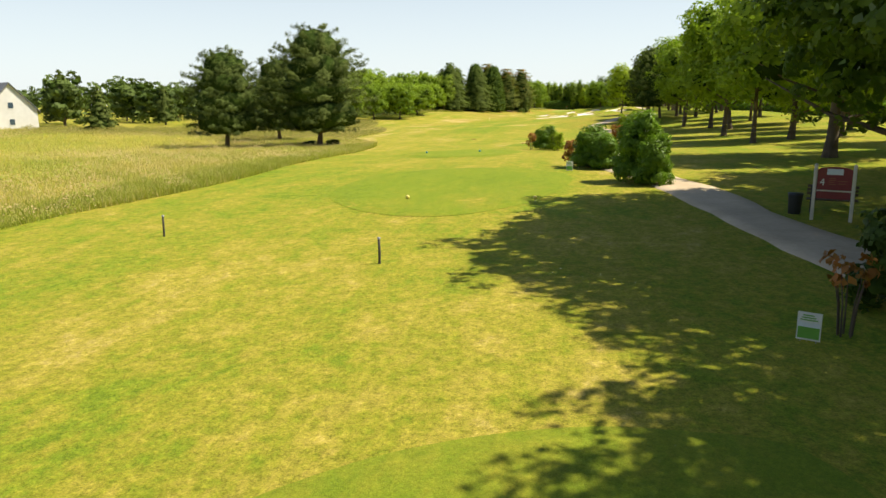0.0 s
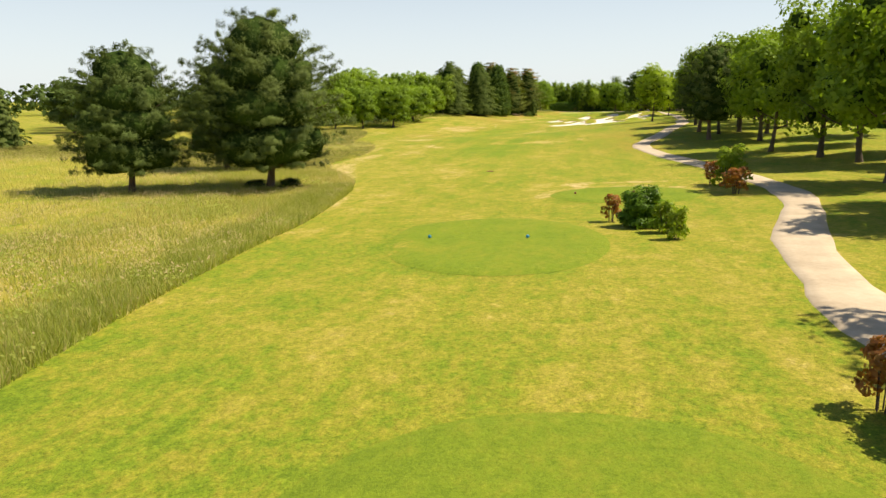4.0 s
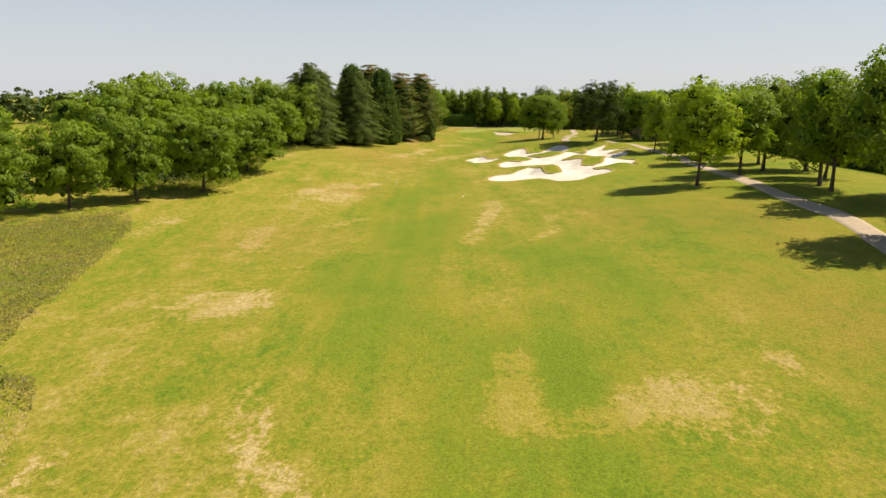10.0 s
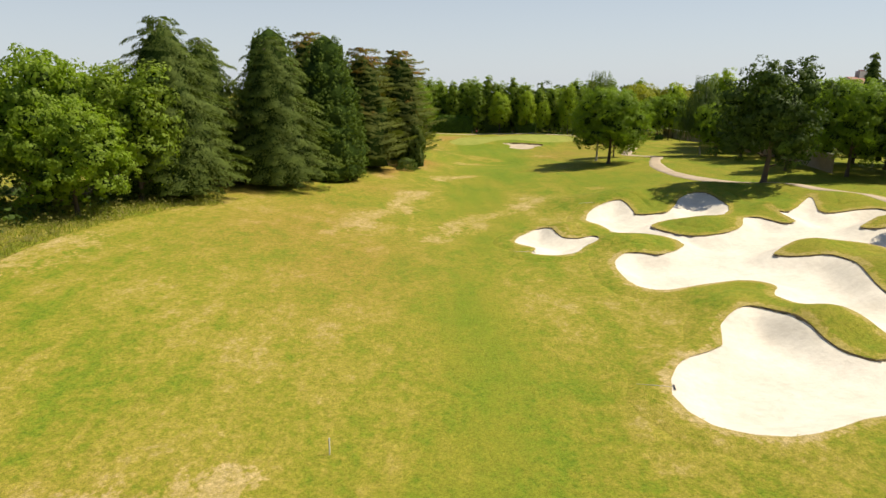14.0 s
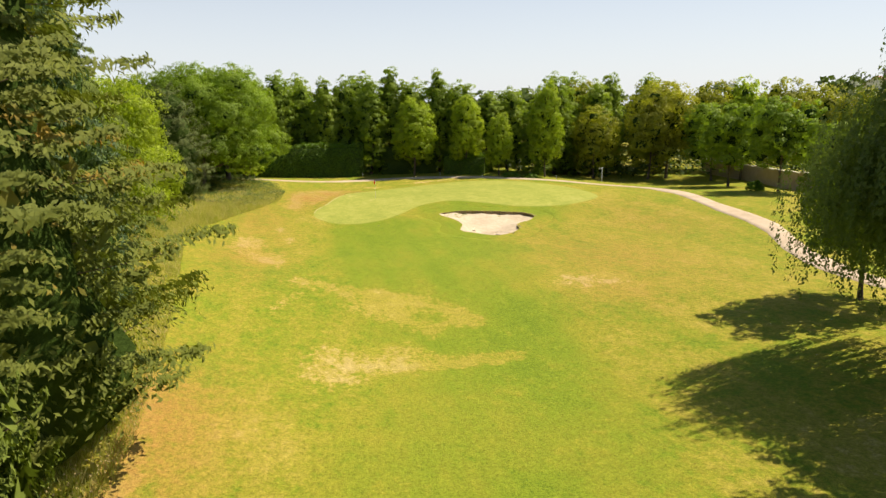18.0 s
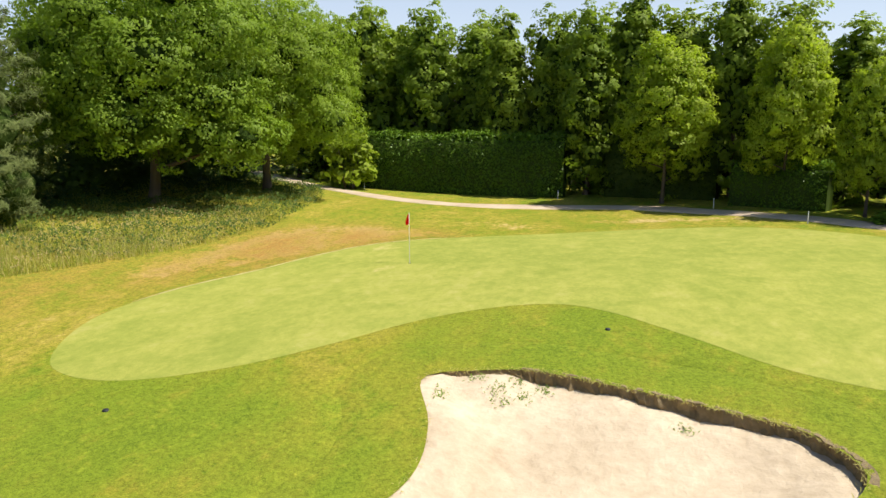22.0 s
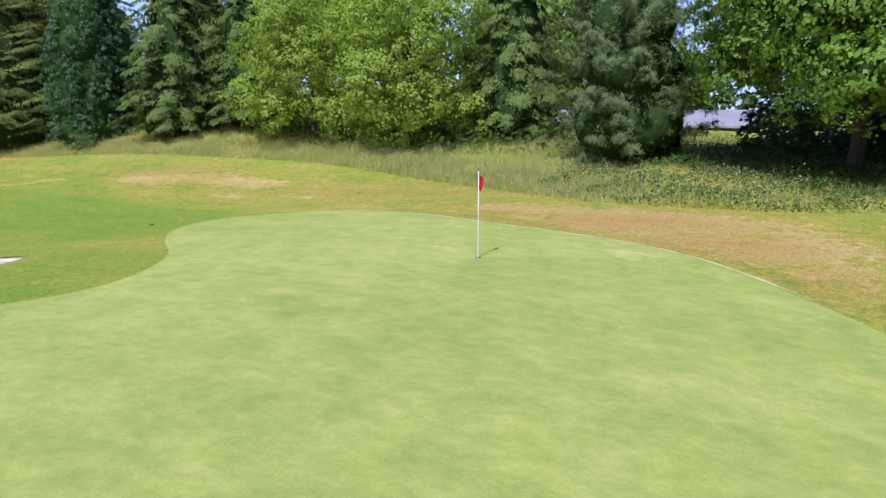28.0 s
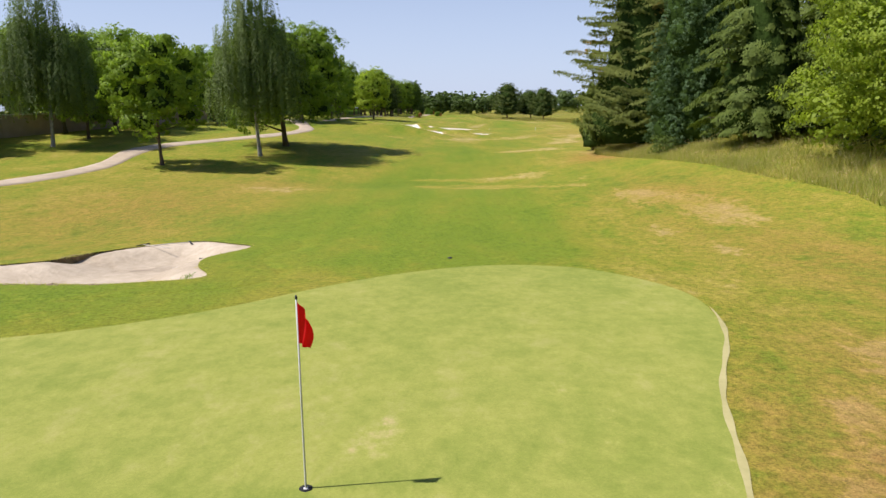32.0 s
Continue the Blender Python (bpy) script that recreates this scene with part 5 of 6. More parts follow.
# beside the green
big_ash = plant(broadleaf("ash_tree", 14.4, 8.0, 2.3, 0.17, 105000, 0.58, "ash", trunk=0.34, n=20, per=44, bias=0.25, skirt=3), -19.4, 6.9, 0.0, label="large round bright green ash beside the green", category="tree", group="ashes by the green")
more(big_ash, -17.0, 15.6, 1.9, 0.98, 0.92, "second large ash leaning over the path", "ashes by the green")
maple = plant(broadleaf("maple_tree", 11.6, 5.6, 0.2, 0.17, 42000, 0.55, "lime", trunk=0.2, n=16, stems=3, per=40, dense=0.0, skirt=7), -23.7, -18.4, 0.0, label="spreading bright green maple with several stems", category="tree", group="maples on the bank")
more(maple, -22.8, -26.4, 2.1, 0.95, 0.95, "bright green maple low to the ground on the bank", "maples on the bank")
pine_g = plant(pine_tree("bushy_pine", 12.0, 4.5, 0.1, 76000, 0.2, "greypine", 0.24), -21.3, -3.4, 0.7, label="grey-green bushy pine beside the green", category="tree")
spruce = plant(conifer_tree("spruce", 14.4, 3.9, 0.5, 30000, 0.2, "conifer", droop=0.35, plume=0.7, fat=0.6), -27.2, -12.6, 0.0, label="dark narrow spruce behind the maple", category="tree", group="spruces")
more(spruce, -33.0, -18.0, 1.2, 0.85, 0.9, "dark spruce further up the bank", "spruces")
more(spruce, -20.9, -38.4, 2.0, 1.0, 1.12, "dark spruce beside the blue-green cypress", "spruces")
more(spruce, -24.0, -33.6, 0.7, 0.95, 1.0, "dark spruce behind the grassy bank", "spruces")
cypress = plant(plumed_conifer("cypress", 16.4, 3.8, 0.3, 70000, 0.16, "bluecon", fat=0.42), -19.8, -47.4, 0.0, label="dense blue-green cypress column", category="tree")
fir = plant(conifer_tree("fir_tree", 17.4, 6.8, 0.3, 56000, 0.24, "conifer", droop=0.24, plume=1.0, fat=0.42), -33.0, -92.6, 0.0, label="tall green fir with layered drooping boughs", category="tree", group="conifers beside the fairway")
thuja = plant(plumed_conifer("thuja", 18.2, 5.8, 0.2, 80000, 0.2, "thuja", fat=0.42), -27.8, -83.0, 0.3, label="dense broad green thuja beside the fairway", category="tree", group="conifers beside the fairway")
fir_b = plant(conifer_tree("fir_tree", 17.4, 6.4, 0.2, 60000, 0.24, "browncon", droop=-0.06, plume=1.0, fat=0.36), -23.6, -71.0, 0.9, label="dark fir with browning upper boughs", category="tree", group="conifers beside the fairway")
more(fir_b, -18.7, -58.2, 2.2, 1.02, 1.12, "tall dark cypress-like conifer with upswept boughs", "conifers beside the fairway")
more(fir, -28.2, -76.0, 1.5, 0.62, 0.7, "lower fir with layered boughs at the fairway edge", "conifers beside the fairway")
more(fir, -42.0, -103.0, 0.6, 1.05, 1.1, "broad dark fir at the end of the conifer belt", "conifers beside the fairway")
more(thuja, -35.5, -80.0, 3.0, 1.0, 1.0, "dark fir inside the conifer belt", "conifers beside the fairway")
more(fir_b, -32.0, -70.0, 4.0, 1.05, 1.0, "dark fir inside the conifer belt", "conifers beside the fairway")
more(fir, -41.0, -93.0, 4.4, 0.95, 1.0, "dark fir inside the conifer belt", "conifers beside the fairway")
more(fir, -29.0, -60.0, 5.4, 0.9, 1.0, "dark fir inside the conifer belt", "conifers beside the fairway")
more(fir, -31.0, -48.0, 1.4, 0.85, 1.0, "dark fir behind the cypress", "conifers beside the fairway")
juniper = plant(conifer_tree("juniper", 6.4, 2.1, 0.1, 8000, 0.2, "conifer", droop=-0.6, plume=0.45, fat=0.45), -15.9, -65.4, 0.0, label="dense dark upright juniper at the belt's corner", category="shrub")
pale_shrub = plant(shrub("pale_shrub", 2.0, 1.7, 3000, 0.12, "birch", 0.3), -17.4, -68.6, label="pale grey-green spreading shrub below the firs", category="shrub")
more(pale_shrub, -16.6, -44.0, 1.0, 0.7, 0.6, "small pale shrub in the long grass")

# row behind the green
tall_a = plant(broadleaf("tall_tree", 15.0, 3.4, -0.6, 0.26, 13000, 0.58, "poplar", trunk=0.2, n=16, narrow=0.45, per=44), 2.8, 29.4, 0.0, label="tall dark green tree in the row behind the green", category="tree", group="trees behind the green")
tall_b = plant(broadleaf("tall_tree", 15.6, 3.2, -1.0, 0.26, 13000, 0.55, "poplar", trunk=0.2, n=16, narrow=0.6, per=44), -3.9, 30.4, 1.0, label="tall dark green tree in the row behind the green", category="tree", group="trees behind the green")
ROW = [(-24, 31), (-20.5, 33), (-17, 31.5), (-14, 33.6), (-10.6, 31), (-7.2, 32.8), (-0.6, 32), (6.0, 31.2), (9.8, 30.4), (13.2, 28.4), (16.6, 27.6), (20.2, 25.8), (23.8, 26.6), (27.2, 22.6), (30.8, 25.2), (34.2, 28), (38, 26.4), (41.6, 29.4)]
for k, (x, y) in enumerate(ROW):
    more((tall_a, tall_b)[k % 2], x, y, k * 1.3, (0.94 + 0.16 * ((k * 7) % 5) / 4) * (0.80 if 18 < x < 28 else 1.0), 1.0 + 0.1 * (k % 3), "", "trees behind the green")
for k in range(14):
    more((tall_b, tall_a)[k % 2], -26 + 6.0 * k + 1.5 * math.sin(k * 2.1), 38.5 + 2 * math.sin(k * 1.7) - 0.1 * max(0, k - 6), k * 0.9, (1.0 + 0.12 * math.sin(k * 3.0)) * (0.82 if 7 <= k <= 9 else 1.0), 1.2, "tall dark tree in the second row behind the green", "trees behind the green")
lime_b = plant(broadleaf("light_tree", 11.6, 4.0, 1.8, 0.19, 24000, 0.42, "sunleaf", trunk=0.15, n=13, narrow=0.4, per=30, dense=0.25), 8.8, 25.0, 0.0, label="light green tree beside the path behind the green", category="tree", group="light trees by the path")
more(lime_b, 16.2, 22.8, 1.0, 1.0, 0.8, "light green tree beside the path", "light trees by the path")
more(lime_b, 20.4, 19.6, 2.0, 0.78, 0.62, "small light green tree beside the path", "light trees by the path")
more(lime_b, 27.0, 18.6, 2.9, 1.2, 0.8, "tall light green tree beside the path", "light trees by the path")
yellow_b = plant(broadleaf("yellowish_tree", 15.0, 5.4, 1.6, 0.34, 8000, 0.8, "yellowleaf", trunk=0.24, n=12), 48.0, 25.5, 0.0, label="yellowish green broad tree by the boundary", category="tree", group="boundary trees")
more(yellow_b, 53.5, 33.0, 1.0, 1.02, 1.0, "yellowish green tree by the boundary", "boundary trees")
more(yellow_b, 40.5, 35.0, 2.0, 1.02, 0.9, "yellowish green tree behind the row", "boundary trees")
more(yellow_a, 54.0, 11.0, 0.6, 1.24, 1.0, "tall slender tree beside the boundary wall", "boundary trees")
more(small_a, 45.6, -8.4, 0.4, 1.12, 1.1, "several-stemmed tree on the grass by the path", "boundary trees")
more(small_a, 50.6, 13.0, 2.2, 1.15, 1.2, "small tree beside the boundary wall", "boundary trees")
for k, (x, y, s) in enumerate([(44.0, 19.5, 0.8), (58, 17, 0.85), (36, 21.5, 0.75), (60, 28, 1.0), (62, 6, 0.9), (66, 18, 1.0), (47.2, 19.6, 0.98), (60, -4, 0.85), (58, -14, 0.8), (64, -22, 0.9)]):
    more(yellow_b, x, y, k * 1.3, s, s, "yellowish green tree by the boundary", "boundary trees")
more(small_a, 46.5, 3.0, 3.6, 1.1, 1.1, "small tree beside the boundary wall", "boundary trees")

# trees on the path side, up the fairway
row_a = plant(broadleaf("row_tree", 14.6, 5.2, 2.2, 0.34, 9000, 0.85, "poplar", trunk=0.27, n=11), 22.6, -329.6, 0.0, 1.12, 1.35, label="tall leafy tree in the row beside the path", category="tree", group="row beside the path")
row_b = plant(broadleaf("row_tree", 13.2, 4.8, 2.8, 0.34, 8000, 0.8, "ash", trunk=0.22, n=11), 22.4, -311.0, 0.8, label="leafy green tree in the row beside the path", category="tree", group="row beside the path")
row_c = plant(pine_tree("row_pine", 13.4, 4.4, 2.6, 9000, 0.42), 20.4, -229.0, 0.4, label="dark pine in the row beside the path", category="tree", group="row beside the path")
more(row_c, 19.8, -242.2, 1.7, 1.0, 0.95)
near_a = plant(broadleaf("path_tree", 14.8, 5.4, 2.6, 0.22, 30000, 0.55, "shade_leaf", trunk=0.3, n=15, per=50, bias=0.25), 19.2, -356.2, 0.5, 1.12, 1.2, label="large leafy tree shading the tee and the path", category="tree", group="row beside the path")
more(near_a, 21.4, -361.6, 5.1, 0.98, 0.98), more(near_a, 18.8, -349.6, 1.9, 1.05, 1.1), more(near_a, 20.2, -368.4, 3.0, 1.1, 1.2), more(near_a, 25.4, -373.4, 4.2, 1.1, 1.2)
LINE = [(27.5, -340, 0, 1.1), (20.0, -379, 1, 0.95), (24.6, -342.5, 1, 1.0), (26.4, -306.2, 0, 1.08), (23.2, -293.4, 1, 1.14), (27.0, -277, 1, 1.12), (25.4, -270.4, 0, 1.1), (23.0, -261.6, 1, 1.06), (25.2, -248, 0, 1.0), (22.4, -234.4, 1, 1.04),
        (25.4, -232.6, 0, 1.02), (28.2, -238, 1, 1.1), (22.4, -213, 0, 0.98), (27.6, -222, 1, 1.05), (29.8, -196, 0, 1.06), (29.4, -186, 1, 1.02), (31.0, -180.5, 0, 0.86), (27.4, -166, 1, 0.95), (33.4, -160, 0, 0.95), (31.2, -146, 1, 0.95)]
for k, (x, y, kind, s) in enumerate(LINE):
    more((row_a, row_b)[kind], x, y, k * 1.7, s, s * (1.0 + 0.06 * (k % 3)))
SECOND = [(31, -372), (33, -360), (30, -349), (34, -338), (31.5, -326), (35, -316), (32, -303), (36, -292), (33, -282), (36.5, -271), (33, -259), (37, -248), (34, -226), (36.5, -215), (34, -205), (37.5, -193), (36, -172), (40, -160), (38, -148), (37, -136)]
for k, (x, y) in enumerate(SECOND):
    more((row_b, row_a)[k % 2], x, y, k * 2.3, 0.86 + 0.16 * ((k * 3) % 4) / 3, 1.0 + 0.1 * (k % 2), "leafy tree standing back from the path")
for k, (x, y, s) in enumerate([(33.5, -99, 0.95), (37.8, -101, 0.9), (36.0, -123.5, 1.0), (42, -112, 1.0), (45, -98, 0.95), (37.5, -87, 0.95), (43.5, -84, 1.0), (34.6, -70, 0.86), (36.5, -77.5, 1.0), (33.8, -62.5, 0.75), (41.6, -49.4, 0.9), (42.6, -42.6, 1.0), (47.6, -33, 1.05), (50.6, -24, 1.0), (47, -60, 1.0), (52, -47, 1.05), (30.4, -91, 0.7), (46, -72, 1.05), (50, -86, 1.1), (42, -93, 1.0), (39, -68, 0.9), (46, -54, 1.0)]):
    more((round_a, dark_a, row_b)[k % 3], x, y, k * 1.9, s * (0.95, 0.85, 0.9)[k % 3], s * 0.78 if k % 3 < 2 else s, "leafy tree along the boundary wall", "boundary trees")
more(yellow_a, 45.0, -38.0, 2.2, 1.34, 1.25, "tall pale tree above the boundary wall", "boundary trees")
more(spruce, 58, -64, 0.3, 1.2, 1.0, "tall dark spruce beyond the wall", "spruces")

# trees at the meadow's end
wood_a = plant(broadleaf("wood_tree", 10.8, 5.6, 1.2, 0.27, 16000, 0.62, "ash", trunk=0.22, n=14, per=44), -44.8, -170.2, 0.0, label="low-branched round green tree at the edge of the meadow", category="tree", group="trees at the meadow's end")
for k, (x, y, s, w) in enumerate([(-60.4, -191.5, 0.92, 1.0), (-55.4, -183.6, 0.96, 0.88), (-50.4, -177.4, 0.98, 0.8), (-43.6, -152.5, 0.93, 1.2), (-50.0, -156, 0.98, 1.15), (-47.5, -141, 0.95, 1.1), (-56, -143, 1.15, 1.2), (-46.2, -115.5, 0.95, 1.0), (-54, -128, 1.3, 1.2), (-60, -168, 1.2, 1.1), (-52, -112, 1.4, 1.2), (-62, -150, 1.35, 1.3), (-66, -128, 1.5, 1.35), (-68, -180, 1.1, 1.1)]):
    more(wood_a, x, y, k * 1.4, s, w, ("bright green round tree", "green round tree")[k % 2] + " in the belt beside the fairway", "trees at the meadow's end")
more(row_a, -43.6, -107.5, 0.5, 0.95, 1.0, "tall leafy tree beside the conifers", "trees at the meadow's end")
more(row_a, -52, -98, 1.5, 0.95, 1.0, "tall leafy tree beside the conifers", "trees at the meadow's end")
more(row_b, -60, -105, 2.5, 1.0, 1.2, "leafy tree behind the belt", "trees at the meadow's end")
more(fir, -48, -86, 2.4, 0.9, 1.0, "dark fir inside the conifer belt", "conifers beside the fairway")
more(row_a, -36, -30, 0.2, 1.0, 1.1, "leafy tree behind the bank", "trees behind the bank")
more(row_b, -40, -42, 1.2, 1.1, 1.2, "leafy tree behind the bank", "trees behind the bank")
more(row_b, -37.5, -15, 2.2, 0.9, 1.1, "leafy tree behind the bank", "trees behind the bank")
more(wood_a, -29.5, 12, 0.2, 1.1, 1.0, "leafy tree behind the ashes", "trees behind the bank")
more(wood_a, -31, 22, 1.2, 1.25, 1.0, "leafy tree behind the ashes", "trees behind the bank")
more(row_a, -75, 8, 0.2, 0.8, 1.1, "leafy tree beyond the house", "trees behind the bank")
more(row_b, -78, -16, 1.2, 0.85, 1.2, "leafy tree beyond the house", "trees behind the bank")
more(row_b, -74, -30, 2.2, 0.9, 1.2, "leafy tree beyond the house", "trees behind the bank")

# far trees over the meadow and behind the tees
far_a = plant(broadleaf("far_tree", 11.0, 5.4, 0.8, 0.75, 1500, 1.0, "far", trunk=0.2, n=9), -96, -246, 0.0, label="distant leafy tree across the meadow", category="tree", group="distant trees")
far_b = plant(conifer_tree("far_conifer", 12.0, 4.2, 1.0, 1800, 0.8, "pine", plume=0.9), -104, -236, 0.0, label="distant dark conifer across the meadow", category="tree", group="distant trees")
FAR = [(-82, -232, 1, 0.72), (-76, -262, 1, 0.66), (-84, -285, 1, 0.62), (-112, -226, 0, 1), (-90, -222, 0, 0.85), (-101, -216, 0, 0.95), (-110, -205, 0, 1), (-97, -202, 0, 0.9), (-118, -190, 0, 1.1), (-108, -180, 0, 0.95), (-95, -178, 0, 0.8), (-116, -165, 0, 1), (-126, -250, 0, 1.1), (-116, -262, 0, 1), (-110, -280, 0, 1.0), (-124, -296, 0, 1.1), (-116, -316, 0, 1), (-118, -120, 0, 0.8), (-124, -101, 0, 0.9), (-116, -108, 0, 0.85), (-130, -116, 0, 0.9), (-110, -136, 0, 0.95), (-100, -150, 0, 1.0),
       (20, -402, 0, 1), (30, -410, 0, 1.1), (8, -418, 0, 1), (-6, -424, 0, 0.9), (40, -396, 0, 1.1), (-20, -430, 0, 0.9)]
for k, (x, y, kind, s) in enumerate(FAR):
    more((far_a, far_b)[kind], x, y, k * 1.1, s, s * (1.0 + 0.15 * (k % 3)))

# a ring of far woods, too many trees to count
ring_pos, ring_nor = [], []
for k in range(640):
    u = k / 640 * 2 * math.pi
    cx, cy = -20 + 235 * math.cos(u) * (1.0 if math.cos(u) < 0 else 0.62), -180 + 345 * math.sin(u)
    cx, cy = cx + RNG.normal(0, 6), cy + RNG.normal(0, 6)
    hh, rr = RNG.uniform(9, 15), RNG.uniform(4.5, 7.5)
    p, q = crown_clumps([((cx, cy, hh * 0.55 - 0.4), (rr, rr, hh * 0.5))], 15, 1.6, 13)
    ring_pos.append(p), ring_nor.append(q)
for k in range(70):
    hh, rr = RNG.uniform(8, 13), RNG.uniform(4.5, 7)
    p, q = crown_clumps([((-150 + 3.4 * k + RNG.normal(0, 3), -436 + 0.12 * abs(k - 42) + RNG.normal(0, 5), hh * 0.55 - 0.4), (rr, rr, hh * 0.5))], 24, 1.4, 13)
    ring_pos.append(p), ring_nor.append(q)
tagged(leaf_cloud("far_woods", np.concatenate(ring_pos), np.concatenate(ring_nor), 1.7, M["far"], None), "distant belt of mixed green woodland", "woods", kind="stuff")


# ---- hedges, bushes and undergrowth ----
def hedge(name, ends, h, wide, leaves, leaf, material, label, group=""):
    """A clipped hedge along a straight line: an added core coloured as inner shade, and a skin of leaves."""
    (x0, y0), (x1, y1) = ends
    ln = math.hypot(x1 - x0, y1 - y0)
    root = new(name)
    root.matrix_basis = Matrix.Translation(((x0 + x1) / 2, (y0 + y1) / 2, min(rest(x0, y0), rest(x1, y1)) - 0.05)) @ Matrix.Rotation(math.atan2(y1 - y0, x1 - x0), 4, "Z")
    # added solid core; its dark leaf colour stands for the hedge's inner shade
    bm = bmesh.new()
    n = max(4, int(ln / 1.2))
    sec = [(-0.42, 0.0), (-0.44, 0.5), (-0.36, 0.9), (0.0, 0.95), (0.36, 0.9), (0.44, 0.5), (0.42, 0.0)]
    rings = [[bm.verts.new((-ln / 2 + ln * k / n, u * wide * RNG.uniform(0.85, 1.0), v * h * RNG.uniform(0.92, 1.0))) for u, v in sec] for k in range(n + 1)]
    for a, b in zip(rings, rings[1:]):
        for i in range(6):
            bm.faces.new((a[i], b[i], b[i + 1], a[i + 1]))
    bm.faces.new(rings[0][::-1]), bm.faces.new(rings[-1])
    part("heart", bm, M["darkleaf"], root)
    x = RNG.uniform(-ln / 2, ln / 2, leaves)
    u = RNG.random(leaves)
    face = RNG.random(leaves)
    y = np.where(face < 0.4, -wide / 2, np.where(face < 0.8, wide / 2, (u - 0.5) * wide)) * (1 + 0.12 * np.sin(x * 1.7) * np.sin(u * 5 + x)) + RNG.normal(0, 0.12, leaves)
    wave = 1 + 0.03 * np.sin(x * 0.73) + 0.018 * np.sin(x * 2.3 + 1) + 0.012 * np.sin(x * 5.3)
    z = np.where(face < 0.8, u * h, h) * wave + RNG.normal(0, 0.14, leaves)
    nor = np.stack([0 * x, np.where(face < 0.4, -0.7, np.where(face < 0.8, 0.7, 0)), np.where(face < 0.8, 0.75, 1.0)], 1) + np.stack([RNG.normal(0, 0.4, leaves), 0 * x, 0 * x], 1)
    leaf_cloud("foliage", np.stack([x, y, np.maximum(z, 0.03)], 1), nor, leaf, M[material], root)
    return tagged(root, label, "hedge", group)


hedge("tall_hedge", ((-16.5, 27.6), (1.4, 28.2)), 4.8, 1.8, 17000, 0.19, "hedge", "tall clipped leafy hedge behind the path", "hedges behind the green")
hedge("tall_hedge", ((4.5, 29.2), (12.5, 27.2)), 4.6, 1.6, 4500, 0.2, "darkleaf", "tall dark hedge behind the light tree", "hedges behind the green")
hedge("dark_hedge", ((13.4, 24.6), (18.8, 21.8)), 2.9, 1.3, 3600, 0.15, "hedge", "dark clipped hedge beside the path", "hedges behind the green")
for k in range(9):
    hedge("boundary_hedge", ((49.0 + 2.5 * math.sin(k), -384 + 30 * k), (49.0 + 2.5 * math.sin(k + 1), -356 + 30 * k)), 2.6, 2.0, 900, 0.55, "hedge", "loose green boundary hedge beyond the trees", "boundary hedges")
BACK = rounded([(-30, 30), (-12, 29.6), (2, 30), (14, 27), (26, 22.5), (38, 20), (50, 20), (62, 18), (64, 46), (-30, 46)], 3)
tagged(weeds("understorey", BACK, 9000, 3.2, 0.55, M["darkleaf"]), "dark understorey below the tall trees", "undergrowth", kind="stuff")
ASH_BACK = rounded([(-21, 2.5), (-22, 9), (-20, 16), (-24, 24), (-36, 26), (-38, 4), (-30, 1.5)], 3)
# thicket in dark leaves, which also paint the hollow shaded by the ashes
tagged(weeds("ash_undergrowth", ASH_BACK, 15000, 4.0, 0.34, M["darkleaf"]), "thicket behind the large ashes, its leaves darkened for shade", "undergrowth", kind="stuff")
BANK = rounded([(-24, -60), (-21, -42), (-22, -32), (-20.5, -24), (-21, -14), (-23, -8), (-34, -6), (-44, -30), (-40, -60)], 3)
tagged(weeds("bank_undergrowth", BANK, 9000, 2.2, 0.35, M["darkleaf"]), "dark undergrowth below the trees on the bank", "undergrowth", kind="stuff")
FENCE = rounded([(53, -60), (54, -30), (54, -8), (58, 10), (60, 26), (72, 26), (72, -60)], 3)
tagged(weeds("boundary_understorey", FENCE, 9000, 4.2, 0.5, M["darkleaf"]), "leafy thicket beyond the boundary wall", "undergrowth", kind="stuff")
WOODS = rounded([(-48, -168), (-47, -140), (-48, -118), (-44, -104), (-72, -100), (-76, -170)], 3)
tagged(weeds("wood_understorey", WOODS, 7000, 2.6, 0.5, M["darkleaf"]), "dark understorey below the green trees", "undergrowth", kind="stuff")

laurel = plant(shrub("laurel_bush", 3.2, 1.08, 13000, 0.12, "hedge", 0.25), 10.45, -342.6, 0.3, label="tall glossy green laurel bush beside the path", category="bush", group="bushes by the tees")
more(laurel, 11.0, -343.9, 1.4, 0.70, 0.7, "shorter glossy laurel bush beside the tall one", "bushes by the tees")
more(laurel, 8.4, -335.2, 2.0, 0.74, 0.95, "broad glossy laurel bush beside the path", "bushes by the tees")
more(laurel, 9.2, -336.4, 2.9, 0.6, 0.75, "low glossy laurel bush beside the path", "bushes by the tees")
more(laurel, 4.8, -311.6, 0.9, 0.66, 0.95, "rounded dark laurel bush beside the blue tee", "bushes by the tees")
light_bush = plant(shrub("light_shrub", 1.6, 0.6, 1400, 0.13, "lime", 0.2, 6), 5.7, -313.6, label="small pale thin-stemmed shrub beside the laurel", category="bush", group="bushes by the tees")
more(light_bush, 6.0, -315.6, 1.0, 0.95, 0.75, "small pale thin-stemmed shrub", "bushes by the tees")
more(light_bush, 12.9, -291.6, 2.0, 1.9, 2.0, "bright yellow-green shrub beside the path", "bushes by the tees")
photinia = plant(shrub("photinia", 1.6, 0.46, 850, 0.11, "redleaf", 0.16, 6, 0.35), 3.4, -309.8, label="small red-leaved photinia on thin stems", category="bush", group="red shrubs")
more(photinia, 11.8, -290.2, 1.0, 1.2, 1.2, "red-leaved photinia beside the path", "red shrubs")
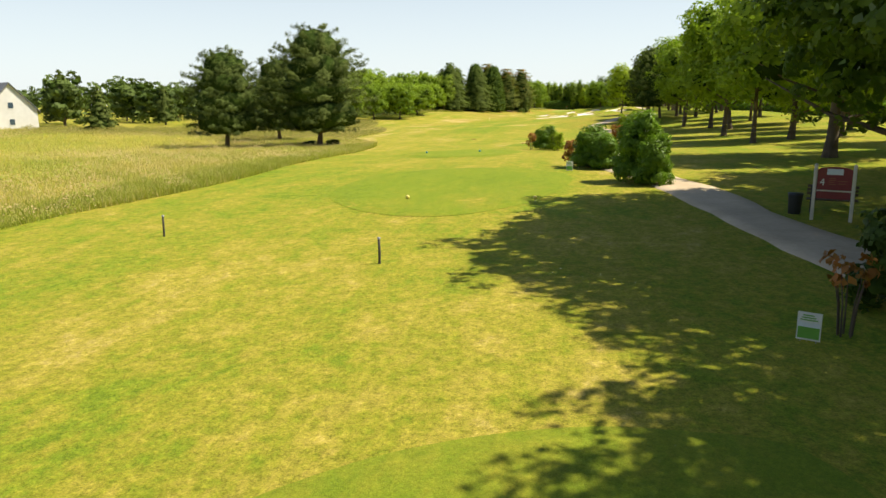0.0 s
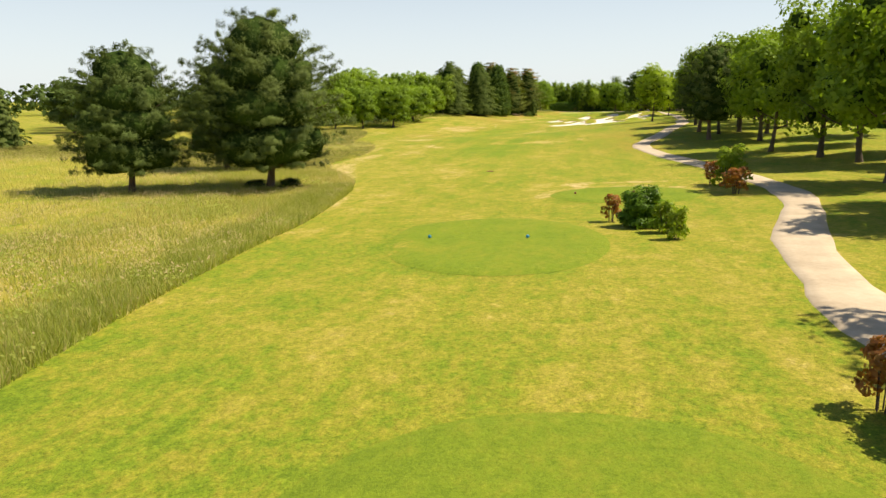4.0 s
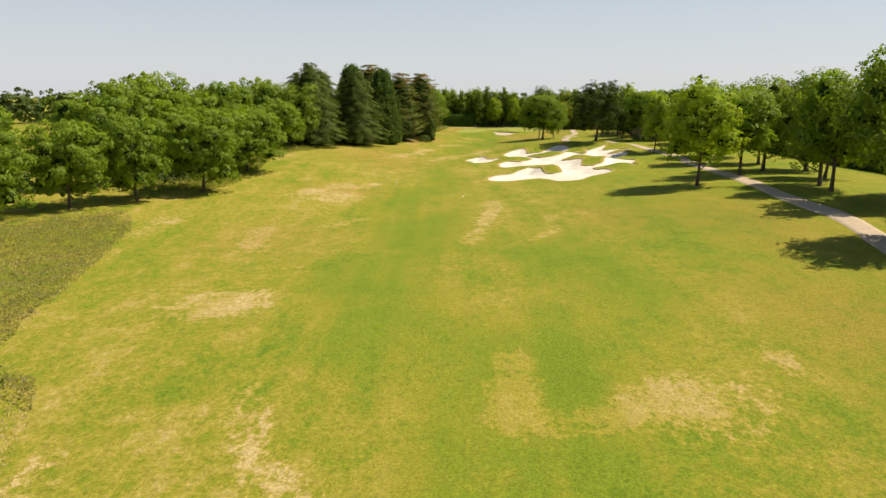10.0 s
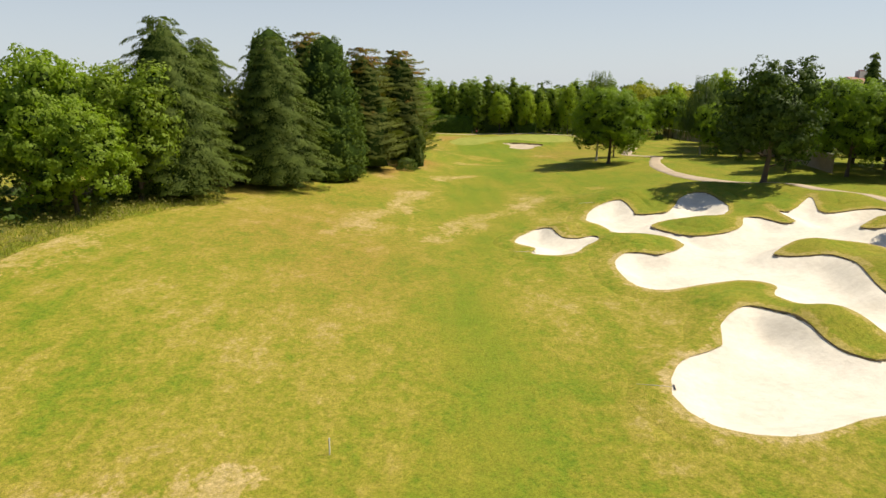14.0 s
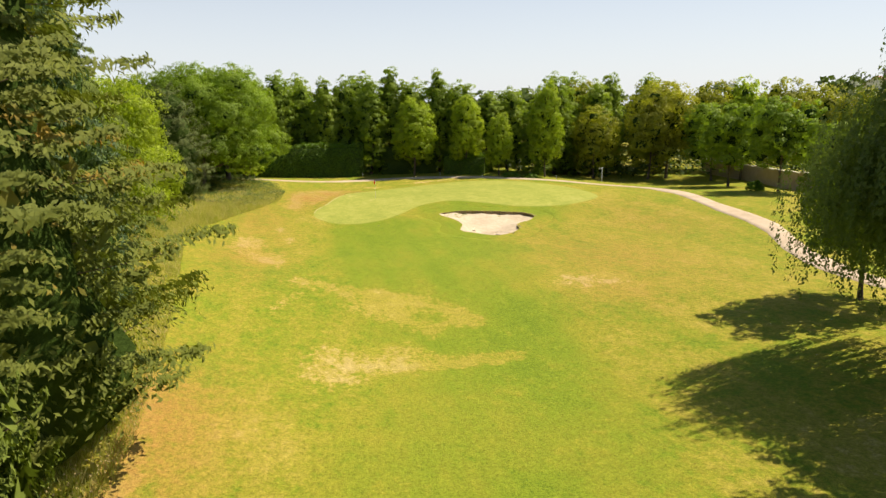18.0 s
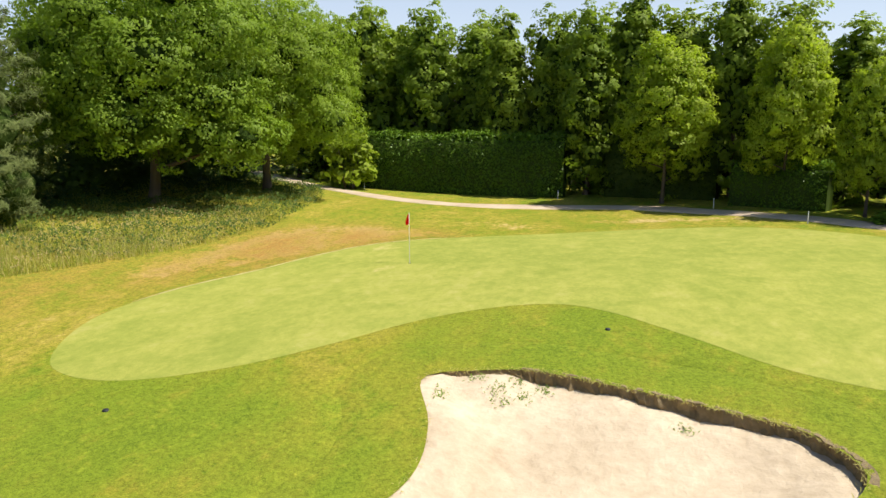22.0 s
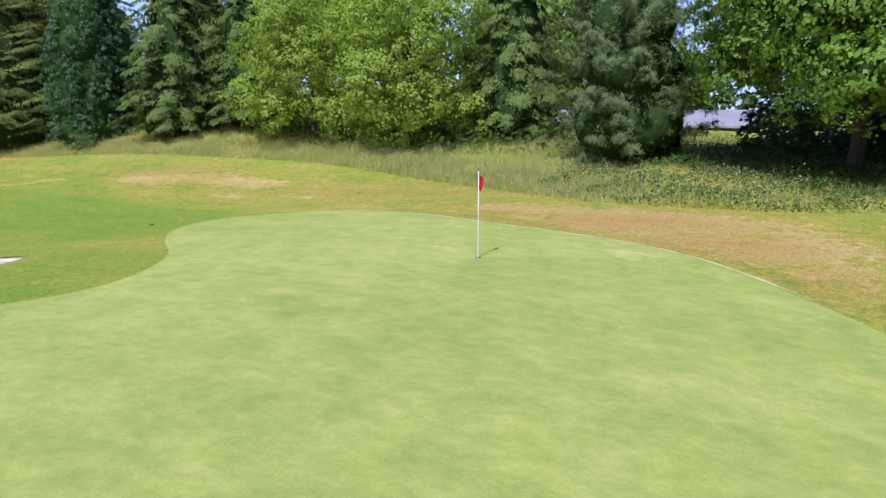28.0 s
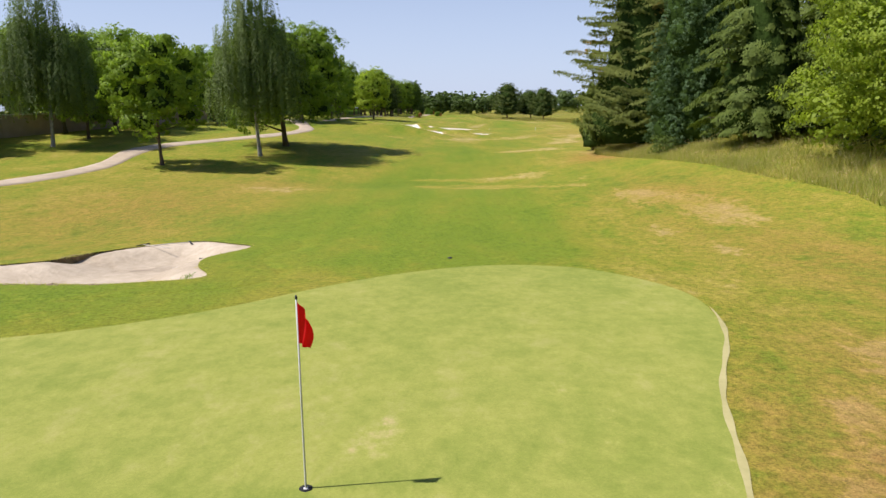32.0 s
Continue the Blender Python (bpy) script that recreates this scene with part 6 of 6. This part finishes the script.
more(photinia, 12.2, -297.3, 2.0, 1.2, 1.9, "broad red-leaved photinia beside the path", "red shrubs")
more(photinia, 7.3, -334.2, 2.5, 1.0, 0.9, "small red-leaved photinia beside the laurel", "red shrubs")
plant(shrub("photinia", 1.5, 0.5, 160, 0.12, "redleaf", 0.12, 7, 0.8), 12.4, -363.3, 0.5, label="half-bare photinia with red tips beside the tee", category="bush", group="red shrubs")
dark_bush = plant(shrub("dark_shrub", 2.2, 1.0, 3600, 0.14, "darkleaf", 0.24), 14.0, -361.6, label="dark dense shrub beside the tee", category="bush")
more(dark_bush, -22.8, -290.2, 1.0, 0.42, 1.0, "low dark bush below the pine")
more(dark_bush, -25.8, -290.6, 2.0, 0.36, 0.9, "low dark bush below the pine")
bush_low = plant(shrub("low_bush", 1.2, 1.0, 1500, 0.16, "hedge", 0.25), 44.2, -6.0, label="low bright green bush by the boundary wall", category="bush", group="low bushes")
more(bush_low, 21.4, 17.0, 1.0, 0.7, 1.2, "low clipped bright green bush beside the path", "low bushes")
more(bush_low, 24.0, 16.2, 2.0, 0.55, 1.1, "low clipped bright green bush beside the path", "low bushes")
more(light_bush, -15.4, 24.6, 1.0, 2.8, 3.4, "large pale leafy bush at the end of the hedge")


# ---- built things ----
def box(bm, x0, y0, z0, x1, y1, z1, bevel=0.0):
    made = bmesh.ops.create_cube(bm, size=1.0, matrix=Matrix.Translation(((x0 + x1) / 2, (y0 + y1) / 2, (z0 + z1) / 2)) @ Matrix.Diagonal((x1 - x0, y1 - y0, z1 - z0, 1)))
    if bevel:
        edges = {e for v in made["verts"] for e in v.link_edges}
        bmesh.ops.bevel(bm, geom=list(edges), offset=bevel, segments=2, affect="EDGES", profile=0.5)


def boxed(name, dims, material, parent, label="", bevel=0.006):
    bm = bmesh.new()
    box(bm, *dims, bevel)
    return part(name, bm, material, parent, label, smooth=False)


def rod(name, points, radii, material, parent, sides=10, label=""):
    bm = bmesh.new()
    tube(bm, points, radii, sides)
    return part(name, bm, material, parent, label)


def stand(name, x, y, turn, label, category, group="", sink=0.02):
    ob = new(name)
    ob.matrix_basis = Matrix.Translation((x, y, rest(x, y) - sink)) @ Matrix.Rotation(turn, 4, "Z")
    return tagged(ob, label, category, group)


def paint(name, colour, rough=0.5, metal=0.0, worn=0.15):
    dark = tuple(c * (1 - worn) for c in colour)
    return matte(name, dark, colour, 12, rough, metal, 0.12, 0.004)


P = {
    "white": paint("white_paint", (0.78, 0.76, 0.72)), "red": paint("maroon_panel", (0.24, 0.025, 0.03), 0.4),
    "cream": paint("cream_wood", (0.72, 0.66, 0.55), 0.7), "black": paint("black_metal", (0.025, 0.027, 0.028), 0.5), "green": paint("green_print", (0.16, 0.42, 0.06), 0.5),
    "postdark": paint("dark_post_wood", (0.06, 0.055, 0.045), 0.8), "yellow": paint("yellow_paint", (0.80, 0.66, 0.16), 0.4), "blue": paint("blue_paint", (0.02, 0.28, 0.5), 0.4), "terra": paint("red_marker_paint", (0.32, 0.10, 0.05), 0.5),
    "render": matte("pinkish_wall_render", (0.36, 0.27, 0.20), (0.50, 0.39, 0.30), 1.2, 0.9, 0, 0.3, 0.02), "housewhite": matte("white_house_render", (0.66, 0.64, 0.60), (0.8, 0.78, 0.75), 1.0, 0.9),
    "slate": matte("slate_roof", (0.09, 0.095, 0.11), (0.2, 0.2, 0.22), 5, 0.7, 0, 0.4, 0.03, (1, 1, 4)), "paleroof": matte("pale_roof_sheet", (0.22, 0.20, 0.19), (0.34, 0.32, 0.30), 3, 0.7), "greywall": matte("grey_wall_render", (0.30, 0.29, 0.30), (0.42, 0.4, 0.41), 2, 0.9),
    "cup": paint("cup_shade", (0.02, 0.02, 0.02), 0.9), "steel": paint("grey_steel", (0.4, 0.4, 0.4), 0.4, 0.6), "wood": matte("bench_wood", (0.07, 0.045, 0.03), (0.16, 0.10, 0.06), 8, 0.8, 0, 0.4, 0.01, (1, 6, 6)), "print": paint("pale_print", (0.72, 0.76, 0.78), 0.5),
}
glass, gn, gl, gp = shade("window_glass")
gp.inputs["Base Color"].default_value, gp.inputs["Roughness"].default_value, gp.inputs["Metallic"].default_value = (0.06, 0.09, 0.12, 1), 0.08, 0.0
gp.inputs["Specular IOR Level"].default_value = 0.9


def house(name, x, y, turn, ln, wd, eave, ridge, wall, roof, label, chimney=True, overhang=0.4):
    """A plain gabled house with windows on its long sides."""
    h = new(name)
    h.matrix_basis = Matrix.Translation((x, y, rest(x, y) - 0.1)) @ Matrix.Rotation(turn, 4, "Z")
    bm = bmesh.new()
    a, b = ln / 2, wd / 2
    lowv = [bm.verts.new(v) for v in ((-a, -b, 0), (a, -b, 0), (a, b, 0), (-a, b, 0))]
    topv = [bm.verts.new(v) for v in ((-a, -b, eave), (a, -b, eave), (a, b, eave), (-a, b, eave))]
    gab = [bm.verts.new((-a, 0, ridge)), bm.verts.new((a, 0, ridge))]
    for q in ((lowv[0], lowv[1], topv[1], topv[0]), (lowv[2], lowv[3], topv[3], topv[2]), (lowv[1], lowv[2], topv[2], gab[1], topv[1]), (lowv[3], lowv[0], topv[0], gab[0], topv[3])):
        bm.faces.new(q)
    part("wall", bm, wall, h, smooth=False)
    slope = (ridge - eave) / b
    for sgn in (-1, 1):
        bm = bmesh.new()
        o, t = overhang, 0.16
        pts = [(-a - o, sgn * (b + o), eave - slope * o), (a + o, sgn * (b + o), eave - slope * o), (a + o, 0, ridge), (-a - o, 0, ridge)]
        lowr = [bm.verts.new(p) for p in pts]
        upr = [bm.verts.new((p[0], p[1], p[2] + t)) for p in pts]
        bm.faces.new(lowr), bm.faces.new(upr[::-1])
        for i in range(4):
            bm.faces.new((lowr[i], lowr[(i + 1) % 4], upr[(i + 1) % 4], upr[i]))
        bmesh.ops.recalc_face_normals(bm, faces=bm.faces)
        part("roof", bm, roof, h, smooth=False)
    n = max(2, int(ln / 3.2))
    for sgn in (-1, 1):
        for i in range(n):
            cx = -a + ln * (i + 0.5) / n
            for z0 in ([0.9] if eave < 3.4 else [0.9, 3.3]):
                if z0 + 1.2 > eave:
                    continue
                w = boxed("window", (cx - 0.5, sgn * b - 0.05, z0, cx + 0.5, sgn * b + 0.05, z0 + 1.15), P["white"], h)
                boxed("pane", (cx - 0.42, sgn * (b + 0.055) - 0.01, z0 + 0.08, cx + 0.42, sgn * (b + 0.055) + 0.01, z0 + 1.07), glass, w)
    for sgn in (-1, 1):
        for z0 in (0.9, eave + 0.2):
            w = boxed("window", (sgn * a - 0.05, -0.5, z0, sgn * a + 0.05, 0.5, z0 + 1.15), P["white"], h)
            boxed("pane", (sgn * (a + 0.055) - 0.01, -0.42, z0 + 0.08, sgn * (a + 0.055) + 0.01, 0.42, z0 + 1.07), glass, w)
    if chimney:
        boxed("chimney", (a * 0.7 - 0.35, -0.3, ridge - 0.6, a * 0.7 + 0.35, 0.3, ridge + 1.1), wall, h)
    return tagged(h, label, "house")


house("white_house", -96.5, -262.0, 2.62, 12.0, 8.6, 3.6, 8.2, P["housewhite"], P["slate"], "white two-storey house with a slate roof among trees")
low_house = house("low_house", -51.6, -11.4, math.pi / 2, 18.0, 7.6, 2.4, 3.5, P["greywall"], P["paleroof"], "low grey house with a pale roof behind the trees", chimney=False, overhang=0.7)
low_house.matrix_basis = Matrix.Translation((0, 0, -rest(-51.6, -11.4))) @ low_house.matrix_basis
rod("pillar", [(6.4, -4.3, -0.3), (6.4, -4.3, 2.3)], [0.09, 0.08], P["white"], low_house)
house("far_house", 78.0, -42.0, 0.3, 14.0, 9.0, 6.0, 10.0, P["housewhite"], P["slate"], "tall pale house with a grey roof beyond the trees")
big_house = house("tall_house", 159.0, 97.0, 0.5, 19.0, 14.0, 12.6, 16.6, P["housewhite"], P["terra"], "tall pale house with a red-brown tiled roof beyond the trees", chimney=False)
big_house.matrix_basis = Matrix.Translation((0, 0, 17.4 - 16.6 - rest(159.0, 97.0))) @ big_house.matrix_basis
stack = boxed("chimney", (-2.6, -0.9, 14.8, 2.6, 0.9, 18.9), P["greywall"], big_house)
for k in range(7):
    rod("chimney_pot", [(-2.1 + 0.7 * k, 0, 18.88), (-2.1 + 0.7 * k, 0, 19.5)], [0.17, 0.13], P["terra"], stack, 8)
house("far_house", 70.0, 2.0, 1.2, 12.0, 8.0, 5.0, 8.2, P["housewhite"], P["slate"], "pale house with a grey roof beyond the boundary wall")

# boundary wall
WALL = rounded([(33.5, -96), (38.6, -76), (45.8, -48), (50.4, -22), (50.2, -6), (54.0, 8), (56.0, 24)], 4, closed=False)
wall_root = new("boundary_wall")
tagged(wall_root, "rendered pinkish boundary wall with a coping", "wall", kind="structure")
for k, (p, q) in enumerate(zip(WALL, WALL[1:])):
    d = q - p
    ln = np.linalg.norm(d)
    z = min(rest(*p), rest(*q)) - 0.1
    for nm, (w, z0, z1), mat in (("wall_panel", (0.11, 0, 2.3), P["render"]), ("coping", (0.17, 2.3, 2.42), P["cream"])):
        bm = bmesh.new()
        box(bm, 0, -w, z0, ln, w, z1)
        ob = part(nm, bm, mat, wall_root, smooth=False)
        ob.matrix_basis = Matrix.Translation((p[0], p[1], z)) @ Matrix.Rotation(math.atan2(d[1], d[0]), 4, "Z")


def text_on(parent, body, size, x, y, z, material, name="lettering"):
    cu = bpy.data.curves.new(name, "FONT")
    cu.body, cu.size, cu.align_x, cu.align_y, cu.extrude = body, size, "CENTER", "CENTER", 0.003
    tmp = bpy.data.objects.new(name, cu)
    scene.collection.objects.link(tmp)
    me = bpy.data.meshes.new_from_object(tmp.evaluated_get(bpy.context.evaluated_depsgraph_get()))
    bpy.data.objects.remove(tmp)
    me.materials.clear()
    me.materials.append(material)
    ob = new(name, me)
    ob.parent = parent
    ob.matrix_basis = Matrix.Translation((x, y, z)) @ Matrix.Rotation(math.pi / 2, 4, "X")
    return ob


# hole board beside the path
board = stand("hole_board", 15.5, -352.5, -0.38, "maroon hole board with a white number between cream posts", "sign")
for sx in (-0.53, 0.53):
    bm = bmesh.new()
    box(bm, sx - 0.05, -0.05, -0.1, sx + 0.05, 0.05, 1.72, 0.012)
    bmesh.ops.create_cone(bm, segments=8, radius1=0.065, radius2=0.02, depth=0.06, cap_ends=True, matrix=Matrix.Translation((sx, 0, 1.75)))
    part("post", bm, P["cream"], board, smooth=False)
bm = bmesh.new()
outline = [(-0.47, 0.98), (0.47, 0.98), (0.47, 1.58)] + [(0.47 * math.cos(a), 1.58 + 0.10 * math.sin(a)) for a in np.linspace(0.25, math.pi - 0.25, 9)] + [(-0.47, 1.58)]
front = [bm.verts.new((u, -0.02, v)) for u, v in outline]
back = [bm.verts.new((u, 0.02, v)) for u, v in outline]
bm.faces.new(front), bm.faces.new(back[::-1])
for i in range(len(front)):
    bm.faces.new((front[i], back[i], back[(i + 1) % len(front)], front[(i + 1) % len(front)]))
bmesh.ops.recalc_face_normals(bm, faces=bm.faces)
panel = part("panel", bm, P["red"], board, smooth=False)
boxed("plate", (-0.22, -0.035, 1.44, 0.22, -0.021, 1.62), P["print"], panel)
text_on(panel, "4", 0.30, -0.33, -0.026, 1.20, P["white"])
for k, (u0, u1, v) in enumerate([(-0.15, 0.02, 1.33), (-0.15, 0.05, 1.27), (-0.15, 0.0, 1.21), (-0.15, 0.04, 1.15), (0.1, 0.36, 1.25), (0.1, 0.3, 1.17)]):
    boxed("text_bar", (u0, -0.026, v - 0.012, u1, -0.021, v + 0.012), P["terra"], panel, bevel=0)
boxed("lower_panel", (-0.47, -0.02, 0.70, 0.47, 0.02, 0.92), P["red"], board)
boxed("rail", (-0.5, -0.015, 0.925, 0.5, 0.015, 0.965), P["cream"], board)

bench = stand("bench", 16.0, -350.9, -0.3, "dark wooden bench behind the hole board", "bench")
for i in range(4):
    boxed("slat", (-0.75, -0.22 + 0.12 * i, 0.42, 0.75, -0.12 + 0.12 * i, 0.455), P["wood"], bench)
for i in range(3):
    boxed("back_slat", (-0.75, 0.27, 0.55 + 0.12 * i, 0.75, 0.30, 0.64 + 0.12 * i), P["wood"], bench)
for sx in (-0.6, 0.6):
    boxed("leg", (sx - 0.04, -0.2, -0.02, sx + 0.04, -0.13, 0.42), P["black"], bench)
    boxed("leg", (sx - 0.04, 0.24, -0.02, sx + 0.04, 0.30, 0.88), P["black"], bench)
litter = stand("litter_bin", 14.8, -351.2, 0.0, "dark round litter bin beside the hole board", "bin")
rod("body", [(0, 0, 0), (0, 0, 0.05), (0, 0, 0.62), (0, 0, 0.66)], [0.17, 0.19, 0.22, 0.23], P["black"], litter, 14)
rod("rim", [(0, 0, 0.655), (0, 0, 0.70)], [0.245, 0.235], P["black"], litter, 14)


def poster(x, y, turn, label):
    p = stand("small_sign", x, y, turn, label, "sign", "small signs")
    for sx in (-0.12, 0.12):
        rod("stake", [(sx, 0.02, -0.1), (sx, 0.02, 0.30)], [0.008, 0.008], P["steel"], p, 6)
    sheet = boxed("board", (-0.185, -0.012, 0.06, 0.185, 0.012, 0.54), P["white"], p, bevel=0.004)
    boxed("picture", (-0.165, -0.017, 0.09, 0.165, -0.0125, 0.35), P["green"], sheet, bevel=0)
    boxed("picture_sky", (-0.165, -0.0215, 0.29, 0.165, -0.0172, 0.37), P["print"], sheet, bevel=0)
    for k in range(3):
        boxed("text_bar", (-0.14 + 0.02 * k, -0.017, 0.40 + 0.04 * k, 0.13 - 0.03 * k, -0.0125, 0.42 + 0.04 * k), P["green"], sheet, bevel=0)
    return p


poster(11.7, -363.7, -0.45, "small white sign with a green picture on thin stakes")
poster(7.3, -337.5, -0.35, "small white sign with a green picture beside the laurel")

# wooden posts before the first tee
for x, y in ((-5.2, -355.7), (2.85, -358.8)):
    p = stand("post", x, y, 0.1 * x, "short dark wooden post standing in the turf", "post", "wooden posts")
    rod("shaft", [(0, 0, -0.1), (0.01, 0, 0.35), (0.0, 0.01, 0.66)], [0.036, 0.034, 0.033], P["postdark"], p, 8)
    rod("cap", [(0.0, 0.01, 0.662), (0, 0.01, 0.70), (0, 0.01, 0.72)], [0.042, 0.042, 0.02], P["steel"], p, 8)


def tee_ball(x, y, mat, label, group):
    t = stand("tee_marker", x, y, 0, label, "tee marker", group, sink=-0.07)
    bm = bmesh.new()
    bmesh.ops.create_uvsphere(bm, u_segments=16, v_segments=10, radius=0.085, matrix=Matrix.Translation((0, 0, 0.09)))
    for v in bm.verts:
        v.co.z = max(v.co.z, 0.03)
    part("ball", bm, mat, t)
    rod("spike", [(0, 0, -0.08), (0, 0, 0.04)], [0.006, 0.02], P["steel"], t, 6)


for x, y, mat, col in ((1.1, -348.5, "yellow", "pale yellow"), (6.2, -348.8, "yellow", "pale yellow"), (-5.2, -315.7, "blue", "blue"), (-0.6, -315.6, "blue", "blue"), (1.5, -296.0, "terra", "dull red"), (5.6, -295.7, "terra", "dull red")):
    tee_ball(x, y, P[mat], col + " ball marker on the mown tee", col + " tee markers")

# white stakes along the path, and a finger post
for x, y in ((-14.4, 25.3), (1.2, 26.6), (12.2, 22.6), (17.0, 16.6), (27.2, 14.4), (-20.2, -154.6)):
    s = stand("stake", x, y, 0, "thin white stake standing in the grass", "stake", "white stakes")
    rod("shaft", [(0, 0, -0.1), (0, 0, 0.66), (0, 0, 0.70)], [0.028, 0.026, 0.01], P["white"], s, 8)
finger = stand("finger_post", 34.9, 16.2, 0.2, "white finger post beside the path", "sign")
rod("shaft", [(0, 0, -0.1), (0, 0, 2.1)], [0.05, 0.045], P["white"], finger, 8)
boxed("arm", (-0.62, -0.02, 1.92, 0.05, 0.02, 2.06), P["white"], finger)
plate = stand("distance_plate", -10.5, -167.7, 0, "round white distance plate set in the fairway", "plate", sink=-0.01)
rod("disc", [(0, 0, 0), (0, 0, 0.015), (0, 0, 0.02)], [0.16, 0.16, 0.14], P["white"], plate, 18)
for x, y in ((8.95, -6.75), (-1.5, -14.9)):
    sp = stand("sprinkler", x, y, 0, "small dark sprinkler cover set in the turf", "sprinkler", "sprinklers", sink=-0.03)
    rod("cover", [(0, 0, -0.05), (0, 0, 0.0), (0, 0, 0.01)], [0.075, 0.075, 0.06], P["black"], sp, 14)


drain = stand("drain_cover", -7.2, -274.9, 0.6, "small rusty square drain grate set in the fairway", "drain cover", sink=-0.02)
for side_ in range(4):
    rim_ = boxed("rim", (-0.30, 0.24, -0.03, 0.30, 0.30, 0.025), P["terra"], drain)
    rim_.matrix_basis = Matrix.Rotation(side_ * math.pi / 2, 4, "Z")
for k in range(5):
    boxed("bar", (-0.24, -0.20 + 0.1 * k - 0.02, -0.02, 0.24, -0.20 + 0.1 * k + 0.02, 0.012), P["terra"], drain)
boxed("sump", (-0.24, -0.24, -0.06, 0.24, 0.24, -0.03), P["black"], drain)


def rake(x, y, turn, tip=0.0):
    r = new("bunker_rake")
    gap, _ = sand_gap(np.array([x]), np.array([y]))
    z = float(sand_floor(np.array([x]), np.array([y]))[0]) + 0.03 if gap[0] > 0 else rest(x, y) + 0.04
    r.matrix_basis = Matrix.Translation((x, y, z)) @ Matrix.Rotation(turn, 4, "Z") @ Matrix.Rotation(tip, 4, "Y")
    tagged(r, "sand rake with a pale handle lying by a bunker", "rake", "bunker rakes")
    rod("handle", [(0, 0, 0.02), (0.8, 0, 0.03), (1.6, 0, 0.03)], [0.014, 0.014, 0.013], P["cream"], r, 6)
    boxed("head", (-0.04, -0.28, 0.0, 0.02, 0.28, 0.035), P["black"], r)
    for i in range(9):
        boxed("tooth", (-0.055, -0.26 + 0.065 * i - 0.008, -0.03, -0.04, -0.26 + 0.065 * i + 0.008, 0.02), P["black"], r, bevel=0)


rake(-5.6, -149.9, 2.9), rake(2.2, -105.4, -2.9), rake(-7.2, -123.4, 3.2), rake(8.6, -19.9, 0.5), rake(10.2, -19.4, 2.6), rake(7.0, -17.0, 1.2)

# tufts hanging over the edges of the bunkers
def edge_tufts(line, count, long):
    k = RNG.integers(0, len(line), count)
    s = RNG.random(count)[:, None]
    p = line[k] * (1 - s) + line[(k + 1) % len(line)] * s + RNG.normal(0, 0.07, (count, 2))
    z = land(p[:, 0], p[:, 1]) + 0.02
    drop = z - sand_floor(p[:, 0], p[:, 1])
    ok = RNG.random(count) < 0.15 + 0.85 * step(drop, 0.08, 0.3)
    p, z = p[ok], z[ok]
    count = len(p)
    q = np.stack([p[:, 0], p[:, 1], z], 1)
    return leaf_cloud("edge_tufts", q, np.tile((0.0, -0.3, 0.8), (count, 1)), long, M["blade"], None, slim=0.12, droop=0.5, tilt=0.8)


for line, count, long in ((BUNKER_GREEN, 4200, 0.13), (BUNKER_SMALL, 2400, 0.17), (BUNKER_BIG, 11000, 0.18)):
    tagged(edge_tufts(line, count, long), "dry grass tufts hanging over a bunker edge", "grass", kind="stuff")
spots = np.array([(6.2, -10.6), (6.8, -10.9), (7.2, -10.4), (7.5, -10.9), (7.9, -10.5), (5.7, -11.8), (7.0, -11.3), (11.2, -11.3)])
wxy = np.repeat(spots, 42, 0) + RNG.normal(0, 0.13, (len(spots) * 42, 2))
wz = sand_floor(wxy[:, 0], wxy[:, 1]) + 0.02 + 0.06 * RNG.random(len(wxy))
tagged(leaf_cloud("sand_weeds", np.column_stack([wxy, wz]), np.tile((0.2, -0.3, 0.8), (len(wxy), 1)), 0.08, M["hedge"], None, slim=0.35, tilt=0.7), "small green weeds growing in the bunker sand", "weeds", kind="stuff")

# flagstick and cup
flag = stand("flagstick", 0.0, 0.0, 0.0, "white flagstick with a limp red flag in the hole", "flag", sink=-0.025)
# flat disc on the turf, painted black for the shade inside the hole
rod("cup", [(0, 0, -0.004), (0, 0, 0.004)], [0.075, 0.075], P["cup"], flag, 20, "flat disc coloured as the dark inside of the cup")
rod("rim", [(0, 0, 0.0035), (0, 0, 0.006)], [0.03, 0.02], P["white"], flag, 14)
rod("pole", [(0, 0, 0.0), (0, 0, 1.0), (0, 0, 2.12)], [0.012, 0.011, 0.009], P["white"], flag, 10)
rod("finial", [(0, 0, 2.12), (0, 0, 2.14), (0, 0, 2.16)], [0.014, 0.016, 0.006], P["black"], flag, 8)
bm = bmesh.new()
grid = []
for i in range(13):
    u = i / 12
    col = []
    for j in range(15):
        v = j / 14
        drop = 0.46 * v + 0.26 * u * (0.35 + 0.65 * u)
        out = 0.17 * u * (1 - 0.25 * v) * (0.75 + 0.25 * math.sin(3 * v))
        fold = 0.05 * math.sin(u * 9 + v * 2.5) * u
        col.append((-out + 0.4 * fold, 0.25 * out + fold, 2.10 - drop * (1 - 0.28 * u)))
    grid.append(col)
for side_off in (0.0,):
    vs = [[bm.verts.new((p[0], p[1] + side_off, p[2])) for p in col] for col in grid]
    for a, b in zip(vs, vs[1:]):
        for j in range(14):
            bm.faces.new((a[j], b[j], b[j + 1], a[j + 1]))
part("flag_cloth", bm, M["cloth"], flag, "limp red flag")
